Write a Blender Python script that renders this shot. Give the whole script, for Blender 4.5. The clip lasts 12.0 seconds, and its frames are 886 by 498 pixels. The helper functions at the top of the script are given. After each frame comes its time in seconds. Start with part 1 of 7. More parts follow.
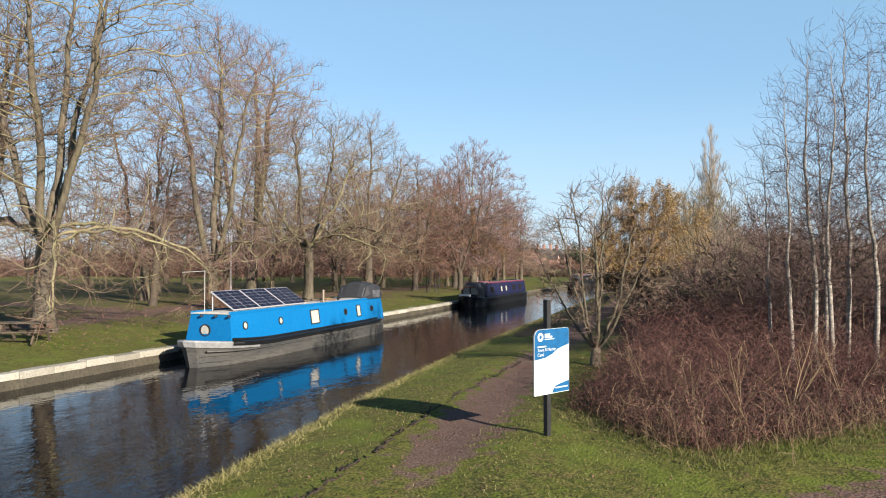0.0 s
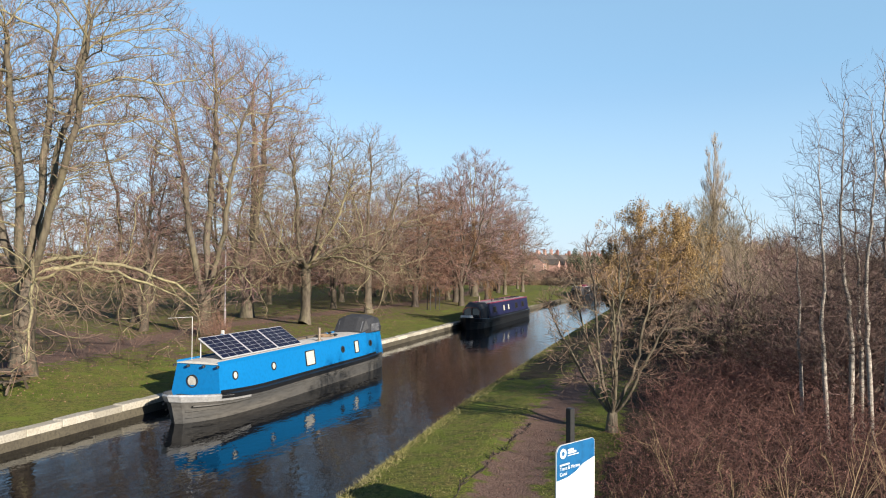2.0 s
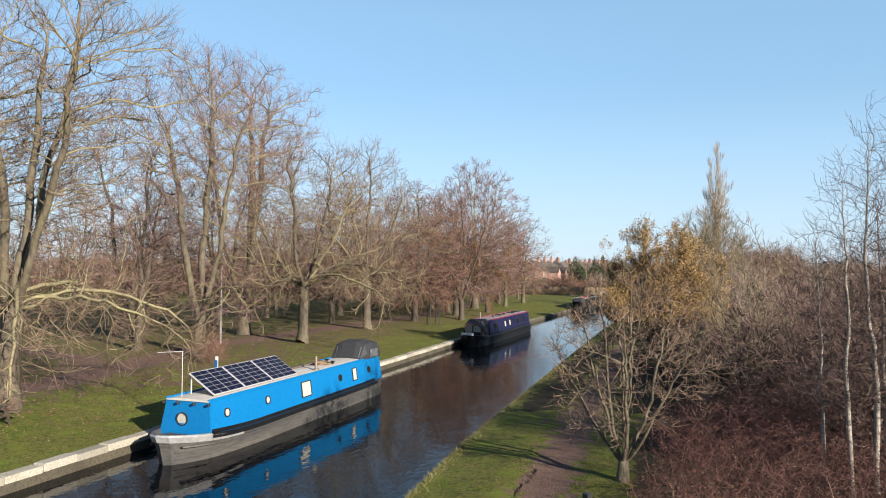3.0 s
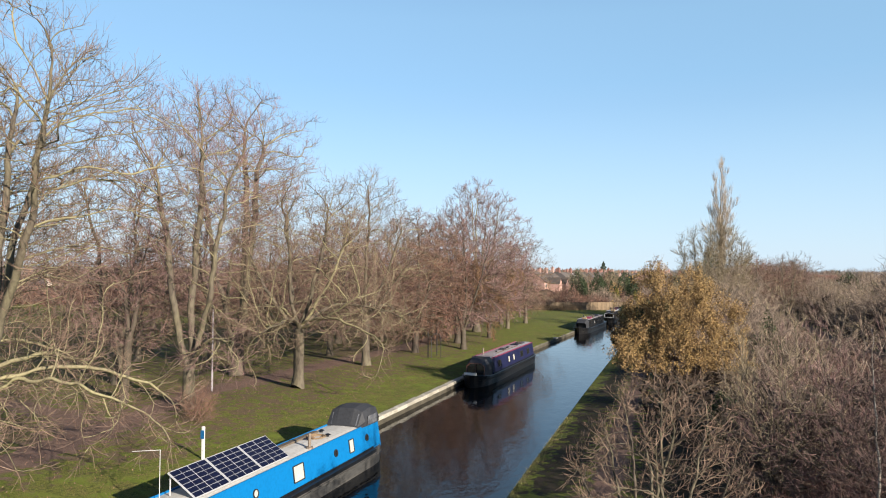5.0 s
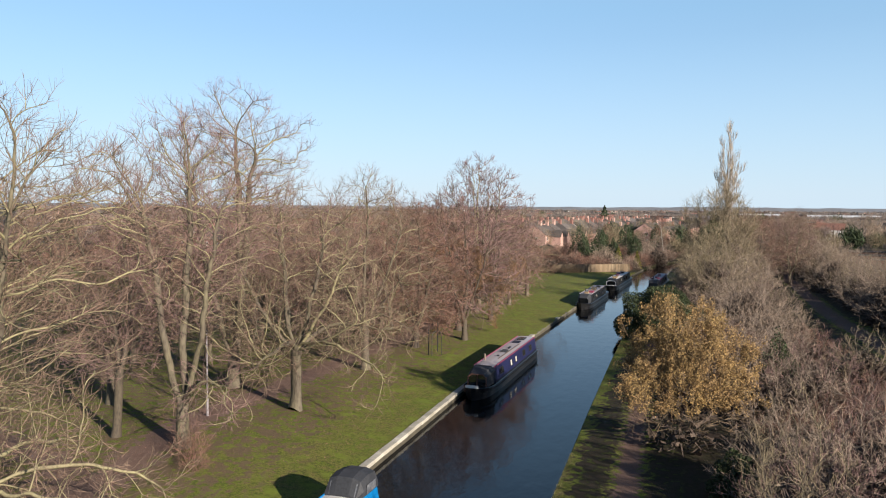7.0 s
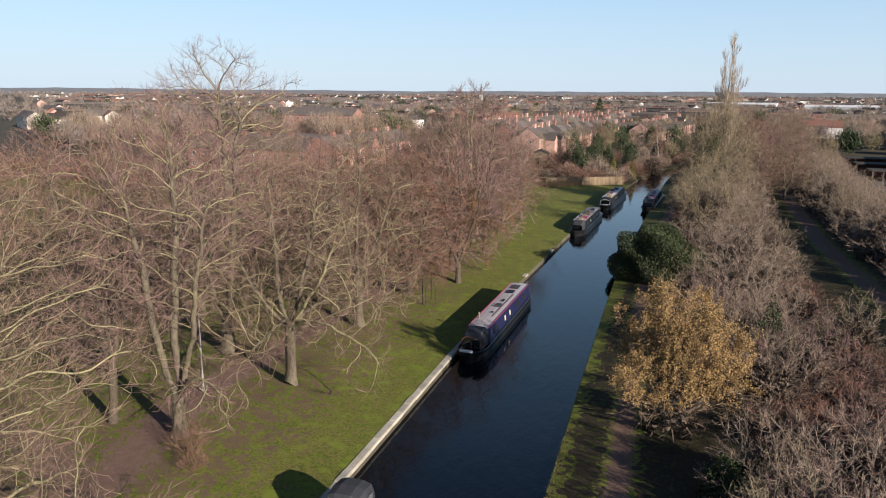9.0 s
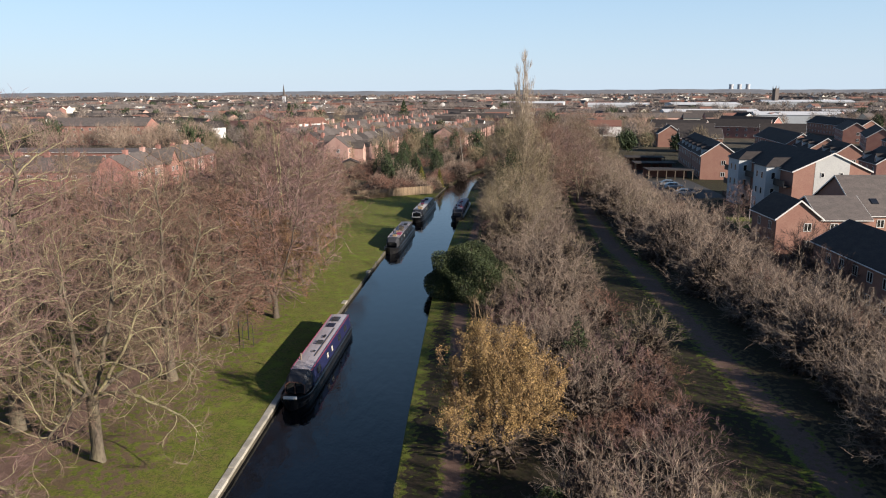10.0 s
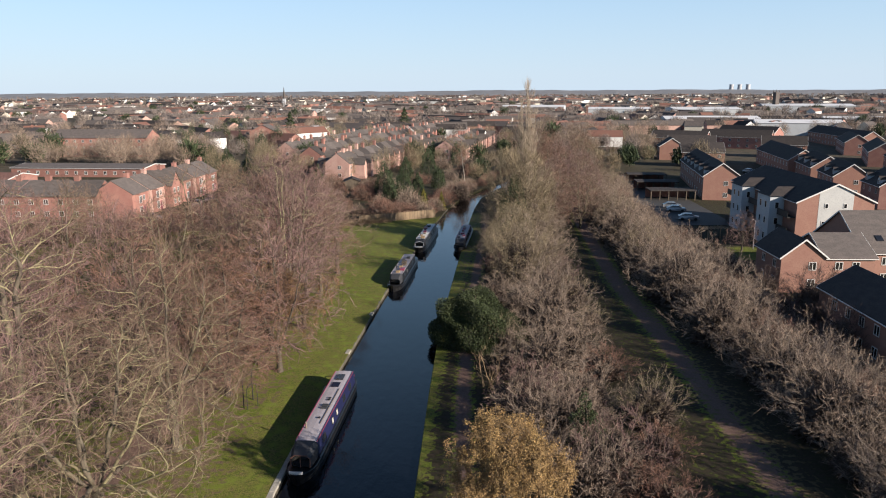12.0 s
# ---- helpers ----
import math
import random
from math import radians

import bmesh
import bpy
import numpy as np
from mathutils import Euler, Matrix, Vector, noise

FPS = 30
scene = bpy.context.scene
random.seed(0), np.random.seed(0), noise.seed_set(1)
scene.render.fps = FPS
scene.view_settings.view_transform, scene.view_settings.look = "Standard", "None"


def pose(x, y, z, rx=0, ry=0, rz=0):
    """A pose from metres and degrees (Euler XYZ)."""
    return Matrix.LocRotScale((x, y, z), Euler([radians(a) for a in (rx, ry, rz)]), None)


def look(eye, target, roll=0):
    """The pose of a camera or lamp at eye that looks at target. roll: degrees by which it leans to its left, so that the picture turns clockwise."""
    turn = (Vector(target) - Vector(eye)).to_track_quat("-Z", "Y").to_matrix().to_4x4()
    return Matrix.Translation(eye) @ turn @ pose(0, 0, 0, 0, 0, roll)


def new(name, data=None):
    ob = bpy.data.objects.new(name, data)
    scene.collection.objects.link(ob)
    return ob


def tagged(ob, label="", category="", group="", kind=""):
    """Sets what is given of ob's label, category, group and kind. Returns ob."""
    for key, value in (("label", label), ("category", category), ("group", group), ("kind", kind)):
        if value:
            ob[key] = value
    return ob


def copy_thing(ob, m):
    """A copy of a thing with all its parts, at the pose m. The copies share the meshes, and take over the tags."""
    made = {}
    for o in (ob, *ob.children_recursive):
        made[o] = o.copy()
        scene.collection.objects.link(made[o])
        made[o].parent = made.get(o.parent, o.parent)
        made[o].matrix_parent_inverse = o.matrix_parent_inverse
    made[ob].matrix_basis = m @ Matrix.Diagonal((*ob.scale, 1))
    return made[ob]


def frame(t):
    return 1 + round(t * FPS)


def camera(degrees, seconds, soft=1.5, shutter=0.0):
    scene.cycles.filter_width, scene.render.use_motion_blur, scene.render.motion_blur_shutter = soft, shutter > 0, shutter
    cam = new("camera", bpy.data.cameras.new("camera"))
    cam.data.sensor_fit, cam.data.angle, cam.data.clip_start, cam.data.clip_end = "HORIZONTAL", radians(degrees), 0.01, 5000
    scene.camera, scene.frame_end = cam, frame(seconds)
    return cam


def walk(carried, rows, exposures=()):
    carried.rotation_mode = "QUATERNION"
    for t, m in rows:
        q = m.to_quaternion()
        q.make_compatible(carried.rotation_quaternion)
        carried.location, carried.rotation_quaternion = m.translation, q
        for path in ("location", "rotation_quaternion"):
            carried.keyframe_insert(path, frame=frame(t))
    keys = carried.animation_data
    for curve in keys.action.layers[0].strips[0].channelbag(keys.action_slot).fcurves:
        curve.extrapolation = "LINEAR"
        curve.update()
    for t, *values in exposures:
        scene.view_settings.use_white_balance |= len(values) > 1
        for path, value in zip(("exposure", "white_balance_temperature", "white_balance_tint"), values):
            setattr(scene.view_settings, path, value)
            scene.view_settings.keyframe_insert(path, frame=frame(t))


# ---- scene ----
cam = camera(62.6, 12.0, soft=1.1)
METRES, EYE, TILT, LEAN, TURN = 26.4, 3.48, 1.2, 0.0, 18.0
ROWS = [
    (0.0, 0.0, 0.0, 0.0, -0.0, 0.0, -0.0),
    (0.5, -0.0013, 0.0123, 0.0091, -0.01, -0.01, -0.06),
    (1.0, -0.0027, 0.0272, 0.024, -0.01, -0.0, -0.14),
    (1.5, -0.0039, 0.0439, 0.0408, -0.02, 0.01, -0.23),
    (2.0, -0.0055, 0.0613, 0.0577, -0.04, 0.01, -0.31),
    (2.5, -0.0066, 0.0803, 0.0735, -0.04, 0.06, -0.39),
    (3.0, -0.0083, 0.0997, 0.091, -0.07, 0.37, -0.49),
    (5.0, -0.0145, 0.1823, 0.1836, -0.1, 0.61, -0.37),
    (5.5, -0.0163, 0.2032, 0.2299, -0.1, 0.63, -0.39),
    (6.0, -0.0174, 0.2241, 0.281, -0.1, 0.66, -0.43),
    (6.5, -0.0177, 0.2421, 0.3316, -0.08, -0.81, -0.41),
    (7.0, -0.0183, 0.2607, 0.3838, -0.09, -4.45, -0.4),
    (9.0, -0.0245, 0.3341, 0.5889, -0.72, -13.42, -0.39),
    (9.5, -0.0209, 0.3483, 0.6407, -9.54, -13.42, -0.17),
    (10.0, -0.0285, 0.3677, 0.691, -15.72, -13.42, -0.05),
    (10.5, -0.0295, 0.383, 0.7431, -15.72, -13.44, -0.02),
    (11.0, -0.03, 0.3988, 0.7951, -15.73, -13.45, -0.01),
    (11.5, -0.0301, 0.4145, 0.8469, -15.73, -13.47, -0.02),
    (12.0, -0.029, 0.4299, 0.8791, -15.72, -13.48, -0.04),
]
walk(cam, [(t, pose(0, 0, EYE, TILT, LEAN, TURN) @ pose(METRES * x, METRES * y, METRES * z, 90 + pitch, roll, yaw)) for t, x, y, z, yaw, pitch, roll in ROWS],
     [(0.0, 1.46, 6500, 10), (5.0, 1.47, 6500, 10), (7.0, 1.4, 6500, 11), (9.0, 1.31, 6500, 13), (12.0, 1.34, 6500, 13)])

# ---- light: low winter sun over the towpath side, clear sky ----
SUN_TO = Vector((0.848 * math.cos(radians(19.5)), -0.53 * math.cos(radians(19.5)), math.sin(radians(19.5))))
world = bpy.data.worlds.new("sky")
scene.world = world
world.use_nodes = True
wn = world.node_tree
sky = wn.nodes.new("ShaderNodeTexSky")
sky.sky_type, sky.sun_disc = "NISHITA", False
sky.sun_elevation = radians(19.5)
sky.sun_rotation = math.atan2(SUN_TO.x, SUN_TO.y)
sky.air_density, sky.dust_density, sky.ozone_density = 0.9, 0.0, 0.8
tint = wn.nodes.new("ShaderNodeMix")
tint.data_type, tint.blend_type = "RGBA", "MULTIPLY"
tint.inputs[0].default_value = 1.0
tint.inputs[7].default_value = (0.86, 1.0, 1.2, 1)
wn.links.new(sky.outputs["Color"], tint.inputs[6])
veil = wn.nodes.new("ShaderNodeMix")  # thin bright high haze over the whole sky
veil.data_type = "RGBA"
veil.inputs[0].default_value = 0.5
veil.inputs[7].default_value = (3.25, 5.7, 7.7, 1)
aim = wn.nodes.new("ShaderNodeTexCoord")
axes = wn.nodes.new("ShaderNodeSeparateXYZ")
wn.links.new(aim.outputs["Generated"], axes.inputs[0])
rise = wn.nodes.new("ShaderNodeMapRange")  # the haze thickens towards the horizon
rise.inputs[1].default_value, rise.inputs[2].default_value, rise.inputs[3].default_value, rise.inputs[4].default_value = 0.0, 0.22, 0.92, 0.5
wn.links.new(axes.outputs[2], rise.inputs[0])
clear = wn.nodes.new("ShaderNodeMapRange")  # and leaves the zenith clear and deep
clear.inputs[1].default_value, clear.inputs[2].default_value, clear.inputs[3].default_value, clear.inputs[4].default_value = 0.33, 0.6, 1.0, 0.0
wn.links.new(axes.outputs[2], clear.inputs[0])
haze = wn.nodes.new("ShaderNodeMath")
haze.operation = "MULTIPLY"
wn.links.new(rise.outputs[0], haze.inputs[0])
wn.links.new(clear.outputs[0], haze.inputs[1])
wn.links.new(haze.outputs[0], veil.inputs[0])
pale = wn.nodes.new("ShaderNodeMix")
pale.data_type = "RGBA"
pale.inputs[6].default_value, pale.inputs[7].default_value = (4.75, 6.0, 7.2, 1), (3.25, 5.7, 7.7, 1)
low_ = wn.nodes.new("ShaderNodeMapRange")
low_.inputs[1].default_value, low_.inputs[2].default_value = 0.02, 0.25
wn.links.new(axes.outputs[2], low_.inputs[0])
wn.links.new(low_.outputs[0], pale.inputs[0])
wn.links.new(pale.outputs[2], veil.inputs[7])
wn.links.new(tint.outputs[2], veil.inputs[6])
wn.links.new(veil.outputs[2], wn.nodes["Background"].inputs["Color"])
wn.nodes["Background"].inputs["Strength"].default_value = 0.05
sun_data = bpy.data.lights.new("sun", "SUN")
sun_data.energy, sun_data.angle, sun_data.color = 5.0, radians(0.5), (1.0, 0.9, 0.76)
sun = new("sun", sun_data)
sun.matrix_world = look(SUN_TO * 100, (0, 0, 0))
scene.view_settings.exposure = 1.45

# ---- materials ----


def mat(name, c1, c2=None, c3=None, rough=0.8, scale=1.5, fine=25.0, bump=0.3, metal=0.0, spec=0.35, island=0.0, obj=0.0, stretch=(1, 1, 1), depth=0.02, tone=0.43):
    """Two colours mixed at a coarse scale and a third at a fine one, with matching relief."""
    c2 = c2 or c1
    c3 = c3 or tuple(0.6 * v for v in c1)
    c1, c2, c3 = (tuple(tone * v for v in c) for c in (c1, c2, c3))
    m = bpy.data.materials.new(name)
    m.use_nodes = True
    n, li = m.node_tree.nodes, m.node_tree.links
    b = n["Principled BSDF"]
    b.inputs["Roughness"].default_value, b.inputs["Metallic"].default_value = rough, metal
    b.inputs["Specular IOR Level"].default_value = spec
    geo = n.new("ShaderNodeNewGeometry")
    mp = n.new("ShaderNodeMapping")
    mp.inputs["Scale"].default_value = stretch
    li.new(geo.outputs["Position"], mp.inputs["Vector"])

    def tex(s, detail, lo, hi):
        t = n.new("ShaderNodeTexNoise")
        t.inputs["Scale"].default_value, t.inputs["Detail"].default_value = s, detail
        li.new(mp.outputs[0], t.inputs["Vector"])
        r = n.new("ShaderNodeMapRange")
        r.inputs[1].default_value, r.inputs[2].default_value = lo, hi
        li.new(t.outputs["Fac"], r.inputs[0])
        return t, r

    def mix(fac, a, bcol):
        x = n.new("ShaderNodeMix")
        x.data_type = "RGBA"
        if hasattr(fac, "links"):
            li.new(fac, x.inputs[0])
        else:
            x.inputs[0].default_value = fac
        for sock, v in ((x.inputs[6], a), (x.inputs[7], bcol)):
            if hasattr(v, "links"):
                li.new(v, sock)
            else:
                sock.default_value = (*v, 1)
        return x.outputs[2]
    _, coarse = tex(scale, 4, 0.35, 0.65)
    tf, finer = tex(fine, 5, 0.45, 0.75)
    col = mix(coarse.outputs[0], c1, c2)
    mul = n.new("ShaderNodeMath")
    mul.operation = "MULTIPLY"
    mul.inputs[1].default_value = 0.75
    li.new(finer.outputs[0], mul.inputs[0])
    col = mix(mul.outputs[0], col, c3)
    if island or obj:
        src = geo.outputs["Random Per Island"] if island else n.new("ShaderNodeObjectInfo").outputs["Random"]
        amt = island or obj
        mr = n.new("ShaderNodeMapRange")
        mr.inputs[3].default_value, mr.inputs[4].default_value = 1 - amt, 1 + amt
        li.new(src, mr.inputs[0])
        hsv = n.new("ShaderNodeHueSaturation")
        li.new(mr.outputs[0], hsv.inputs["Value"])
        li.new(col, hsv.inputs["Color"])
        col = hsv.outputs[0]
    li.new(col, b.inputs["Base Color"])
    if bump:
        bp = n.new("ShaderNodeBump")
        bp.inputs["Strength"].default_value, bp.inputs["Distance"].default_value = bump, depth
        li.new(tf.outputs["Fac"], bp.inputs["Height"])
        li.new(bp.outputs[0], b.inputs["Normal"])
    return m


M = {}
M["bark"] = mat("bark_grey_green", (0.25, 0.20, 0.15), (0.36, 0.31, 0.19), (0.085, 0.06, 0.048), scale=1.4, fine=9, bump=1.0, stretch=(1, 1, 0.25), depth=0.05, tone=0.29)
M["bark_limb"] = mat("bark_lichen_limbs", (0.34, 0.29, 0.17), (0.46, 0.41, 0.22), (0.15, 0.115, 0.08), scale=0.7, fine=8, bump=0.5, tone=0.45)
M["bark_dark"] = mat("bark_dark", (0.10, 0.075, 0.055), (0.15, 0.12, 0.08), (0.045, 0.035, 0.03), scale=0.9, fine=14, bump=0.8, stretch=(1, 1, 0.3))
M["twig"] = mat("twig_brown", (0.33, 0.21, 0.155), (0.37, 0.255, 0.175), (0.19, 0.12, 0.1), scale=0.4, fine=6, bump=0, island=0.5, tone=0.34)
M["twig_red"] = mat("twig_reddish", (0.37, 0.185, 0.135), (0.4, 0.225, 0.155), (0.21, 0.105, 0.085), scale=0.4, fine=6, bump=0, island=0.5, tone=0.34)
# Distance haze is put into this grey base colour.
M["hazy_hill"] = mat("far_wooded_hill", (0.30, 0.29, 0.29), (0.36, 0.35, 0.35), (0.22, 0.22, 0.23), scale=0.006, fine=0.05, bump=0)
M["twig_plum"] = mat("twig_dark_plum", (0.29, 0.165, 0.155), (0.33, 0.195, 0.18), (0.17, 0.1, 0.1), scale=0.4, fine=6, bump=0, island=0.5, tone=0.34)
M["twig_purple"] = mat("twig_purplish", (0.38, 0.22, 0.205), (0.41, 0.255, 0.225), (0.22, 0.13, 0.13), scale=0.4, fine=6, bump=0, island=0.5, tone=0.34)
M["twig_orange"] = mat("twig_willow_orange", (0.34, 0.17, 0.07), (0.30, 0.19, 0.10), (0.22, 0.10, 0.05), scale=0.5, fine=6, bump=0, island=0.3)
M["twig_grey"] = mat("twig_grey", (0.36, 0.265, 0.205), (0.43, 0.325, 0.24), (0.20, 0.14, 0.115), scale=0.4, fine=6, bump=0, island=0.5, tone=0.48)
M["twig_olive"] = mat("twig_olive", (0.35, 0.275, 0.17), (0.41, 0.325, 0.2), (0.2, 0.15, 0.1), scale=0.4, fine=6, bump=0, island=0.5, tone=0.42)
M["twig_birch"] = mat("twig_birch", (0.15, 0.095, 0.08), (0.19, 0.12, 0.1), (0.09, 0.055, 0.05), scale=0.4, fine=6, bump=0, island=0.3)
M["birch_bark"] = mat("birch_bark", (0.66, 0.6, 0.53), (0.5, 0.43, 0.36), (0.10, 0.075, 0.06), scale=2.2, fine=9, bump=0.3, stretch=(1, 1, 2.5))
# Greyer than the near twigs, with distance haze mixed into the colour.
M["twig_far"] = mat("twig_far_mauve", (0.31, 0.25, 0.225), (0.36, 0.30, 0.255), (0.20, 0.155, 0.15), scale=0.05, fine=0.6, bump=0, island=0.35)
M["twig_poplar"] = mat("twig_poplar_pale", (0.44, 0.35, 0.26), (0.5, 0.41, 0.3), (0.3, 0.22, 0.17), scale=0.4, fine=6, bump=0, island=0.3, tone=0.55)
M["roof_mauve"] = mat("boat_roof_mauve", (0.52, 0.47, 0.50), (0.58, 0.53, 0.56), (0.40, 0.36, 0.38), rough=0.32, scale=0.8, fine=8, bump=0.05, tone=0.5)
# Twig bark darkened: the shade inside a bush is put into its colour.
M["twig_shade"] = mat("twig_shaded_bark", (0.15, 0.105, 0.085), (0.19, 0.14, 0.105), (0.08, 0.06, 0.05), scale=0.5, fine=7, bump=0, island=0.3)
M["stem_pale"] = mat("stem_pale_grey", (0.36, 0.29, 0.23), (0.44, 0.36, 0.28), (0.19, 0.145, 0.12), scale=0.5, fine=7, bump=0, island=0.4, tone=0.44)
M["soil"] = mat("bare_dark_soil", (0.06, 0.04, 0.03), (0.09, 0.06, 0.045), (0.03, 0.02, 0.016), scale=2, fine=20, bump=0.6)
M["grass_straw"] = mat("grass_straw", (0.34, 0.31, 0.10), (0.44, 0.38, 0.18), (0.2, 0.19, 0.05), scale=0.8, fine=7, bump=0, island=0.35)
M["bramble"] = mat("bramble_red", (0.27, 0.105, 0.088), (0.34, 0.17, 0.13), (0.13, 0.055, 0.052), scale=0.35, fine=5, bump=0, island=0.6, tone=0.27)
M["drystem"] = mat("dry_stem_straw", (0.42, 0.31, 0.18), (0.34, 0.22, 0.13), (0.25, 0.16, 0.09), scale=0.5, fine=6, bump=0, island=0.3)
M["leaf_ochre"] = mat("leaf_ochre", (0.38, 0.25, 0.095), (0.32, 0.20, 0.085), (0.2, 0.115, 0.055), scale=0.8, fine=8, bump=0, island=0.55, tone=0.62)
M["leaf_ivy"] = mat("leaf_ivy", (0.05, 0.075, 0.018), (0.075, 0.10, 0.03), (0.02, 0.035, 0.01), rough=0.7, scale=0.9, fine=9, bump=0, island=0.4)
M["leaf_conifer"] = mat("leaf_conifer", (0.05, 0.08, 0.03), (0.08, 0.11, 0.04), (0.025, 0.045, 0.018), scale=0.9, fine=9, bump=0, island=0.4)
M["leaf_gold"] = mat("leaf_golden_conifer", (0.28, 0.24, 0.03), (0.22, 0.21, 0.04), (0.12, 0.12, 0.02), scale=0.9, fine=9, bump=0, island=0.3)
M["grass_blade"] = mat("grass_blade", (0.16, 0.18, 0.035), (0.25, 0.23, 0.075), (0.09, 0.12, 0.02), scale=0.7, fine=7, bump=0, island=0.35)
M["stone"] = mat("coping_stone", (0.48, 0.45, 0.39), (0.38, 0.35, 0.28), (0.22, 0.2, 0.16), scale=1.1, fine=18, bump=0.6, obj=0.18, tone=0.62)
M["stone_dark"] = mat("dark_mossy_coping", (0.17, 0.155, 0.12), (0.22, 0.20, 0.15), (0.08, 0.075, 0.05), scale=1.1, fine=16, bump=0.6, obj=0.3)
M["bankwall"] = mat("bank_wall", (0.10, 0.085, 0.06), (0.15, 0.13, 0.09), (0.04, 0.035, 0.025), scale=1.1, fine=12, bump=0.8)
M["boat_blue"] = mat("boat_blue_paint", (0.003, 0.225, 0.60), (0.004, 0.24, 0.63), (0.003, 0.18, 0.48), rough=0.45, scale=0.7, fine=9, bump=0.03, spec=0.25, tone=0.47)
M["boat_hull"] = mat("boat_hull_grey", (0.10, 0.10, 0.10), (0.17, 0.16, 0.145), (0.05, 0.047, 0.044), rough=0.6, scale=0.9, fine=8, bump=0.15, stretch=(1, 0.3, 2))
M["boat_black"] = mat("boat_black_paint", (0.012, 0.012, 0.014), (0.02, 0.02, 0.022), rough=0.35, scale=1, fine=10, bump=0.03, spec=0.5)
M["boat_navy"] = mat("boat_navy_paint", (0.02, 0.025, 0.09), (0.028, 0.032, 0.11), (0.012, 0.014, 0.05), rough=0.35, scale=1, fine=10, bump=0.03, spec=0.5)
M["boat_maroon"] = mat("boat_maroon_trim", (0.32, 0.05, 0.11), (0.38, 0.08, 0.14), rough=0.45, scale=1, fine=10, bump=0.03)
M["roof_grey"] = mat("boat_roof_grey", (0.44, 0.40, 0.43), (0.5, 0.46, 0.49), (0.3, 0.28, 0.3), rough=0.6, scale=0.8, fine=8, bump=0.05)
M["roof_white"] = mat("boat_roof_white", (0.62, 0.6, 0.56), (0.7, 0.68, 0.64), (0.45, 0.42, 0.37), rough=0.6, scale=0.8, fine=8, bump=0.05, tone=0.62)
M["white"] = mat("white_paint", (0.75, 0.74, 0.72), (0.8, 0.79, 0.77), (0.6, 0.58, 0.55), rough=0.5, scale=1, fine=10, bump=0.03, tone=0.62)
M["canvas"] = mat("canvas_dark", (0.045, 0.048, 0.058), (0.065, 0.068, 0.078), (0.025, 0.026, 0.03), rough=0.7, scale=1.5, fine=12, bump=0.25)
M["vinyl"] = mat("hood_window_vinyl", (0.16, 0.17, 0.2), (0.3, 0.31, 0.33), rough=0.2, scale=3, fine=9, bump=0.15, spec=0.6)
M["glass_dark"] = mat("window_glass", (0.02, 0.022, 0.026), (0.035, 0.037, 0.04), rough=0.08, scale=0.6, fine=6, bump=0.0, spec=0.7)
M["curtain"] = mat("window_pale_blind", (0.55, 0.53, 0.48), (0.62, 0.6, 0.55), rough=0.35, scale=3, fine=12, bump=0.02, spec=0.5, tone=0.62)
M["cell"] = mat("solar_cell", (0.006, 0.008, 0.03), (0.01, 0.012, 0.04), rough=0.35, scale=6, fine=25, bump=0, spec=0.15, tone=0.5)
M["alu"] = mat("aluminium", (0.75, 0.75, 0.77), rough=0.4, metal=0.3, scale=3, fine=20, bump=0.05, tone=0.62)
M["brass"] = mat("weathered_flue", (0.3, 0.24, 0.19), rough=0.5, metal=0.4, scale=3, fine=20, bump=0.05, tone=0.62)
M["steel_dark"] = mat("dark_painted_steel", (0.035, 0.035, 0.038), (0.05, 0.05, 0.05), rough=0.5, scale=3, fine=20, bump=0.08)
M["timber"] = mat("weathered_timber", (0.16, 0.12, 0.085), (0.22, 0.17, 0.12), (0.08, 0.06, 0.045), scale=2, fine=22, bump=0.5, obj=0.2, stretch=(1, 1, 0.4))
M["fence"] = mat("fence_timber", (0.36, 0.25, 0.15), (0.42, 0.31, 0.2), (0.2, 0.14, 0.09), scale=1.5, fine=12, bump=0.4, obj=0.2, stretch=(1, 1, 0.3))
M["sign_blue"] = mat("sign_blue", (0.012, 0.17, 0.43), (0.015, 0.18, 0.45), rough=0.4, scale=3, fine=10, bump=0, spec=0.5)
M["sign_white"] = mat("sign_white", (0.78, 0.78, 0.78), (0.8, 0.8, 0.8), (0.72, 0.72, 0.72), rough=0.4, scale=3, fine=10, bump=0, spec=0.5, tone=0.62)
M["brick"] = mat("red_brick", (0.30, 0.14, 0.115), (0.35, 0.18, 0.145), (0.2, 0.09, 0.075), scale=0.6, fine=7, bump=0.3, obj=0.2, tone=0.66)
M["brick_new"] = mat("orange_brick", (0.33, 0.165, 0.125), (0.37, 0.2, 0.15), (0.25, 0.12, 0.09), scale=0.6, fine=7, bump=0.3, obj=0.1, tone=0.58)
M["brick_pale"] = mat("buff_pink_brick", (0.52, 0.31, 0.26), (0.58, 0.38, 0.32), (0.38, 0.22, 0.18), scale=0.6, fine=7, bump=0.3, obj=0.15, tone=0.62)
M["render_cream"] = mat("cream_render", (0.66, 0.6, 0.5), (0.72, 0.67, 0.57), (0.55, 0.5, 0.42), scale=0.6, fine=7, bump=0.1, tone=0.62)
M["render_white"] = mat("white_render", (0.75, 0.74, 0.72), (0.8, 0.79, 0.77), (0.65, 0.63, 0.6), scale=0.6, fine=7, bump=0.1, tone=0.62)
M["render_bluegrey"] = mat("bluegrey_render", (0.50, 0.53, 0.56), (0.55, 0.58, 0.60), (0.42, 0.45, 0.48), scale=0.6, fine=7, bump=0.1, tone=0.62)
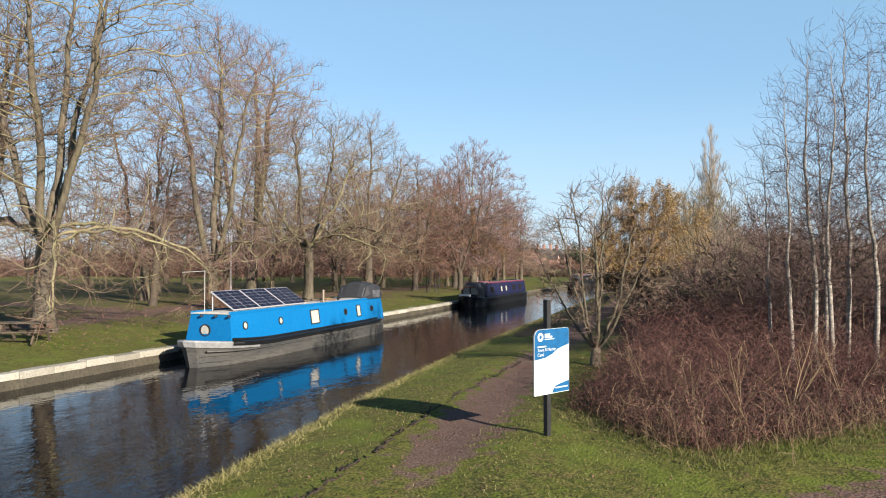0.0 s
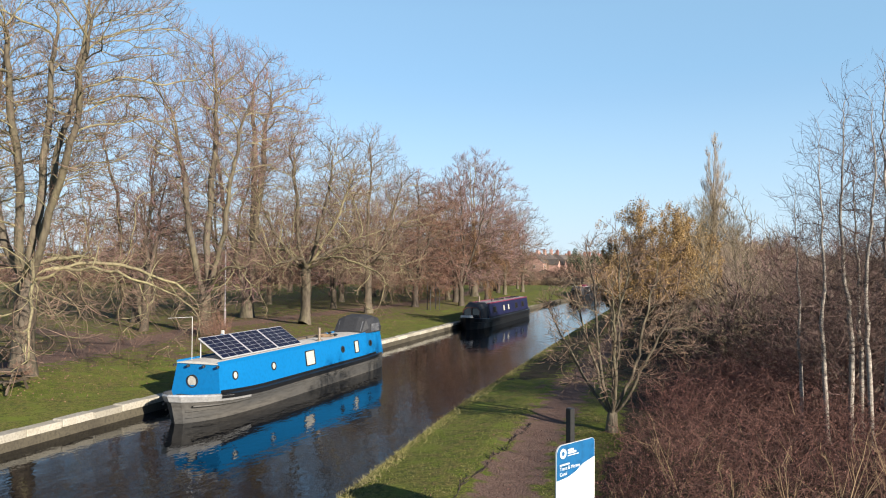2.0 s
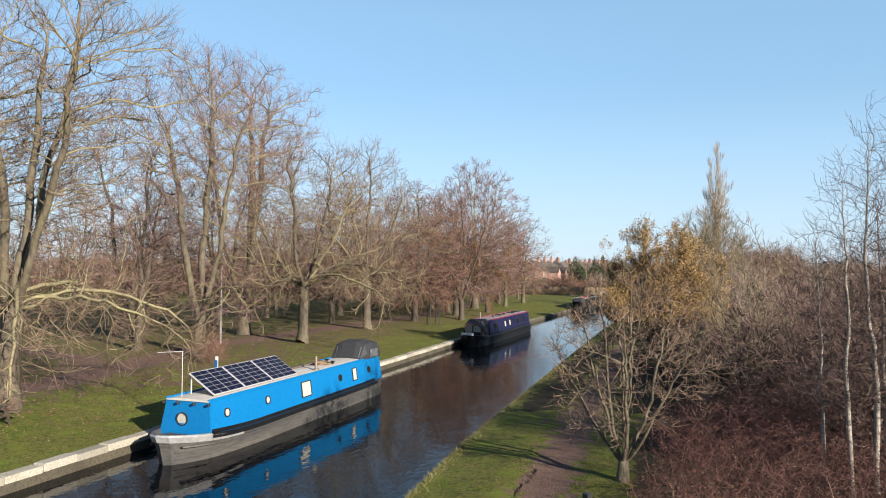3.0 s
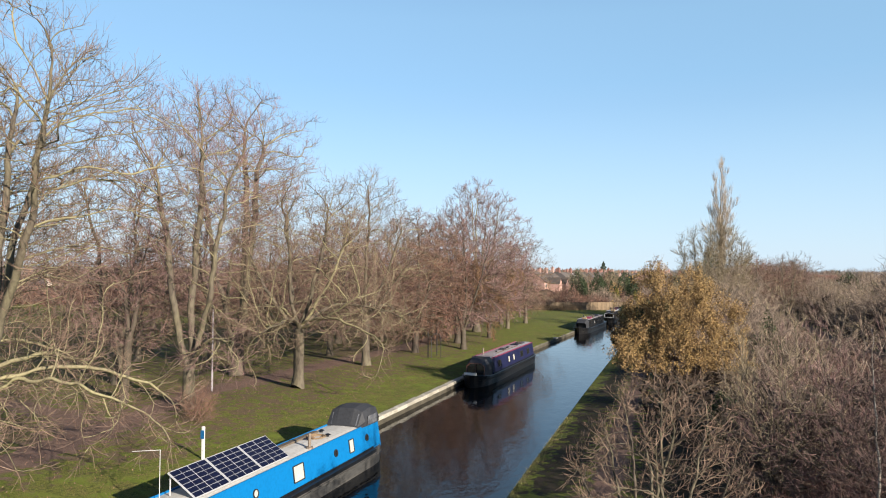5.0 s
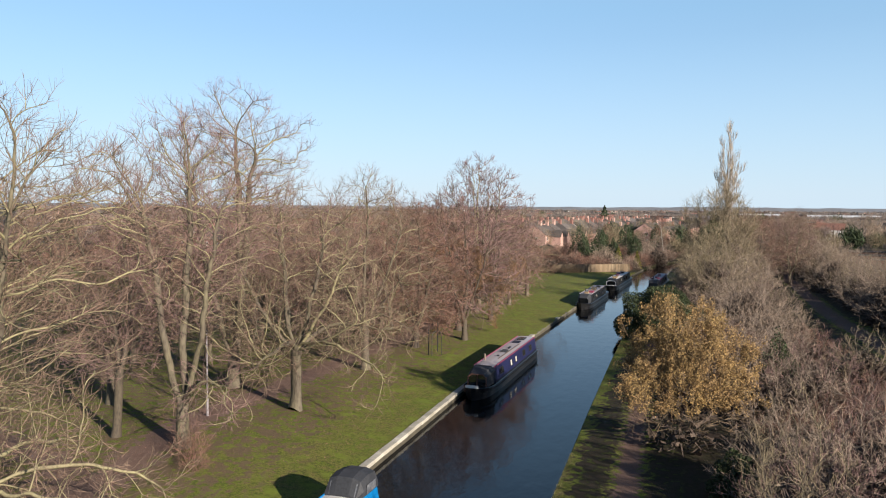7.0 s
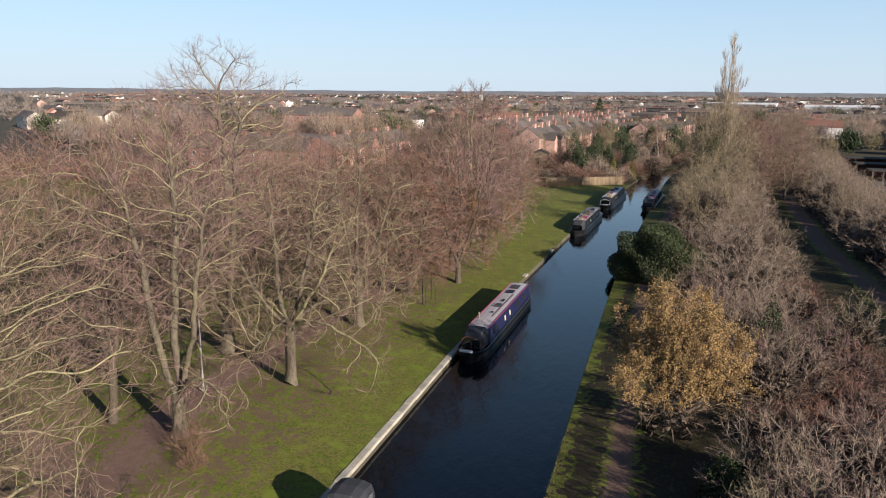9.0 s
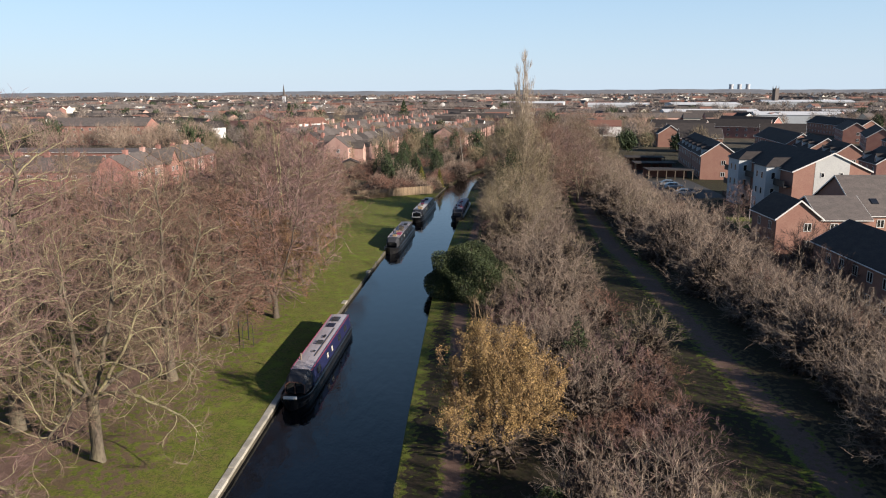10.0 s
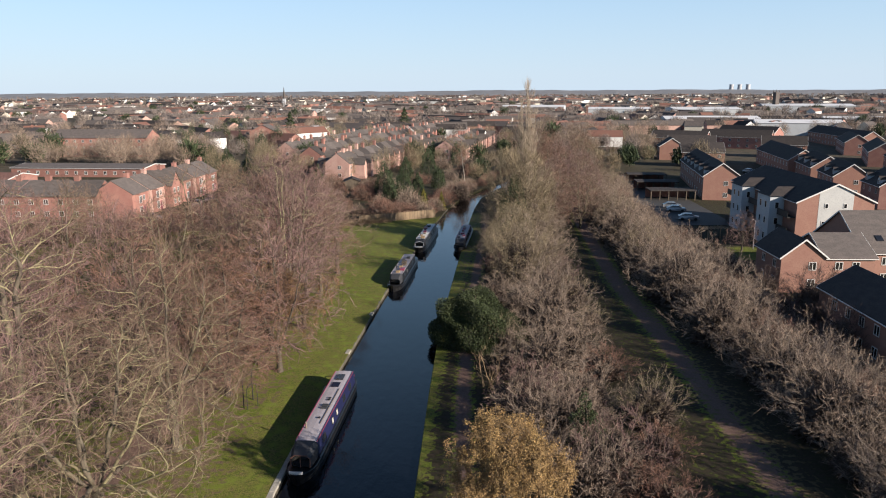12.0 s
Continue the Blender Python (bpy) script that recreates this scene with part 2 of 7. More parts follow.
M["render_grey"] = mat("pale_grey_render", (0.56, 0.56, 0.55), (0.62, 0.62, 0.60), (0.45, 0.45, 0.44), scale=0.6, fine=7, bump=0.1, tone=0.55)
M["slate"] = mat("slate_roof", (0.080, 0.070, 0.068), (0.108, 0.092, 0.086), (0.045, 0.04, 0.04), rough=0.9, spec=0.12, scale=0.8, fine=5, bump=0.4, obj=0.15, stretch=(1, 1, 3))
M["slate_brown"] = mat("brown_tile_roof", (0.165, 0.145, 0.135), (0.225, 0.19, 0.175), (0.10, 0.085, 0.08), rough=0.85, spec=0.15, scale=0.8, fine=5, bump=0.4, obj=0.2, stretch=(1, 1, 3))
M["tile_red"] = mat("red_tile_roof", (0.27, 0.125, 0.09), (0.24, 0.12, 0.09), (0.18, 0.075, 0.055), rough=0.8, scale=0.8, fine=5, bump=0.4, obj=0.15, stretch=(1, 1, 3))
M["sheet_white"] = mat("white_sheet_roof", (0.7, 0.71, 0.72), (0.75, 0.75, 0.76), (0.6, 0.6, 0.62), scale=0.1, fine=1.5, bump=0.1, tone=0.62)
M["asphalt"] = mat("asphalt", (0.06, 0.06, 0.062), (0.075, 0.073, 0.072), (0.04, 0.04, 0.04), scale=0.5, fine=20, bump=0.3)
M["car_paint"] = mat("silver_car_paint", (0.5, 0.5, 0.52), (0.52, 0.52, 0.54), rough=0.25, metal=0.3, scale=2, fine=10, bump=0, obj=0.5, spec=0.5)
M["rubber"] = mat("rubber", (0.02, 0.02, 0.02), (0.025, 0.025, 0.025), rough=0.8, scale=4, fine=20, bump=0.1)
M["far_stone"] = mat("far_concrete", (0.35, 0.36, 0.38), (0.4, 0.41, 0.43), (0.3, 0.31, 0.33), scale=0.02, fine=0.2, bump=0, tone=0.85)


def ground_material():
    m = bpy.data.materials.new("ground_grass_and_earth")
    m.use_nodes = True
    n, li = m.node_tree.nodes, m.node_tree.links
    b = n["Principled BSDF"]
    b.inputs["Roughness"].default_value, b.inputs["Specular IOR Level"].default_value = 0.95, 0.15
    geo = n.new("ShaderNodeNewGeometry")
    cover = n.new("ShaderNodeVertexColor")
    cover.layer_name = "cover"
    sep = n.new("ShaderNodeSeparateColor")
    li.new(cover.outputs["Color"], sep.inputs[0])

    def tex(s, detail, lo, hi):
        t = n.new("ShaderNodeTexNoise")
        t.inputs["Scale"].default_value, t.inputs["Detail"].default_value = s, detail
        li.new(geo.outputs["Position"], t.inputs["Vector"])
        r = n.new("ShaderNodeMapRange")
        r.inputs[1].default_value, r.inputs[2].default_value = lo, hi
        li.new(t.outputs["Fac"], r.inputs[0])
        return t, r.outputs[0]

    def mix(fac, a, c):
        x = n.new("ShaderNodeMix")
        x.data_type = "RGBA"
        li.new(fac, x.inputs[0])
        for sock, v in ((x.inputs[6], a), (x.inputs[7], c)):
            if hasattr(v, "links"):
                li.new(v, sock)
            else:
                sock.default_value = (*v, 1)
        return x.outputs[2]

    def soft(mask, noise_out, spread):
        """A cover mask with its rim broken up by noise."""
        a = n.new("ShaderNodeMath")
        a.operation = "MULTIPLY_ADD"
        li.new(noise_out, a.inputs[0])
        a.inputs[1].default_value, a.inputs[2].default_value = spread, -spread / 2
        s = n.new("ShaderNodeMath")
        s.operation = "ADD"
        li.new(mask, s.inputs[0])
        li.new(a.outputs[0], s.inputs[1])
        r = n.new("ShaderNodeMapRange")
        r.inputs[1].default_value, r.inputs[2].default_value = 0.35, 0.65
        li.new(s.outputs[0], r.inputs[0])
        return r.outputs[0]
    _, big = tex(0.25, 4, 0.38, 0.62)
    _, mid = tex(2.2, 5, 0.4, 0.62)
    tf, fine = tex(22, 5, 0.42, 0.7)
    grass = mix(big, (0.098, 0.128, 0.014), (0.130, 0.135, 0.026))
    grass = mix(mid, grass, (0.152, 0.126, 0.040))
    grass = mix(fine, grass, (0.026, 0.030, 0.006))
    _, clump = tex(6.5, 4, 0.5, 0.64)
    grass = mix(clump, grass, (0.050, 0.058, 0.012))
    _, tuft = tex(1.1, 3, 0.52, 0.66)
    grass = mix(tuft, grass, (0.100, 0.124, 0.017))
    rough_g = mix(mid, (0.090, 0.070, 0.034), (0.120, 0.086, 0.050))
    rough_g = mix(fine, rough_g, (0.048, 0.032, 0.022))
    dirt = mix(mid, (0.118, 0.074, 0.058), (0.145, 0.096, 0.075))
    dirt = mix(fine, dirt, (0.070, 0.042, 0.034))
    town = mix(mid, (0.065, 0.050, 0.037), (0.074, 0.060, 0.041))
    town = mix(big, town, (0.039, 0.037, 0.026))
    col = mix(soft(sep.outputs[1], mid, 0.7), grass, rough_g)
    col = mix(soft(sep.outputs[0], mid, 0.5), col, dirt)
    # Near-black leaf mould with the bushes' shade painted into its colour.
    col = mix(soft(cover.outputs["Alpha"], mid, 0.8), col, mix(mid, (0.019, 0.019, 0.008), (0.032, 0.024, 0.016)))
    col = mix(sep.outputs[2], col, town)
    li.new(col, b.inputs["Base Color"])
    bp = n.new("ShaderNodeBump")
    bp.inputs["Strength"].default_value, bp.inputs["Distance"].default_value = 0.7, 0.06
    li.new(tf.outputs["Fac"], bp.inputs["Height"])
    li.new(bp.outputs[0], b.inputs["Normal"])
    return m


def water_material():
    m = bpy.data.materials.new("canal_water")
    m.use_nodes = True
    n, li = m.node_tree.nodes, m.node_tree.links
    b = n["Principled BSDF"]
    b.inputs["Base Color"].default_value = (0.0012, 0.0016, 0.003, 1)
    b.inputs["Roughness"].default_value, b.inputs["IOR"].default_value = 0.02, 1.333
    b.inputs["Specular IOR Level"].default_value = 0.36
    b.inputs["Specular Tint"].default_value = (0.62, 0.82, 1.0, 1)
    geo = n.new("ShaderNodeNewGeometry")
    last = None
    for s, dist, stretch in ((0.9, 0.015, (1.6, 0.7, 1)), (4.5, 0.005, (1.4, 0.8, 1))):
        mp = n.new("ShaderNodeMapping")
        mp.inputs["Scale"].default_value = stretch
        li.new(geo.outputs["Position"], mp.inputs["Vector"])
        t = n.new("ShaderNodeTexNoise")
        t.inputs["Scale"].default_value, t.inputs["Detail"].default_value = s, 2
        li.new(mp.outputs[0], t.inputs["Vector"])
        bp = n.new("ShaderNodeBump")
        bp.inputs["Strength"].default_value, bp.inputs["Distance"].default_value = 1.0, dist
        li.new(t.outputs["Fac"], bp.inputs["Height"])
        if last:
            li.new(last, bp.inputs["Normal"])
        last = bp.outputs[0]
    li.new(last, b.inputs["Normal"])
    return m


M["ground"], M["water"] = ground_material(), water_material()

# ---- building blocks ----


class Shape:
    """Collects vertices and faces of one part."""

    def __init__(self):
        self.v, self.f = [], []

    def add(self, verts, faces):
        k = len(self.v)
        self.v.extend(tuple(p) for p in verts)
        self.f.extend(tuple(k + i for i in f) for f in faces)
        return self

    def box(self, x0, x1, y0, y1, z0, z1, cut=0.0):
        """A box; with cut, its upright edges and its top rim are chamfered."""
        if not cut:
            self.add([(x0, y0, z0), (x1, y0, z0), (x1, y1, z0), (x0, y1, z0), (x0, y0, z1), (x1, y0, z1), (x1, y1, z1), (x0, y1, z1)],
                     [(3, 2, 1, 0), (4, 5, 6, 7), (0, 1, 5, 4), (1, 2, 6, 5), (2, 3, 7, 6), (3, 0, 4, 7)])
            return self
        c = cut

        def ring(i, z):
            a, b, p, q = x0 + i, x1 - i, y0 + i, y1 - i
            return [(a + c, p, z), (b - c, p, z), (b, p + c, z), (b, q - c, z), (b - c, q, z), (a + c, q, z), (a, q - c, z), (a, p + c, z)]
        vs = ring(0, z0) + ring(0, z1 - c) + ring(c, z1)
        fs = [tuple(range(7, -1, -1)), tuple(range(16, 24))]
        for r in (0, 8):
            fs += [(r + i, r + (i + 1) % 8, r + 8 + (i + 1) % 8, r + 8 + i) for i in range(8)]
        return self.add(vs, fs)

    def tube(self, pts, radii, sides=8, caps=True):
        pts = [Vector(p) for p in pts]
        if not isinstance(radii, (list, tuple)):
            radii = [radii] * len(pts)
        vs = []
        for i, p in enumerate(pts):
            d = (pts[min(i + 1, len(pts) - 1)] - pts[max(i - 1, 0)]).normalized()
            u = d.orthogonal().normalized() if i == 0 else (u - d * u.dot(d)).normalized()
            w = d.cross(u)
            vs += [p + radii[i] * (math.cos(6.2832 * k / sides) * u + math.sin(6.2832 * k / sides) * w) for k in range(sides)]
        fs = [(r * sides + k, r * sides + (k + 1) % sides, (r + 1) * sides + (k + 1) % sides, (r + 1) * sides + k) for r in range(len(pts) - 1) for k in range(sides)]
        if caps:
            fs += [tuple(range(sides - 1, -1, -1)), tuple(range((len(pts) - 1) * sides, len(pts) * sides))]
        return self.add(vs, fs)

    def sheet(self, rows, closed=False):
        """A skin over rows of equally many points."""
        w = len(rows[0])
        vs = [p for r in rows for p in r]
        n = w if closed else w - 1
        return self.add(vs, [(r * w + i, r * w + (i + 1) % w, (r + 1) * w + (i + 1) % w, (r + 1) * w + i) for r in range(len(rows) - 1) for i in range(n)])

    def mesh(self, name, smooth=False):
        me = bpy.data.meshes.new(name)
        me.from_pydata(self.v, [], self.f)
        if smooth:
            me.polygons.foreach_set("use_smooth", [True] * len(me.polygons))
        me.update()
        return me


def part(name, shape, material, parent=None, label="", smooth=False, m=None):
    me = shape.mesh(name, smooth) if isinstance(shape, Shape) else shape
    if not me.materials:
        me.materials.append(M[material])
    ob = new(name, me)
    if parent:
        ob.parent = parent
    if m is not None:
        ob.matrix_local = m
    return tagged(ob, label)


def thing(name, label, category, group="", m=None, kind=""):
    ob = new(name)
    if m is not None:
        ob.matrix_basis = m
    return tagged(ob, label, category, group, kind)


def mesh_from(name, verts, quads, material, smooth=False):
    """A mesh from arrays of vertices and of quads (or triangles)."""
    me = bpy.data.meshes.new(name)
    w = quads.shape[1]
    me.vertices.add(len(verts))
    me.vertices.foreach_set("co", np.ascontiguousarray(verts, dtype=np.float32).ravel())
    me.loops.add(quads.size)
    me.loops.foreach_set("vertex_index", np.ascontiguousarray(quads, dtype=np.int32).ravel())
    me.polygons.add(len(quads))
    me.polygons.foreach_set("loop_start", np.arange(0, quads.size, w, dtype=np.int32))
    me.polygons.foreach_set("loop_total", np.full(len(quads), w, dtype=np.int32))
    if smooth:
        me.polygons.foreach_set("use_smooth", np.ones(len(quads), dtype=bool))
    me.update(calc_edges=True)
    me.validate()
    me.materials.append(M[material])
    return me


# ---- ground, canal ----
PLAN = 1.2  # metres to one unit of the plan, in which places and tree heights are given
EDGE_Y = [-400, 0, 7, 12.6, 21, 45, 60, 73, 86, 99, 115, 130, 145, 160, 175, 195, 220, 260, 330]
EDGE_L = [-14.7, -14.7, -14.7, -14.7, -14.7, -14.5, -14.3, -13.7, -13.1, -12.2, -11.0, -9.7, -8.3, -5.5, -1.0, 6.5, 18, 38, 75]
EDGE_R = [-5.0, -5.1, -5.5, -6.05, -6.45, -6.6, -6.6, -6.5, -6.0, -5.4, -4.6, -4.0, -3.1, -1.6, 2.5, 10.5, 22.5, 43, 80]
EDGE_Y, EDGE_L, EDGE_R = [[PLAN * v for v in row] for row in (EDGE_Y, EDGE_L, EDGE_R)]


def left_edge(y):
    return float(np.interp(y, EDGE_Y, EDGE_L))


def right_edge(y):
    return float(np.interp(y, EDGE_Y, EDGE_R))


def dist_line(px, py, pts):
    best = np.full(px.shape, 1e9)
    for (ax, ay), (bx, by) in zip(pts[:-1], pts[1:]):
        dx, dy = bx - ax, by - ay
        t = np.clip(((px - ax) * dx + (py - ay) * dy) / (dx * dx + dy * dy), 0, 1)
        best = np.minimum(best, np.hypot(px - ax - t * dx, py - ay - t * dy))
    return best


FRONT_X, FRONT_Y = [-1.9, -1.0, -0.3, 0.3, 1.5, 3.2, 8.5], [12.8, 11.8, 10.6, 10.3, 11.3, 13.2, 16.5]  # the brambles' front
PARK_PATH = [(-20, 10), (-22, 20), (-23.2, 27), (-25.2, 36), (-24.6, 42), (-24.3, 50), (-23.4, 60), (-24, 75), (-26, 95), (-30, 118)]
PARK_PATH_B = [(-22.5, 25), (-27, 29), (-34, 31), (-48, 33), (-80, 36)]
TOWPATH = [(-1.8, -5), (-2.8, 6), (-3.1, 10), (-3.4, 14), (-3.6, 20), (-3.9, 40), (-4.0, 60), (-3.6, 80), (-2.4, 105), (-0.5, 140)]
LANE = [(9, 15.0), (5, 11.2), (3.0, 9.0), (2.1, 7.9), (0.9, 5.5), (-0.4, 1.5), (-1.8, -6)]
GREENWAY = [(14.3, 22), (14.1, 47), (14.1, 62), (13.4, 91), (14.8, 131), (20.0, 177), (26, 230)]


def smooth_noise(x, y, s, seed):
    rng = np.random.default_rng(seed)
    out = np.zeros(x.shape)
    for k in range(7):
        a, f, ph = rng.uniform(0, 6.28), s * rng.uniform(0.5, 2.0), rng.uniform(0, 6.28)
        out += np.sin((x * math.cos(a) + y * math.sin(a)) * f + ph)
    return out / 7


def ground_height(x, y, el, er):
    dl, dr = el - x, x - er
    zl = 0.42 + 0.4 * np.clip(dl / 8, 0, 1)
    zr = 0.26 + 0.24 * np.clip(dr / 2.6, 0, 1)
    z = np.where(dl > 0, zl, np.where(dr > 0, zr, -1.3))
    bumps = 0.05 * smooth_noise(x, y, 0.8, 3) + 0.025 * smooth_noise(x, y, 2.6, 4)
    lift = np.clip(np.maximum(dl - 0.6, dr - 0.05) / 1.5, 0, 1)
    far = np.clip((np.hypot(x, y) - 300) / 900, 0, 1)
    worn = 0.07 * np.clip(1.35 - dist_line(x / PLAN, y / PLAN, TOWPATH) / 0.62, 0, 1) ** 0.5
    return z + np.where((dl > 0) | (dr > 0), bumps * lift, 0) * (1 - far) - worn * (dr > 0.3)


def build_ground():
    ys = np.concatenate([[-400, -200, -100, -50, -25, -12], np.arange(-6, 55, 0.4), np.arange(55, 160, 1.0), np.arange(160, 395, 5.0), [400, 500, 650, 900, 1300, 2000, 3000, 4700]])
    far = np.array([4500, 2500, 1500, 900, 600, 420, 300, 220, 170, 135, 110, 92, 78, 68, 60, 53, 47, 42, 38, 34, 31, 28.5, 26.5, 25])
    off = np.concatenate([far, np.arange(24, 8, -0.5), np.arange(8, 0.7, -0.3), [0.45, 0.2, 0.05, 0.0]])
    el, er = np.interp(ys, EDGE_Y, EDGE_L), np.interp(ys, EDGE_Y, EDGE_R)
    closed = ys > 394
    er = np.where(closed, el + 0.1, er)
    X = np.concatenate([el[:, None] - off[None], el[:, None] + 0.01, er[:, None] - 0.01, er[:, None] + off[::-1][None]], axis=1)
    Y = np.repeat(ys[:, None], X.shape[1], 1)
    E, R = np.repeat(el[:, None], X.shape[1], 1), np.repeat(er[:, None], X.shape[1], 1)
    Z = ground_height(X, Y, E + 0.005, R - 0.005)
    Z[closed] = np.maximum(Z[closed], 0.4)
    GX, GY = X, Y
    X, Y, E = X / PLAN, Y / PLAN, E / PLAN
    dirt = np.clip(1.25 - dist_line(X, Y, PARK_PATH) / 1.5, 0, 1)
    dirt = np.maximum(dirt, 0.85 * np.clip(1.2 - dist_line(X, Y, PARK_PATH_B) / 1.6, 0, 1))
    dirt = np.maximum(dirt, np.clip(1.2 - dist_line(X, Y, TOWPATH) / 0.85, 0, 1) * np.clip((Y - 7.0) / 2.5, 0.1, 1) * 0.95)
    dirt = np.maximum(dirt, np.clip(1.6 - dist_line(X, Y, LANE) / 1.05, 0, 1))
    dirt = np.maximum(dirt, 0.85 * np.clip(1.4 - dist_line(X, Y, GREENWAY) / 1.25, 0, 1))
    rough = np.clip((-18.2 - X) / 3, 0, 1) * np.where(X > -26.5, 0.64, np.clip(0.64 - (-26.5 - X) / 12, 0.36, 1)) * (1 + 0.5 * smooth_noise(X, Y, 0.25, 9)) * (Y > 16) * np.clip((100 - Y) / 30, 0, 1)
    rough = np.maximum(rough, 0.56 * np.clip((-16.6 - X) / 3, 0, 1) * (Y > 24) * (Y < 75))
    rough = np.maximum(rough, 1.0 * ((X > -1.8) & (X < 9.5) & (Y > np.interp(X, FRONT_X, FRONT_Y))))
    rough = np.maximum(rough, 1.0 * ((X > 15.0) & (X < 25.5) & (Y > 5)))
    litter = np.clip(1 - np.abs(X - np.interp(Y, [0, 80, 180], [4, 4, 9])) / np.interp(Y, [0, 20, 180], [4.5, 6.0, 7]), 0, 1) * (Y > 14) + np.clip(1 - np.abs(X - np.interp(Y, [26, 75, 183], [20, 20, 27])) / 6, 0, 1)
    rough = np.maximum(rough, np.clip(litter * 2.5, 0, 1))
    rough = np.maximum(rough, 0.5 * np.clip((X + 5.6) / 1.2, 0, 1) * (X < 0) * (Y > 24) * (X > -8))
    # Mask of leaf mould and painted shade: below bushes, on lane and bank strip.
    mould_shade = np.clip(litter * 2.2, 0, 1) * (1 - np.clip(dirt * 1.5, 0, 1)) * (X > -7.0)
    mould_shade = np.maximum(mould_shade, 0.92 * ((X > 8) & (X < 24) & (Y > 22) & (Y < 190)))
    mould_shade = np.maximum(mould_shade, 1.0 * ((X > -1.8) & (X < 9.5) & (Y < 30) & (Y > 0.3 + np.interp(X, FRONT_X, FRONT_Y))))
    mould_shade = np.maximum(mould_shade, 0.95 * np.clip((X - E - 8.0) / 0.9, 0, 1) * (X < 2) * (Y > 26) * (Y < 150))
    mould_shade = np.maximum(mould_shade, 0.95 * ((X < E + 0.3) & (Y > np.interp(X, [-60, -22, -9.9], [126, 128.6, 135]))))
    mould_shade = np.maximum(mould_shade, 0.95 * ((X > E) & (Y > 138)))
    # Also stands for asphalt round the estate and for shade in its gardens.
    mould_shade = np.maximum(mould_shade, 0.95 * ((X > 37) & (X < 185) & (Y > 95) & (Y < 330)))
    mould_shade = np.maximum(mould_shade, 0.95 * ((X > 23) & (X < 37) & (Y > 55) & (Y < 130) & (np.hypot(X - 34.2, Y - 107) > 4)))
    mould_shade = mould_shade * (1 - np.clip(1.4 * dirt, 0, 1))
    town = np.clip((np.hypot(X, Y) - 190) / 80, 0, 1)
    n1, n2 = X.shape
    idx = np.arange(n1 * n2).reshape(n1, n2)
    quads = np.stack([idx[:-1, :-1], idx[:-1, 1:], idx[1:, 1:], idx[1:, :-1]], -1).reshape(-1, 4)
    me = mesh_from("ground", np.stack([GX, GY, Z], -1).reshape(-1, 3), quads, "ground", True)
    layer = me.color_attributes.new("cover", "FLOAT_COLOR", "POINT")
    layer.data.foreach_set("color", np.stack([dirt, rough, town, mould_shade], -1).astype(np.float32).ravel())
    tagged(new("ground", me), "winter lawn, earth paths and leaf litter beside the canal", "ground", kind="structure")


build_ground()
ws = Shape()
wy = [-380] + list(np.arange(-20, 240, 5.0)) + [264, 312, 390]
ws.sheet([[(left_edge(y) - 0.02 + (right_edge(y) - left_edge(y) + 0.04) * k / 8, y, 0.0) for k in range(9)] for y in wy])
tagged(part("water", ws, "water", smooth=True), "still dark canal water reflecting sky and trees", "water", kind="structure")


def gz(x, y):
    """The ground's height at a place or at many."""
    if isinstance(x, np.ndarray):
        return ground_height(x, y, np.interp(y, EDGE_Y, EDGE_L), np.interp(y, EDGE_Y, EDGE_R))
    return float(ground_height(np.array([float(x)]), np.array([float(y)]), np.array([left_edge(y)]), np.array([right_edge(y)]))[0])


# ---- woody plants ----


def unit(v):
    return v / np.maximum(np.linalg.norm(v, axis=-1, keepdims=True), 1e-9)


def stems(rng, base, heading, length, radius, n, up=0.0, wander=0.1, tip=0.15):
    """Wandering tapered stems: base and heading (m, 3), length and radius (m,)."""
    m = len(base)
    P = np.zeros((m, n, 3))
    P[:, 0] = base
    d = unit(heading)
    for i in range(1, n):
        d = unit(d + wander * rng.normal(size=(m, 3)) + np.array([0, 0, up]))
        P[:, i] = P[:, i - 1] + d * (length / (n - 1))[:, None]
    return P, radius[:, None] * np.linspace(1, tip, n)[None]


def shoots(rng, P, R, k, t0, t1, angle, spread, ratio, n, up=0.0, wander=0.12, thick=0.6, tip=0.3, taper=0.5, minr=0.0):
    """k side shoots on every stem."""
    m, np_, _ = P.shape
    idx = np.repeat(np.arange(m), k)
    t = t0 + (t1 - t0) * (np.tile(np.arange(k), m) + rng.random(m * k)) / k
    f = np.clip(t * (np_ - 1), 0, np_ - 1.001)
    i = f.astype(int)
    fr = (f - i)[:, None]
    base = P[idx, i] * (1 - fr) + P[idx, i + 1] * fr
    tan = unit(P[idx, i + 1] - P[idx, i])
    side = unit(np.cross(tan, rng.normal(size=tan.shape)))
    a = np.radians(rng.normal(angle, spread, m * k))[:, None]
    heading = np.cos(a) * tan + np.sin(a) * side
    plen = np.linalg.norm(np.diff(P, axis=1), axis=2).sum(1)
    length = plen[idx] * ratio * (1 - taper * t) * rng.uniform(0.65, 1.25, m * k)
    rb = R[idx, i] * (1 - fr[:, 0]) + R[idx, i + 1] * fr[:, 0]
    return stems(rng, base, heading, length, np.maximum(rb * thick, minr), n, up, wander, tip)


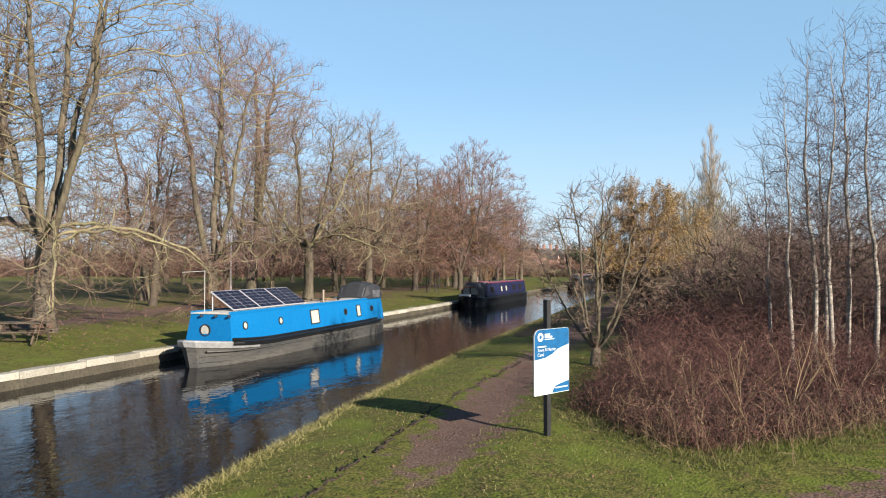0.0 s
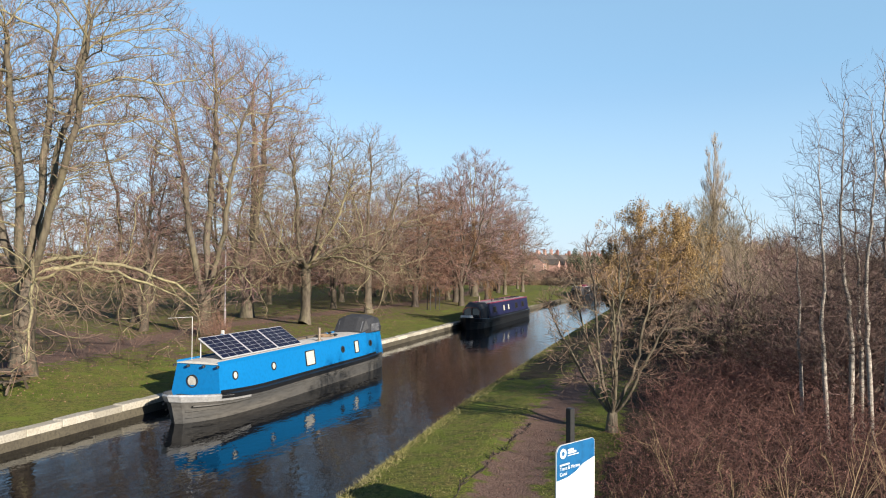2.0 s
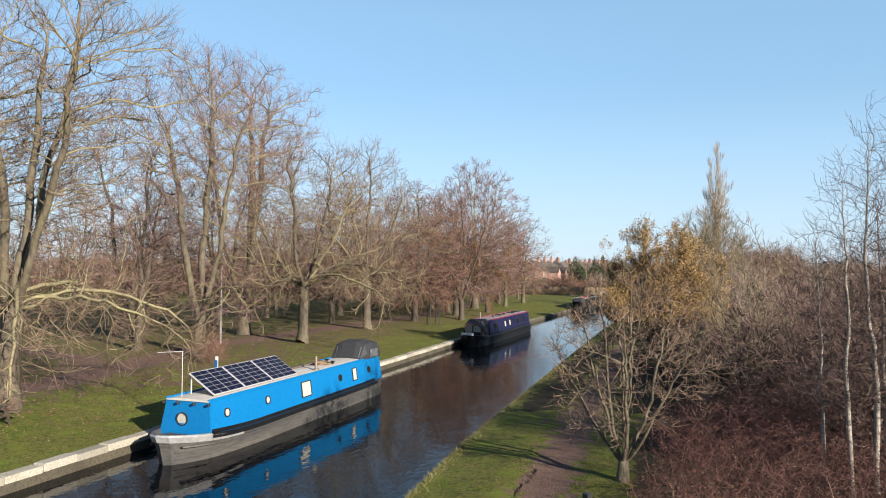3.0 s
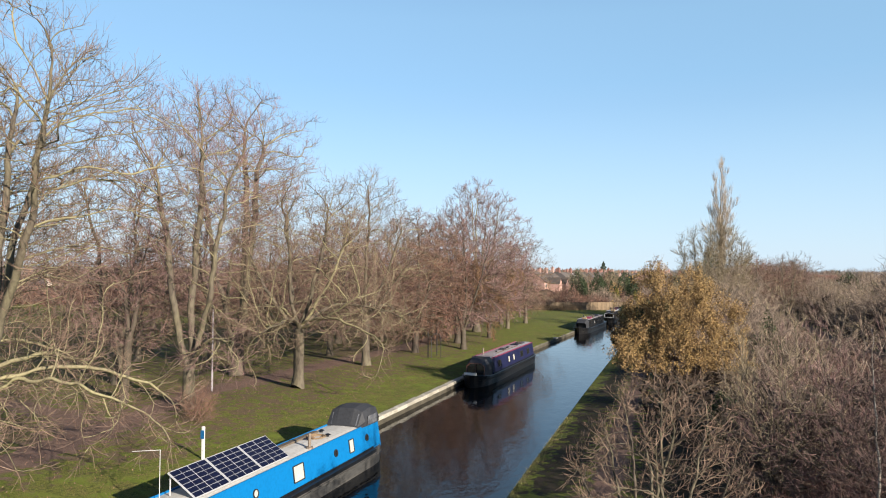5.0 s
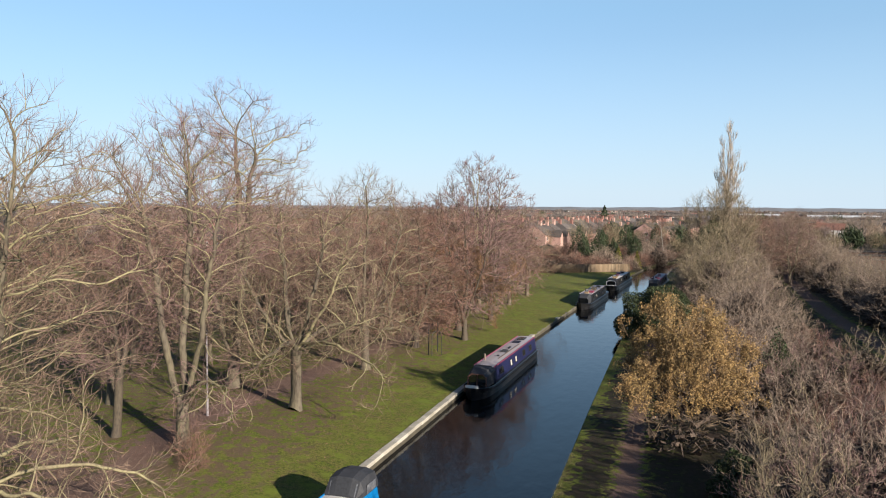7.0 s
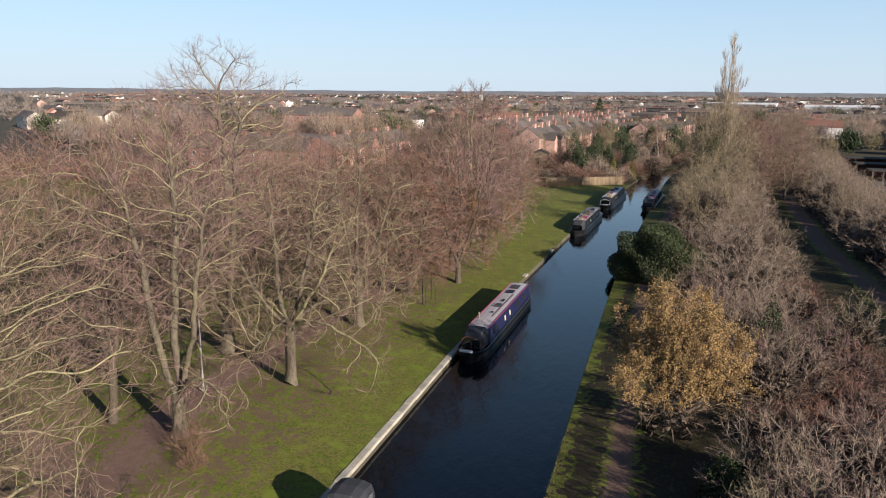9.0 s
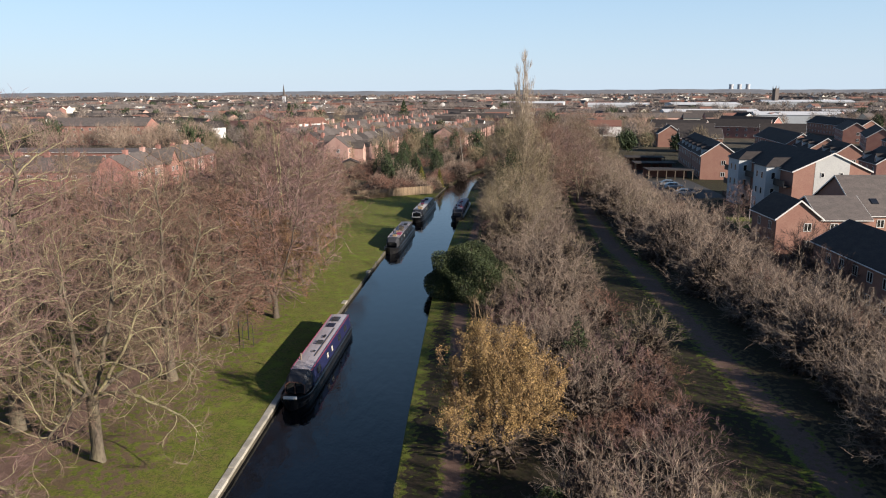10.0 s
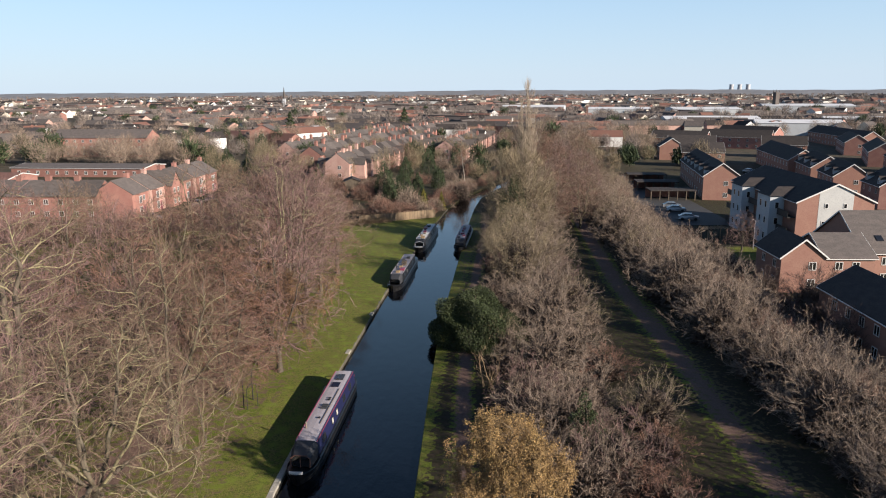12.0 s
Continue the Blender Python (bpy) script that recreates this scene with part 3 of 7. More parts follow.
def tubes_mesh(name, groups, material, smooth=True):
    """One mesh of many tubes: groups of (P, R, sides)."""
    vs, qs, k = [], [], 0
    for P, R, s in groups:
        m, n, _ = P.shape
        T = unit(P[:, -1] - P[:, 0])
        ref = np.where(np.abs(T[:, 2:3]) > 0.9, np.array([[1.0, 0, 0]]), np.array([[0, 0, 1.0]]))
        U = unit(np.cross(T, ref))
        W = np.cross(T, U)
        if s == 1:  # thinnest twigs
            th = (np.arange(m) * 2.39996)[:, None]
            U = np.cos(th) * U + np.sin(th) * W
            V = P[:, :, None] + 1.25 * R[:, :, None, None] * np.stack([U, -U], 1)[:, None]
            idx = k + np.arange(m * n * 2).reshape(m, n, 2)
            qs.append(np.stack([idx[:, :-1, 0], idx[:, :-1, 1], idx[:, 1:, 1], idx[:, 1:, 0]], -1).reshape(-1, 4))
            vs.append(V.reshape(-1, 3))
            k += m * n * 2
            continue
        ang = 2 * np.pi * np.arange(s) / s
        ringd = np.cos(ang)[None, :, None] * U[:, None] + np.sin(ang)[None, :, None] * W[:, None]
        V = P[:, :, None] + R[:, :, None, None] * ringd[:, None]
        idx = k + np.arange(m * n * s).reshape(m, n, s)
        nx = np.roll(idx, -1, axis=2)
        qs.append(np.stack([idx[:, :-1], nx[:, :-1], nx[:, 1:], idx[:, 1:]], -1).reshape(-1, 4))
        vs.append(V.reshape(-1, 3))
        k += m * n * s
    return mesh_from(name, np.concatenate(vs), np.concatenate(qs), material, smooth)


def leaves_mesh(name, rng, centres, size, material, droop=0.0):
    """Small pointed, folded leaves, one at each centre."""
    m = len(centres)
    a = unit(rng.normal(size=(m, 3)) + np.array([0, 0, -droop]))
    s = unit(np.cross(a, rng.normal(size=(m, 3))))
    nrm = np.cross(a, s)
    z = size * rng.uniform(0.6, 1.3, (m, 1))
    V = np.stack([centres - a * z * 0.5, centres + s * z * 0.32 + nrm * z * 0.1, centres + a * z * 0.5, centres - s * z * 0.32 + nrm * z * 0.1], 1)
    return mesh_from(name, V.reshape(-1, 3), np.arange(m * 4).reshape(m, 4), material)


def park_tree(seed, height, forks=1, fork_at=0.25, bole=0.3, spread=1.0, fine=3, k=(9, 7, 7, 5), first=0.35, up=0.015, bark="bark", twig="twig", droop=0.0, lean=0.0, angle=55, thin=0.006, crook=0.15, sway=0.07, fan=0.4, reach=0.62, limb=0.85, wide=0.36, low=0.22):
    """Meshes of a bare broadleaf tree: (trunk with limbs, crown of twigs)."""
    rng = np.random.default_rng(seed)
    H, bole = height * PLAN, bole * PLAN
    if forks == 1:
        P0, R0 = stems(rng, np.zeros((1, 3)), np.array([[lean, 0.02, 1.0]]), np.array([H * reach]), np.array([bole]), 12, 0.05, sway, 0.12)
        wood, lead, t0 = [(P0, R0, 10)], (P0, R0), first
    else:
        cut = H * fork_at
        P0, R0 = stems(rng, np.zeros((1, 3)), np.array([[lean, 0.02, 1.0]]), np.array([cut]), np.array([bole]), 5, 0.02, 0.05, 0.85)
        az = rng.uniform(0, 6.28) + np.arange(forks) * 6.28 / forks
        hd = np.stack([np.cos(az) * fan, np.sin(az) * fan, np.ones(forks)], 1)
        base = np.repeat(P0[:, -1] - np.array([[0, 0, 0.15]]), forks, 0)
        P1, R1 = stems(rng, base, hd, rng.uniform(0.85, 1.05, forks) * (H * reach * 1.1 - cut), np.full(forks, bole * (0.72 if forks < 3 else 0.5)), 12, 0.05, sway * 1.6, 0.12)
        wood, lead, t0 = [(P0, R0, 10), (P1, R1, 8)], (P1, R1), first * 0.6
    wood[0][1][:, 0] *= 1.45
    lift = 0.16 if droop < 0.03 else 0.0
    a = shoots(rng, *lead, k[0], t0, 1.0, angle, 14, limb * spread, 9, up, crook, 0.66, 0.13, 0.3)
    b = shoots(rng, *a, k[1], 0.2, 1.0, 44, 11, 0.55, 6, up - droop * 0.4, crook * 1.3, 0.58, 0.2, 0.4, thin * 2)
    c = shoots(rng, *b, k[2], 0.12, 1.0, 44, 12, 0.58, 4, up + lift * 0.5 - droop, crook * 1.1, 0.5, 0.3, 0.35, thin * 1.5)
    d = shoots(rng, *c, k[3], 0.1, 1.0, 42, 14, 0.55, 3, up + lift - droop, 0.14, 0.6, 0.5, 0.3, thin * 1.1)
    groups = [wood, [(*d, 1)], [(*a, 5), (*b, 3), (*c, 3 if thin < 0.01 else 1)]]
    if bark == "birch_bark":  # only the stems are white
        groups = [wood, [(*a, 3), (*b, 3), (*c, 1), (*d, 1)], []]
    if fine:
        groups[1].append((*shoots(rng, *d, fine, 0.1, 1.0, 38, 14, 0.7, 2, up + lift - droop, 0.06, 0.8, 0.6, 0.2, thin), 1))
    tall = max(g[0][:, :, 2].max() for gs in groups for g in gs)
    mid = np.array([lean * H * 0.3, 0, H * (1 + low) / 2])
    radii = np.array([H * wide, H * wide, H * (1 - low) / 2])

    def rounded(P):
        """Bends shoots that leave the round outline of the crown back along it."""
        P = P * np.array([1, 1, H / tall])
        v = (P - mid) / radii
        d = np.linalg.norm(v * np.where(np.arange(3) == 2, np.where(v[..., 2:3] < 0, 0.55, 1.0), 1.0), axis=-1, keepdims=True)
        az = np.arctan2(v[..., 1:2], v[..., 0:1])
        lim = 0.8 + 0.07 * np.sin(3 * az + seed) + 0.06 * np.sin(5 * az + 7 * v[..., 2:3] + seed) + 0.04 * np.sin(11 * v[..., 2:3] + 2 * seed)
        to = np.where(d > lim, lim + 0.26 * np.tanh((d - lim) / 0.35), d)
        Q = mid + radii * v * to / np.maximum(d, 1e-6)
        Q[..., 2] = np.maximum(Q[..., 2], np.minimum(P[..., 2], 0.02 * H))
        return Q
    groups = [[(rounded(P), R, n) for P, R, n in gs] for gs in groups]
    limbs = tubes_mesh("branchwork", groups[2], "bark_limb" if bark == "bark" else bark) if groups[2] else None
    return tubes_mesh("trunk", groups[0], bark), tubes_mesh("crown", groups[1], twig), limbs


def grown(rng, height, width, low, belly, seeds, n_pull, step, kill, up, keep=0.35, lump=0.18, shift=(0.0, 0.0), more=None):
    """Nodes and parents of a branching frame that grows from the seed stems until it fills an egg-shaped crown."""
    N = int(n_pull * 3)
    u = rng.random(N)
    az = rng.uniform(0, 6.283, N)
    ph = rng.uniform(0, 6.283, 4)
    prof = np.sin(np.pi * np.clip(u, 0.015, 0.995) ** belly) ** 0.62
    edge = 1 + lump * (np.sin(3 * az + ph[0] + 5 * u) + np.sin(2 * az - 8 * u + ph[1]) + 0.7 * np.sin(5 * az + 11 * u + ph[2])) / 1.6
    r = width / 2 * prof * edge * rng.random(N) ** keep
    ok = rng.random(N) < prof ** 1.6 + 0.05
    A = np.stack([r * np.cos(az) + shift[0] * u, r * np.sin(az) + shift[1] * u, height * (low + (1 - low) * u)], 1)[ok][:n_pull]
    if more is not None:
        A = np.concatenate([A, more])
    pos, par, head = [], [], []
    for line in seeds:
        for k, p in enumerate(line[0]):
            par.append(line[1] if k == 0 else len(pos) - 1)
            pos.append(np.array(p, float))
            head.append(unit(pos[-1] - pos[par[-1]]) if par[-1] >= 0 else np.array([0, 0, 1.0]))
    pos, par, head = np.array(pos), list(par), np.array(head)
    D = np.linalg.norm(A[:, None] - pos[None], axis=2)
    ni, nd = D.argmin(1), D.min(1)
    kids = np.zeros(len(pos), int)
    for _ in range(170):
        live = nd > kill
        A, ni, nd = A[live], ni[live], nd[live]
        if not len(A) or len(pos) > 5200:
            break
        src, inv = np.unique(ni, return_inverse=True)
        pull = np.zeros((len(src), 3))
        np.add.at(pull, inv, (A - pos[ni]) / nd[:, None])
        good = kids[src] < 3
        if not good.any():
            break
        src, pull = src[good], pull[good]
        d = unit(unit(pull) + 0.95 * head[src] + rng.normal(0, 0.33, pull.shape) + np.array([0, 0, up]))
        fresh = pos[src] + d * step
        kids[src] += 1
        start = len(pos)
        pos, head = np.concatenate([pos, fresh]), np.concatenate([head, d])
        par += list(src)
        kids = np.concatenate([kids, np.zeros(len(src), int)])
        D = np.linalg.norm(A[:, None] - fresh[None], axis=2)
        bi, bd = D.argmin(1), D.min(1)
        closer = bd < nd
        ni, nd = np.where(closer, start + bi, ni), np.where(closer, bd, nd)
    return pos, np.array(par), head


def limb_chains(pos, par, rad):
    """Splits a branching frame into tapering runs, resampled to a few fixed lengths: {points: (P, R)}."""
    n = len(pos)
    main = np.full(n, -1)
    for i in np.argsort(rad[1:]) + 1:
        if par[i] >= 0:
            main[par[i]] = i
    runs = {}
    for i in range(n):
        if par[i] >= 0 and main[par[i]] == i:
            continue
        run = ([par[i]] if par[i] >= 0 else []) + [i]
        while main[run[-1]] >= 0:
            run.append(main[run[-1]])
        if len(run) < 2:
            continue
        P, R = pos[run], rad[run].copy()
        if par[i] >= 0:
            R[0] = min(R[0], R[1] * 1.25)
        m = next((c for c in (3, 6, 12, 24) if len(run) <= c), 40)
        f, g = np.linspace(0, 1, m), np.linspace(0, 1, len(run))
        runs.setdefault(m, []).append((np.stack([np.interp(f, g, P[:, a]) for a in range(3)], 1), np.interp(f, g, R)))
    return {m: (np.array([a for a, _ in v]), np.array([b for _, b in v])) for m, v in runs.items()}


def grown_tree(seed, height, width, bole=0.3, low=0.15, belly=0.7, stems_=((0.0, 0.0, 0.75),), fork=0.2, n_pull=1500, up=0.12, twig="twig", bark="bark", limb="bark_limb", thin=0.0045, tw=0.9, per=2, side=5, droop=0.0, lean=(0.0, 0.0), gap=1.0, tip=0.012, boughs=()):
    """Meshes of a bare broadleaf tree. stems_: for each leading stem its sideways reach (x, y) and its top, in parts of the height.
    boughs: low limbs that arch out and down: direction, reach and the height of their end."""
    rng = np.random.default_rng(seed)
    H, W, bole = height * PLAN, width * PLAN, bole * PLAN
    step = 0.34 * gap
    cut = max(fork * H, 2 * step)
    k = max(3, int(cut / step))
    sway = rng.normal(0, 0.035, (k, 2)).cumsum(0) * step
    foot = [(lean[0] * cut * i / (k - 1) + sway[i, 0], lean[1] * cut * i / (k - 1) + sway[i, 1], -0.15 + (cut + 0.15) * i / (k - 1)) for i in range(k)]
    seeds = [(foot, -1)]
    for sx, sy, top in stems_:
        m = max(4, int((top * H - cut) / step))
        w = rng.normal(0, 0.16, (m, 2)).cumsum(0) * step
        w -= w[0]
        bend = [(i + 1) / m for i in range(m)]
        seeds.append(([(foot[-1][0] + sx * H * b ** 0.75 + w[i, 0], foot[-1][1] + sy * H * b ** 0.75 + w[i, 1], cut + (top * H - cut) * b) for i, b in enumerate(bend)], k - 1))
    more = [np.zeros((0, 3))]
    for az, reach, end in boughs:
        d = np.array([math.cos(radians(az)), math.sin(radians(az))])
        m = int(reach / step)
        w = rng.normal(0, 0.34, (m, 3)).cumsum(0) * step * 0.6
        b = (np.arange(m) + 1) / m
        z = foot[-1][2] + (end - foot[-1][2]) * b + 0.9 * np.sin(np.pi * b ** 0.7)
        path = np.stack([foot[-1][0] + d[0] * reach * b, foot[-1][1] + d[1] * reach * b, z], 1) + w
        seeds.append(([tuple(p) for p in path], k - 1))
        far = path[rng.integers(m // 4, m, 110)]
        more.append(far + rng.normal(0, 0.8, (110, 3)) + np.array([0, 0, -0.45]))
    pos, par, head = grown(rng, H, W, low, belly, seeds, n_pull, step, 0.62 * gap, up, shift=(lean[0] * H, lean[1] * H), more=np.concatenate(more))
    n = len(pos)
    leaf = np.ones(n)
    leaf[par[par >= 0]] = 0
    load = leaf.copy()
    for i in range(n - 1, 0, -1):
        if par[i] >= 0:
            load[par[i]] += load[i]
    rad = tip * np.maximum(load, 1) ** (math.log(bole / tip) / math.log(max(load[0], 2)))
    flare = np.clip(1 - pos[:, 2] / (0.06 * H), 0, 1)
    rad = rad * (1 + 0.5 * flare ** 2 * (np.arange(n) < k))
    thick = min(max(0.05, 0.33 * bole), 0.4 * bole)
    trunk_g, limb_g = [], []
    for m, (P, R) in limb_chains(pos, par, rad).items():
        big = R[:, 0] > thick
        if big.any():
            trunk_g.append((P[big], R[big], 10))
        mid = ~big & (R[:, 0] > 0.03)
        if mid.any():
            limb_g.append((P[mid], R[mid], 5))
        if (~big & ~mid).any():
            limb_g.append((P[~big & ~mid], R[~big & ~mid], 3))
    fine = np.where((rad < 3.2 * tip) & (pos[:, 2] > low * H * (0.6 if not boughs else 0.2)))[0]
    idx = np.repeat(fine, per)
    out = unit(pos[idx] - np.array([lean[0] * H, lean[1] * H, H * 0.45]))
    hd = head[idx] * 0.7 + out * 0.35 + rng.normal(0, 0.55, (len(idx), 3)) + np.array([0, 0, 0.15 - droop])
    a = stems(rng, pos[idx], hd, tw * rng.uniform(0.5, 1.15, len(idx)), np.full(len(idx), thin * 1.7), 4, 0.1 - droop, 0.13, 0.5)
    b = shoots(rng, *a, side, 0.1, 1.0, 38, 13, 0.62, 3, 0.1 - droop, 0.12, 0.75, 0.5, 0.4, thin)
    return tubes_mesh("trunk", trunk_g, bark), tubes_mesh("crown", [(*a, 1), (*b, 1)], twig), tubes_mesh("branchwork", limb_g, limb)


def grown_bush(seed, height, width, n_pull=360, stems_n=9, twig="twig_grey", limb="stem_pale", thin=0.0058, tw=0.66, per=2, side=4, gap=1.0, core=3000, belly=0.52, up=0.12, tip=0.0075, heart_part=0.333):
    """A domed leafless bush: stems from one foot that fan out and divide into a dome of fine twigs round a tangle
    darkened for shade.
    """
    rng = np.random.default_rng(seed)
    H, W = height * PLAN, width * PLAN
    seeds = []
    for i in range(stems_n):
        az, el = 6.283 * (i + rng.random()) / stems_n, radians(rng.uniform(38, 82))
        d = np.array([math.cos(az) * math.cos(el), math.sin(az) * math.cos(el), math.sin(el)])
        foot = np.array([rng.normal(0, 0.07 * W), rng.normal(0, 0.07 * W), -0.1])
        seeds.append(([foot + d * 0.3 * gap * k + np.array([0, 0, 0.02 * k * k * gap]) for k in range(max(3, int(0.3 * H / 0.3 / gap)))], -1))
    pos, par, head = grown(rng, H, W, 0.03, belly, seeds, n_pull, 0.3 * gap, 0.5 * gap, up, keep=0.3, lump=0.22)
    n = len(pos)
    load = np.ones(n)
    for i in range(n - 1, 0, -1):
        if par[i] >= 0:
            load[par[i]] += load[i] * 0.6
    rad = np.minimum(tip * load ** 0.42, 0.07)
    runs = limb_chains(pos, par, rad)
    limbs = [(P, R, 4) for P, R in runs.values()]
    fine = np.where(pos[:, 2] > 0.12 * H)[0]
    idx = np.repeat(fine, per)
    out = unit(pos[idx] - np.array([0, 0, H * 0.2]))
    a = stems(rng, pos[idx], head[idx] * 0.6 + out * 0.5 + rng.normal(0, 0.5, (len(idx), 3)) + np.array([0, 0, 0.15]), tw * gap * rng.uniform(0.5, 1.2, len(idx)), np.full(len(idx), thin * 1.5), 3, 0.08, 0.12, 0.5)
    b = shoots(rng, *a, side, 0.1, 1.0, 36, 13, 0.6, 2, 0.06, 0.1, 0.8, 0.5, 0.4, thin)
    # Dark strips added inside the dome as its shade; they also block the sun.
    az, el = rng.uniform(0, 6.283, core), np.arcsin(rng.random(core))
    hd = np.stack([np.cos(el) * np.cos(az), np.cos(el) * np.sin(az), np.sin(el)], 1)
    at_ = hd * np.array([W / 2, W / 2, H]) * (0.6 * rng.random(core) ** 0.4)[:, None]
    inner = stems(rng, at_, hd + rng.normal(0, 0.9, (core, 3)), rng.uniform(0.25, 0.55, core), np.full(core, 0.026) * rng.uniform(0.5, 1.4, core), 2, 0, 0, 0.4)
    # Wider strips, added deep inside to make the bush's shadow solid.
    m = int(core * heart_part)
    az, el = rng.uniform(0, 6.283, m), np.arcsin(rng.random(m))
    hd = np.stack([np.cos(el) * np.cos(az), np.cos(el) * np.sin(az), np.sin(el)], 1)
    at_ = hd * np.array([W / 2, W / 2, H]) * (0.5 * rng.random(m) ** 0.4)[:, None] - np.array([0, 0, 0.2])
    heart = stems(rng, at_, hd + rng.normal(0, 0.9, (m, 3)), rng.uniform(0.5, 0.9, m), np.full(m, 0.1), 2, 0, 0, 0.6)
    return tubes_mesh("branchwork", limbs, limb), tubes_mesh("crown", [(*a, 1), (*b, 1)], twig), tubes_mesh("inner_tangle", [(*inner, 1), (*heart, 1)], "twig_shade")


def bush_mesh(seed, n, height, width, k=(4, 4), twig="twig_grey", low=6.0, r=0.03, minr=0.0075, fill=6600, twig_len=0.42, foot=0.15, core=0):
    """A domed, many-stemmed bare bush: stems fanning out into a dome of fine outward twigs round a tangle darkened for
    shade.
    """
    rng = np.random.default_rng(seed)
    height, radius = height * PLAN, width * PLAN * 0.5

    def dome_at(az, el):
        lump = 1 + 0.12 * np.sin(3 * az + seed) + 0.1 * np.sin(5 * az + 4 * el + 2 * seed) + 0.07 * np.sin(9 * el + 7 * az)
        return lump / np.sqrt((np.cos(el) / radius) ** 2 + (np.sin(el) / height) ** 2)

    def heads(m, lo):
        az, el = rng.uniform(0, 6.283, m), np.arcsin(rng.uniform(math.sin(radians(lo)), 1.0, m))
        return az, el, np.stack([np.cos(el) * np.cos(az), np.cos(el) * np.sin(az), np.sin(el)], 1)
    az, el, hd = heads(n, low)
    base = np.concatenate([rng.normal(0, radius * foot, (n, 2)), np.zeros((n, 1))], 1)
    s = stems(rng, base, hd, dome_at(az, el) * rng.uniform(0.75, 1.0, n), r * rng.uniform(0.6, 1.2, n), 6, 0.03, 0.07, 0.25)
    a = shoots(rng, *s, k[0], 0.25, 1.0, 30, 10, 0.4, 4, 0.02, 0.1, 0.6, 0.3, 0.3, minr)
    b = shoots(rng, *a, k[1], 0.1, 1.0, 30, 10, 0.55, 3, 0.02, 0.08, 0.7, 0.5, 0.3, minr)
    az, el, hd = heads(fill, max(low - 4, 1))
    at_ = hd * (dome_at(az, el) * rng.uniform(0.45 if core else 0.35, 1.0, fill) ** 0.5)[:, None]
    c = stems(rng, at_ - hd * twig_len * 0.4, hd + rng.normal(0, 0.75 if core else 0.5, (fill, 3)) + np.array([0, 0, 0.12]), twig_len * rng.uniform(0.6, 1.3, fill), np.full(fill, minr * 0.8) * rng.uniform(0.5, 1.5, fill), 2, 0, 0, 0.4)
    crown = tubes_mesh("crown", [(*b, 1), (*c, 1)], twig)
    if not core:
        return tubes_mesh("trunk", [(*s, 4), (*a, 3)], twig), crown, c
    # Dark strips added within the dome to stand for shade and stop sunlight.
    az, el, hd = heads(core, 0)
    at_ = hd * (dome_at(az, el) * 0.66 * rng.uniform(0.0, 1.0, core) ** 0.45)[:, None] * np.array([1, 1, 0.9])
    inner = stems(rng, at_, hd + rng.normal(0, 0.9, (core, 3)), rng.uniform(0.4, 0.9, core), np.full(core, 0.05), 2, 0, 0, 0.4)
    return tubes_mesh("trunk", [(*s, 4), (*a, 3)], twig), crown, tubes_mesh("inner_tangle", [(*inner, 1)], "twig_shade")


def plant(name, meshes, x, y, label, category="tree", group="", turn=0.0, size=1.0, sink=0.05, z=None):
    x, y = x * PLAN, y * PLAN
    ob = thing(name, label, category, group)
    for me in meshes:
        if me:
            nm = me.name.split(".")[0]
            tagged(part(nm, me, "", ob), kind="stuff" if nm in ("inner_tangle", "branchwork") else "")
    ob.matrix_basis = pose(x, y, (gz(x, y) if z is None else z) - sink, 0, 0, turn) @ Matrix.Scale(size, 4)
    return ob


def again(ob, x, y, turn=0.0, size=1.0, z=None, sink=0.05):
    x, y = x * PLAN, y * PLAN
    o = copy_thing(ob, pose(x, y, (gz(x, y) if z is None else z) - sink, 0, 0, turn))
    o.scale = (size, size, size)
    return o

# ---- park trees on the far bank ----
plant("park_tree", grown_tree(11, 14.4, 10.0, 0.34, 0.26, 1.1, ((-0.16, 0.02, 0.6), (-0.03, 0.08, 0.82), (0.1, 0.05, 0.84), (0.24, -0.06, 0.74), (0.06, -0.14, 0.72)), 0.2, 1400, 0.34, droop=0.0, per=2, lean=(0.04, 0.0), gap=1.0, side=4, tip=0.0145, boughs=((12, 6.0, 2.6), (55, 6.5, 3.4), (-40, 5.0, 3.0), (95, 5.0, 3.8))), -20.2, 19.0, "tall bare tree with a forked grey trunk beside the picnic table")
plant("park_tree", grown_tree(12, 14.0, 9.0, 0.28, 0.28, 1.05, ((-0.12, 0.0, 0.78), (0.02, 0.1, 0.84), (0.14, -0.04, 0.74)), 0.24, 1300, 0.5, side=4, tip=0.0145, boughs=((-10, 6.0, 3.0), (60, 6.0, 3.5))), -25.8, 21.4, "tall bare tree with lichen-covered branches in the park")
plant("park_tree", grown_tree(13, 9.2, 5.6, 0.2, 0.25, 0.9, ((0.08, 0.02, 0.84), (-0.08, 0.04, 0.7)), 0.34, 800, 0.2, bark="bark_dark", limb="bark", twig="twig_purple", lean=(0.07, 0.0)), -26.9, 32.4, "slender leaning bare tree with a dark trunk")
plant("park_tree", grown_tree(14, 15.2, 8.0, 0.29, 0.32, 1.15, ((-0.1, -0.04, 0.72), (0.0, 0.05, 0.84), (0.15, -0.03, 0.7)), 0.12, 1500, 0.34, twig="twig_purple", side=4, tip=0.0145, boughs=((-30, 4.5, 4.0),)), -23.0, 32.2, "twin-stemmed bare tree with reddish shoots at its foot")
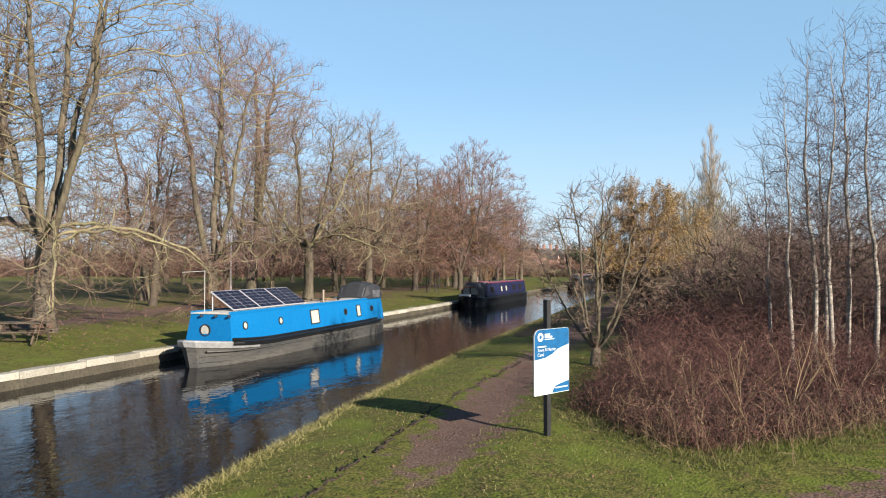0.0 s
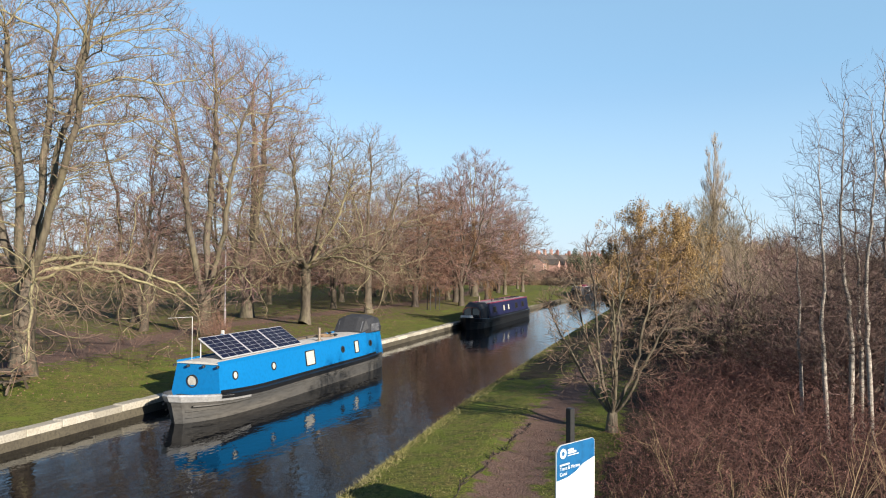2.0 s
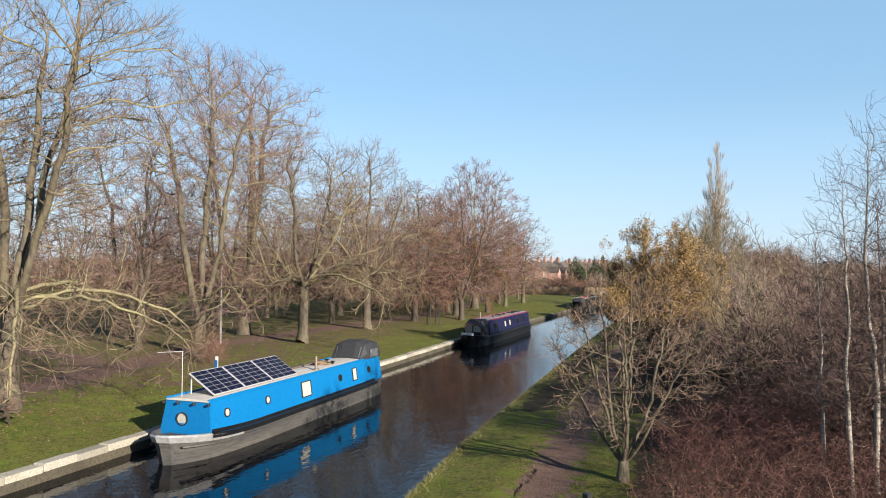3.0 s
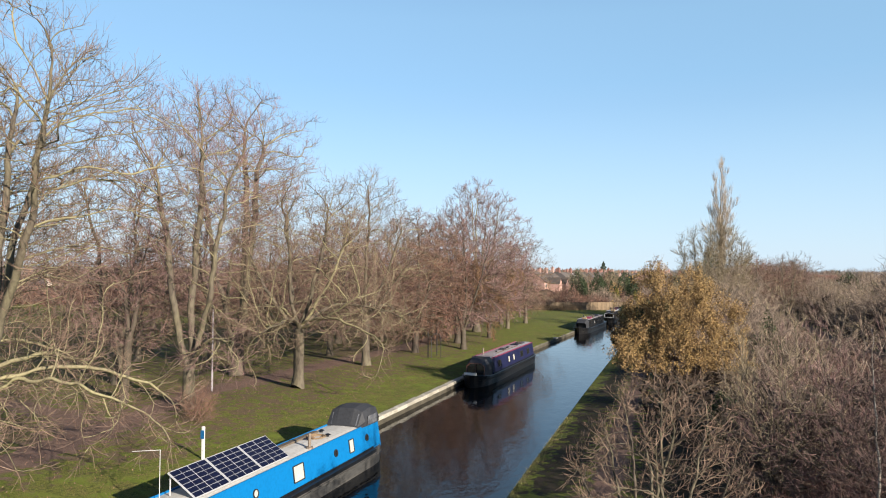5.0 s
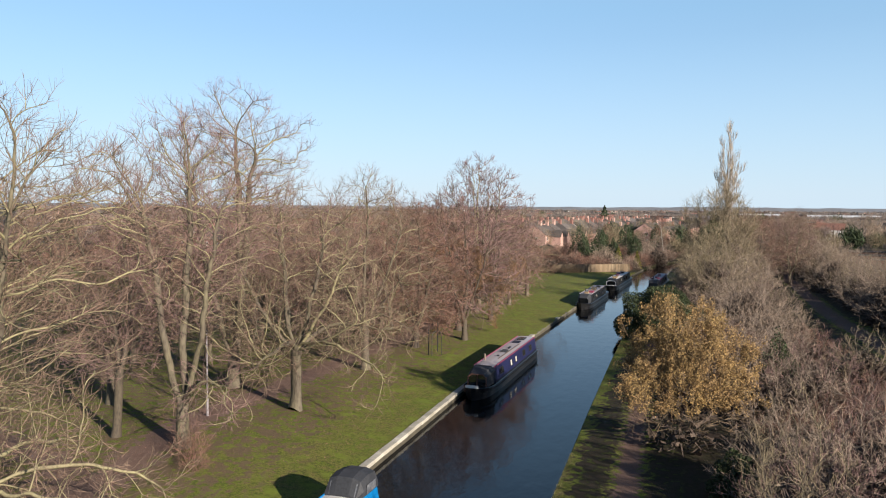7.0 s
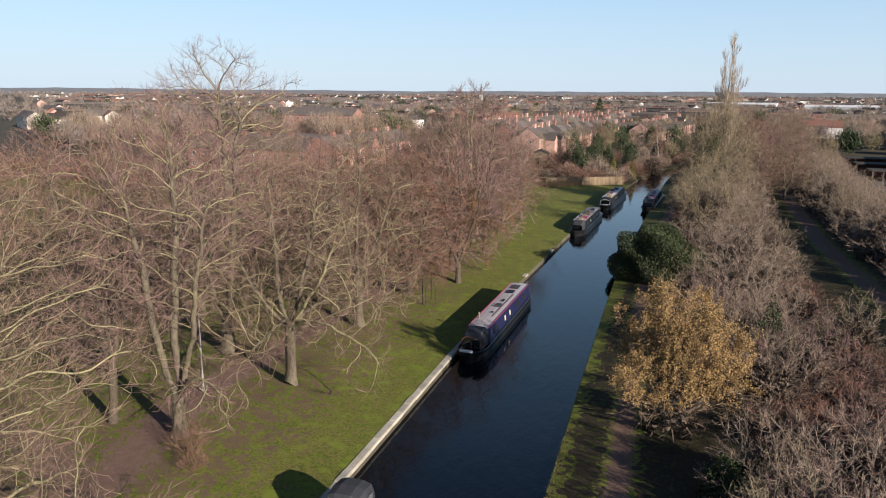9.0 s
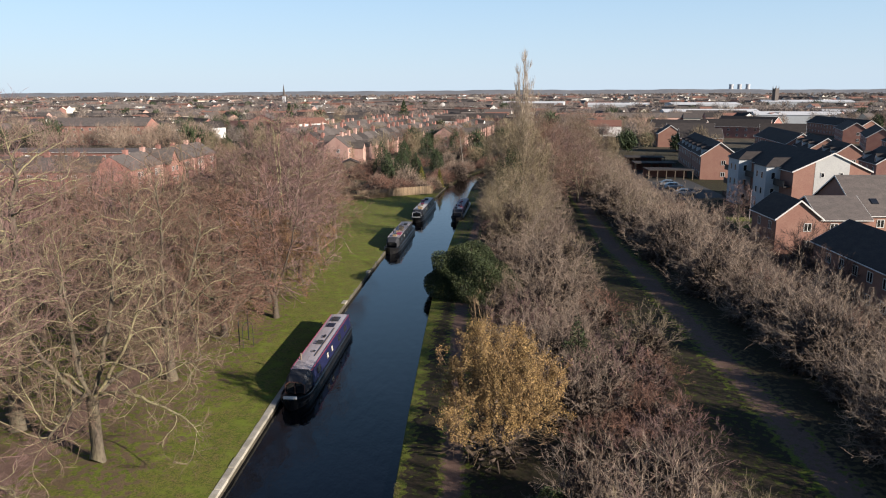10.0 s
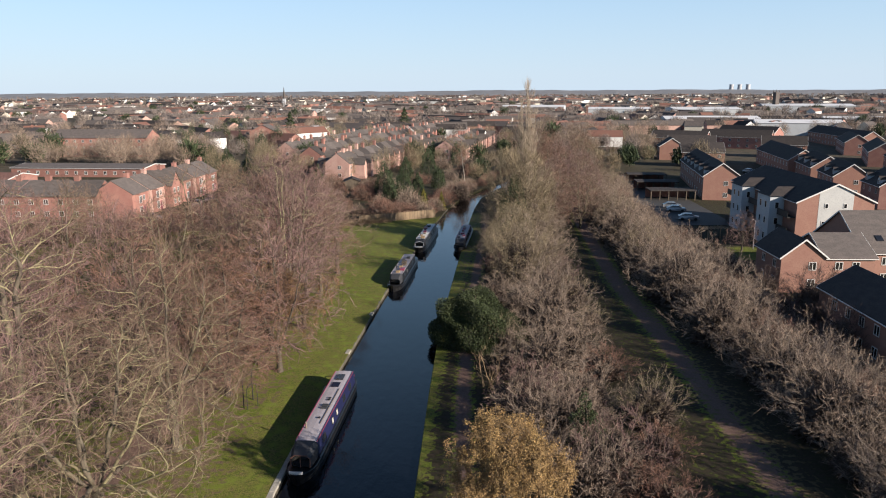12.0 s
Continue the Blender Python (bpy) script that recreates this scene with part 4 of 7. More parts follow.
plant("park_tree", grown_tree(15, 17.8, 8.6, 0.38, 0.32, 1.2, ((0.1, -0.05, 0.8), (-0.02, 0.05, 0.88), (-0.14, -0.02, 0.66)), 0.1, 1700, 0.36, twig="twig_purple", side=4, tip=0.0145), -27.2, 42.4, "tall bare tree with a thick twisted double trunk")
plant("park_tree", grown_tree(16, 12.0, 11.0, 0.34, 0.2, 0.72, ((-0.26, -0.05, 0.62), (-0.14, 0.1, 0.8), (-0.02, -0.08, 0.86), (0.1, 0.08, 0.82), (0.22, -0.04, 0.66), (0.34, -0.12, 0.42), (-0.36, 0.06, 0.44)), 0.27, 1500, 0.34, droop=0.0, side=4, tip=0.0145, boughs=((-15, 7.0, 4.2), (35, 6.5, 5.0), (160, 5.5, 4.6), (-80, 6.0, 4.0))), -21.2, 39.1, "broad bare tree with a straight pale trunk beside the earth path")
plant("park_tree", grown_tree(17, 13.4, 10.0, 0.27, 0.16, 0.7, ((-0.1, 0.03, 0.74), (0.02, -0.06, 0.9), (0.14, 0.06, 0.7), (0.22, -0.1, 0.46), (-0.2, 0.1, 0.46)), 0.25, 1400, 0.3, droop=0.02, side=4, tip=0.0145, boughs=((-10, 5.0, 3.6), (70, 4.5, 3.6), (-70, 5.0, 3.2))), -21.7, 49.3, "bare tree with drooping outer twigs beside the earth path")
plant("park_tree", grown_tree(18, 11.4, 10.2, 0.24, 0.08, 0.62, ((0.0, 0.05, 0.85), (0.16, -0.05, 0.66), (-0.16, 0.0, 0.64)), 0.15, 1400, 0.1, bark="bark_dark", limb="bark", twig="twig_red", droop=0.1, thin=0.007), -21.2, 57.6, "bare brown tree with low branches at the lawn's edge")
plant("weeping_willow", park_tree(19, 10.6, 3, 0.14, 0.28, 1.0, 4, (7, 8, 7, 5), 0.15, wide=0.5, low=0.04, up=-0.02, bark="bark_dark", twig="twig_orange", droop=0.3, angle=54, thin=0.008), -20.4, 66.5, "leafless weeping tree with hanging orange-brown twigs", "tree")
plant("park_tree", grown_tree(20, 16.1, 11.6, 0.38, 0.08, 0.95, ((-0.16, 0.05, 0.74), (-0.05, 0.08, 0.88), (0.06, -0.04, 0.9), (0.17, -0.06, 0.76), (0.04, 0.16, 0.74), (-0.04, -0.16, 0.7)), 0.14, 1700, 0.45, twig="twig_purple", thin=0.009, gap=1.15), -22.0, 78.8, "large round-crowned bare tree near the canal lawn")
park_a = plant("park_tree", grown_tree(21, 12.0, 9.6, 0.24, 0.07, 0.7, ((0.0, 0.05, 0.86), (0.15, -0.05, 0.66), (-0.15, 0.03, 0.66)), 0.18, 480, 0.16, twig="twig_red", limb="bark", thin=0.010, tw=1.35, per=2, side=3, gap=1.55, droop=0.04, tip=0.016), -30.0, 62.0, "bare brown winter tree in the park", group="park trees")
park_b = plant("park_tree", grown_tree(22, 13.0, 9.6, 0.26, 0.1, 0.85, ((-0.14, 0.0, 0.78), (0.12, 0.06, 0.84), (0.0, -0.12, 0.8)), 0.16, 480, 0.2, twig="twig", thin=0.010, tw=1.35, per=2, side=3, gap=1.55, droop=0.02, tip=0.016), -33.0, 48.0, "bare winter tree with a forked trunk in the park", group="park trees")
park_c = plant("park_tree", grown_tree(23, 11.4, 9.0, 0.22, 0.08, 0.8, ((-0.16, 0.05, 0.72), (0.14, 0.1, 0.8), (0.02, -0.16, 0.74), (-0.02, 0.02, 0.88)), 0.14, 480, 0.2, bark="bark_dark", limb="bark", twig="twig_purple", thin=0.010, tw=1.35, per=2, side=3, gap=1.55, droop=0.02, tip=0.016), -36.0, 72.0, "bare dark-trunked winter tree in the park", group="park trees")
rng = random.Random(5)
spots = [(-23, 70), (-25, 86), (-22.5, 90), (-29, 82), (-23.5, 97), (-33, 93), (-27, 104), (-35, 105), (-41, 63), (-35, 56), (-45, 80), (-48, 98), (-41, 112), (-56, 70), (-60, 90), (-53, 55), (-48, 40), (-66, 60), (-70, 108), (-62, 112), (-80, 80), (-85, 100), (-92, 62), (-75, 45), (-43, 30), (-58, 28), (-30, 113),
         (-28, 66), (-31, 73), (-27, 54), (-38, 46), (-32, 36), (-40, 88), (-50, 66), (-38, 97), (-52, 84), (-36, 80), (-55, 104), (-76, 94), (-66, 76), (-23, 106), (-19.8, 73), (-20.2, 84), (-20.4, 93), (-19.6, 62.5), (-36, 64), (-26, 74)]
for i, (x, y) in enumerate(spots):
    s = rng.uniform(0.75, 1.05) * (0.8 if y > 98 else 1.0)
    again((park_a, park_b, park_c)[i % 3], x + rng.uniform(-1, 1), y + rng.uniform(-1, 1), rng.uniform(0, 360), s)

# ---- canal edge: coping stones on a dark wall ----
coping = thing("canal_coping", "pale worn coping stones along the canal's edge", "coping", kind="structure")
wall_s = Shape()
wys = [-12] + list(np.arange(0, 176, 5.0))
wall_s.sheet([[(left_edge(y) + 0.0, y, 0.28), (left_edge(y) + 0.05, y, 0.26), (left_edge(y) + 0.1, y, -0.9)] for y in wys])
part("bank_wall", wall_s, "bankwall", coping, "dark wet wall under the coping")
stone_meshes = []
for k in range(4):
    r = random.Random(k)
    stone_meshes.append(Shape().box(-0.36, 0.07, -0.6 + 0.012, 0.6 - 0.012, -0.2, 0.0 + r.uniform(-0.015, 0.015), 0.025).mesh("coping_stone"))
    stone_meshes[-1].materials.append(M["stone"])
for k in range(4):
    r = random.Random(10 + k)
    stone_meshes.append(Shape().box(-0.2, 0.06, -0.6 + 0.012, 0.6 - 0.012, -0.2, -0.05 + r.uniform(-0.02, 0.02), 0.03).mesh("coping_stone"))
    stone_meshes[-1].materials.append(M["stone_dark"])
y, i = 2.0, 0
while y < 156:
    dx = left_edge(y + 0.6) - left_edge(y - 0.6)
    part("coping_stone", stone_meshes[i % 4 + (4 if y > 72 and i % 11 else 0)], "", coping, m=pose(left_edge(y) + rng.uniform(-0.012, 0.012), y, 0.47 + rng.uniform(-0.012, 0.012), rng.uniform(-0.6, 0.6), rng.uniform(-1, 1), -math.degrees(math.atan2(dx, 1.2)) + rng.uniform(-0.5, 0.5)))
    y += 1.2
    i += 1

# ---- narrowboats ----


def rounded_window(w, h, r, n=4):
    """Corner-rounded outline in the plane y (along), z."""
    pts = []
    for cx, cz, a0 in ((w / 2 - r, h / 2 - r, 0), (-w / 2 + r, h / 2 - r, 90), (-w / 2 + r, -h / 2 + r, 180), (w / 2 - r, -h / 2 + r, 270)):
        for k in range(n + 1):
            a = radians(a0 + 90 * k / n)
            pts.append((cx + r * math.cos(a), cz + r * math.sin(a)))
    return pts


def boat_window(boat, w, h, r, m, frame_mat, pane_mat, label=""):
    outer, inner = rounded_window(w, h, r), rounded_window(w - 0.06, h - 0.06, max(r - 0.03, 0.01))
    fr = Shape()
    fr.sheet([[(0.0, a, b) for a, b in outer], [(0.03, a, b) for a, b in outer], [(0.03, a, b) for a, b in inner], [(0.008, a, b) for a, b in inner]], True)
    win = part("window", fr, frame_mat, boat, label, m=m)
    pn = Shape().add([(0.01, a, b) for a, b in inner], [tuple(range(len(inner)))])
    part("pane", pn, pane_mat, win)


M["bow_grey"] = mat("bow_rim_grey", (0.55, 0.55, 0.56), (0.66, 0.66, 0.66), (0.36, 0.35, 0.34), rough=0.38, metal=0.5, scale=2, fine=12, bump=0.05, spec=0.5, tone=0.62)


def narrowboat(label, m, length, hull, side, roof, trim, cabin_from, cabin_to, top=1.52, windows=(), front_port=False, bow_mat=None, group="moored narrowboats"):
    boat = thing("narrowboat", label, "boat", group, Matrix.Diagonal((PLAN, PLAN, 1, 1)) @ m @ Matrix.Diagonal((1, 1, PLAN, 1)))
    L = length

    def half(y):
        if y < 1.7:
            return 0.87 * math.sin(min(1, max(y, 0) / 1.7) * math.pi / 2) ** 0.55
        if y > L - 1.3:
            return 0.87 * math.sqrt(max(0.0, 1 - ((y - L + 1.3) / 1.45) ** 2))
        return 0.87

    def sheer(y):
        return 0.58 + 0.22 * max(0, 1 - y / 3.2) ** 1.6 + 0.06 * max(0, (y - L + 2.5) / 2.5)
    ys = [0.0, 0.12, 0.35, 0.7, 1.1, 1.6, 2.1, 2.6, 3.2, L * 0.4, L * 0.6, L - 2.4, L - 1.3, L - 0.8, L - 0.4, L - 0.12, L]
    rows = []
    for y in ys:
        w, z = half(y), sheer(y)
        low = w * (0.72 + 0.25 * min(1, max(0, y - 0.2) / 3.0))
        yy = y + 0.24 * max(0, 1 - y / 1.6)
        rows.append([(-low * 0.9, yy, -0.45), (-low, yy, 0.0), (-(low + w) / 2, (y + yy) / 2, z * 0.55), (-w, y, z - 0.05), (-w - 0.03, y, z - 0.02), (-w, y, z), (-w + 0.05 if w > 0.1 else 0, y + 0.02, z - (0.14 if y < 2.4 else 0.0)),
                     (w - 0.05 if w > 0.1 else 0, y + 0.02, z - (0.14 if y < 2.4 else 0.0)), (w, y, z), (w + 0.03, y, z - 0.02), (w, y, z - 0.05), ((low + w) / 2, (y + yy) / 2, z * 0.55), (low, yy, 0.0), (low * 0.9, yy, -0.45)])
    part("hull", Shape().sheet(rows), hull, boat, smooth=False)
    if bow_mat:
        fl = Shape()
        fr_rows = [[(s * (half(y) + 0.012), y - 0.01, sheer(y) - 0.005), (s * (half(y) + 0.035), y - 0.03, sheer(y) - 0.05), (s * ((half(y) * 0.985) + 0.014), y + 0.02, sheer(y) - 0.2)] for s, y in [(-1, yv) for yv in (2.4, 1.6, 1.1, 0.7, 0.35, 0.12, 0.0)] + [(1, yv) for yv in (0.12, 0.35, 0.7, 1.1, 1.6, 2.4)]]
        fl.sheet(fr_rows)
        part("bow_panel", fl, bow_mat, boat, "pale flared panel round the bow")
    for s in (-1, 1):
        st = Shape()
        st.tube([(s * (half(y) + 0.01), y, 0.36 + 0.55 * (sheer(y) - 0.58)) for y in (0.35, 0.7, 1.1, 1.6, 2.1, 2.6, 3.2, L * 0.5, L - 1.4, L - 0.6)], 0.028, 5)
        part("rubbing_strake", st, hull, boat)
    # cabin with sides leaning in
    a, b = cabin_from, cabin_to
    zb, zt, wb, wt = 0.56, top - 0.06, 0.80, 0.67
    cab = Shape().add([(-wb, a, zb), (wb, a, zb), (wt, a + 0.1, zt), (-wt, a + 0.1, zt), (-wb, b, zb), (wb, b, zb), (wt, b - 0.05, zt), (-wt, b - 0.05, zt)],
                      [(0, 1, 2, 3), (1, 5, 6, 2), (5, 4, 7, 6), (4, 0, 3, 7)])
    part("cabin", cab, side, boat)
    rf = Shape()
    sec = [(-wt + 0.01, zt - 0.012), (-wt + 0.01, zt + 0.012), (-wt * 0.6, zt + 0.04), (0, zt + 0.055), (wt * 0.6, zt + 0.04), (wt - 0.01, zt + 0.012), (wt - 0.01, zt - 0.012)]
    rf.sheet([[(x, yv, z) for x, z in sec] for yv in (a + 0.07, b + 0.0)])
    rf.add([(x, a + 0.07, z) for x, z in sec], [tuple(range(6, -1, -1))])
    rf.add([(x, b, z) for x, z in sec], [tuple(range(7))])
    part("roof", rf, roof, boat)
    for s in (-1, 1):
        part("handrail", Shape().box(s * (wt - 0.005) - 0.022, s * (wt - 0.005) + 0.022, a + 0.08, b - 0.05, zt - 0.012, zt + 0.062, 0.008), trim, boat)
        gs = Shape()
        gys = [y for y in ys if cabin_from <= y + 0.1 and y <= L - 1.3]
        gs.sheet([[(s * (half(y) + 0.036), y, sheer(y) - 0.13), (s * (half(y) + 0.04), y, sheer(y) - 0.01), (s * (half(y) - 0.02), y, sheer(y) + 0.012), (s * 0.812, y, sheer(y) + 0.018), (s * 0.806, y, sheer(y) + 0.09)] for y in gys])
        part("gunwale_band", gs, "boat_black", boat)
    for zz in (0.2, 0.42):
        for s in (-1, 1):
            part("plank_line", Shape().tube([(s * (half(y) * (0.8 + 0.2 * zz) + 0.012), y + 0.12 * (1 - zz), zz * sheer(y)) for y in (0.2, 0.5, 0.9, 1.4, 2.0, 2.6)], 0.007, 4), "boat_hull", boat)
    lean = math.degrees(math.atan2(wb - wt, zt - zb))
    for yv, zc, w, h, r, fm, pm in windows:
        xw = wb + (wt - wb) * (zc - zb) / (zt - zb)
        boat_window(boat, w, h, r, pose(xw + 0.004, yv, zc, 0, -lean, 0), fm, pm)
    if front_port:
        boat_window(boat, 0.36, 0.36, 0.179, pose(-0.12, a + 0.045, zb + 0.42, -6, 0, -90), "steel_dark", "curtain", "round brass-rimmed front porthole")
    return boat, (a, b, zt, wt)


def solar_panel(boat, y, zt, wt):
    w, h = 1.4, 0.98
    panel = part("solar_panel", Shape().box(-h / 2, h / 2, -w / 2, w / 2, -0.035, 0.0), "alu", boat, "tilted dark blue solar panel with silver grid", m=pose(0.05, y, zt + 0.36, 0, 33, 0))
    nx, ny = 6, 4
    for i in range(nx):
        for j in range(ny):
            cw, ch = (h - 0.03) / nx, (w - 0.03) / ny
            x0, y0 = -h / 2 + 0.015 + i * cw, -w / 2 + 0.015 + j * ch
            gap = 0.008
            cell = Shape().add([(x0 + 0.005, y0 + gap, 0.003), (x0 + cw - 0.005, y0 + gap, 0.003), (x0 + cw - 0.005, y0 + ch - (0.003 if j != 1 else 0.012), 0.003), (x0 + 0.005, y0 + ch - (0.003 if j != 1 else 0.012), 0.003)], [(0, 1, 2, 3)])
            part("solar_cell", cell, "cell", panel)
    for dy in (-0.62, 0.62):
        part("panel_leg", Shape().tube([(-0.35, y + dy, zt + 0.05), (-0.35, y + dy, zt + 0.57)], 0.018, 5), "alu", boat)


port = lambda y, pm="curtain": (y, 1.08, 0.25, 0.25, 0.124, "steel_dark", pm)
blue, (ca, cb, zt, wt) = narrowboat("blue narrowboat with grey hull and rooftop solar panels, moored", pose(-13.05, 17.0, 0, 0, 0, -0.8), 12.6, "boat_hull", "boat_blue", "roof_white", "boat_blue", 1.05, 12.0,
    windows=[port(1.82), port(3.8), (6.05, 1.06, 0.62, 0.5, 0.04, "steel_dark", "curtain"), port(8.45, "glass_dark"), (9.6, 1.06, 0.36, 0.46, 0.04, "steel_dark", "curtain"), port(10.85, "glass_dark")], front_port=True, bow_mat="bow_grey")
for yv in (2.35, 3.8, 5.25):
    solar_panel(blue, yv, zt, wt)
part("chimney_flue", Shape().tube([(0.45, 7.2, zt + 0.03), (0.45, 7.2, zt + 0.08), (0.45, 7.2, zt + 0.09), (0.45, 7.2, zt + 0.5)], [0.12, 0.12, 0.05, 0.05], 10), "brass", blue, "stove flue with a flanged base")
for x, yv in ((-0.1, 8.1), (0.25, 8.8), (-0.25, 9.3)):
    part("mushroom_vent", Shape().tube([(x, yv, zt + 0.04), (x, yv, zt + 0.1), (x, yv, zt + 0.11), (x, yv, zt + 0.15)], [0.05, 0.05, 0.11, 0.04], 10), "boat_black", blue)
part("plank", Shape().box(-0.5, -0.3, 6.3, 9.2, zt + 0.06, zt + 0.11, 0.01), "timber", blue, "wooden plank lying on the roof")
part("coiled_rope", Shape().tube([(0.0 + 0.2 * math.cos(a * 0.7) * (0.6 + 0.05 * a), 8.5 + 0.3 * math.sin(a * 0.7), zt + 0.06 + 0.002 * a) for a in range(26)], 0.02, 5), "drystem", blue, "coiled pale rope on the roof")
hood = Shape()
arch = lambda w, h: [(-w, 0.62), (-w, 0.62 + h * 0.7), (-w * 0.82, 0.62 + h * 0.93), (-w * 0.4, 0.62 + h), (w * 0.4, 0.62 + h), (w * 0.82, 0.62 + h * 0.93), (w, 0.62 + h * 0.7), (w, 0.62)]
hrows = [[(x, yy, max(z, zt + 0.02) if yy < 11.95 else z) for x, z in arch(w, h)] for yy, w, h in ((10.45, 0.68, 0.96), (10.75, 0.72, 1.48), (11.3, 0.74, 1.55), (11.9, 0.74, 1.47))]
hood.sheet(hrows)
hood.add(hrows[-1], [tuple(range(7, -1, -1))])
hood.add(hrows[0], [tuple(range(8))])
ho = part("pram_hood", hood, "canvas", blue, "dark canvas hood over the stern")
part("hood_window", Shape().add([(-0.5, 10.46, zt + 0.09), (0.5, 10.46, zt + 0.09), (0.52, 10.69, zt + 0.47), (-0.52, 10.69, zt + 0.47)], [(0, 1, 2, 3)]), "vinyl", ho, "clear vinyl front window")
part("hood_window", Shape().add([(0.752, 10.9, zt + 0.06), (0.752, 11.7, zt + 0.06), (0.735, 11.7, zt + 0.36), (0.735, 10.95, zt + 0.36)], [(0, 1, 2, 3)]), "vinyl", ho)
part("aerial", Shape().tube([(-0.35, 1.35, zt + 0.02), (-0.35, 1.35, zt + 1.25)], 0.007, 6).tube([(-0.35, 1.37, zt + 1.24), (-1.0, 1.15, zt + 1.2)], 0.006, 5), "white", blue, "thin white aerial mast with a side arm")
part("locker_lid", Shape().box(-0.45, 0.45, 0.45, 0.95, 0.5, 0.64, 0.02), "boat_hull", blue)
for x in (-0.7, -0.25, 0.25, 0.7):
    part("cabin_light", Shape().box(x - 0.03, x + 0.03, 1.02, 1.12, zt - 0.09, zt - 0.03, 0.01), "steel_dark", blue)

nwin = lambda y, pm="glass_dark", w=0.7: (y, 1.1, w, 0.42, 0.05, "steel_dark", pm)
navy, (ca, cb, zt2, wt2) = narrowboat("dark navy narrowboat with a grey roof and maroon trim, moored", pose(-13.55, 46.2, 0, 0, 0, -2.0), 15.2, "boat_black", "boat_navy", "roof_mauve", "boat_maroon", 2.6, 14.0, top=1.62,
    windows=[nwin(4.2), nwin(6.6, "curtain", 0.45), nwin(7.9, "curtain", 0.45), nwin(10.2), nwin(12.2)])
cr = Shape()
crows = [[(x, yy, z) for x, z in [(-w, 0.62), (-w, 0.62 + h * 0.75), (-w * 0.7, 0.62 + h), (w * 0.7, 0.62 + h), (w, 0.62 + h * 0.75), (w, 0.62)]] for yy, w, h in ((1.25, 0.6, 0.75), (2.0, 0.7, 1.0), (2.62, 0.73, 1.04))]
cr.sheet(crows)
part("cratch_cover", cr, "canvas", navy, "dark canvas cratch cover at the bow")
cb_ = part("cratch_frame", Shape().tube([(-0.58, 1.22, 0.64), (-0.58, 1.26, 1.18), (-0.36, 1.27, 1.36), (0.36, 1.27, 1.36), (0.58, 1.26, 1.18), (0.58, 1.22, 0.64)], 0.045, 5).tube([(0, 1.22, 0.64), (0, 1.25, 1.36)], 0.03, 5), "tile_red", navy, "reddish wooden cratch frame")
part("cratch_opening", Shape().add([(-0.56, 1.28, 0.66), (0.56, 1.28, 0.66), (0.56, 1.31, 1.17), (0.34, 1.32, 1.33), (-0.34, 1.32, 1.33), (-0.56, 1.31, 1.17)], [(0, 1, 2, 3, 4, 5)]), "glass_dark", cb_)
part("bow_name_panel", Shape().box(-0.4, 0.4, 0.16, 0.22, 0.76, 0.93, 0.01), "white", navy, "white panel at the bow")
part("chimney_flue", Shape().tube([(-0.45, 4.4, zt2 + 0.03), (-0.45, 4.4, zt2 + 0.45)], 0.06, 8), "brass", navy)
part("roof_box", Shape().box(-0.3, 0.25, 12.2, 13.2, zt2 + 0.05, zt2 + 0.12, 0.02), "glass_dark", navy, "dark roof hatch")
part("solar_panel", Shape().box(-0.34, 0.2, 10.9, 11.7, zt2 + 0.06, zt2 + 0.1, 0.01), "cell", navy, "flat dark solar panel on the roof")
part("pole", Shape().tube([(0.3, 5.0, zt2 + 0.08), (0.34, 10.6, zt2 + 0.08)], 0.022, 5), "timber", navy, "long boat pole lying on the roof")
for yv in (7.35, 7.75):
    part("roof_box", Shape().box(-0.2, 0.22, yv - 0.14, yv + 0.12, zt2 + 0.05, zt2 + 0.15, 0.02), "canvas", navy, "small dark bundle on the roof")
part("stern_rail", Shape().tube([(-0.6, 14.1, 0.9), (-0.55, 14.9, 0.95), (0, 15.1, 0.95), (0.55, 14.9, 0.95), (0.6, 14.1, 0.9)], 0.03, 5), "boat_maroon", navy, "maroon rail round the stern")
for yv in (5.8, 8.6, 8.9):
    part("mushroom_vent", Shape().tube([(0.05, yv, zt2 + 0.05), (0.05, yv, zt2 + 0.11), (0.05, yv, zt2 + 0.12), (0.05, yv, zt2 + 0.16)], [0.05, 0.05, 0.12, 0.04], 10), "boat_black", navy)
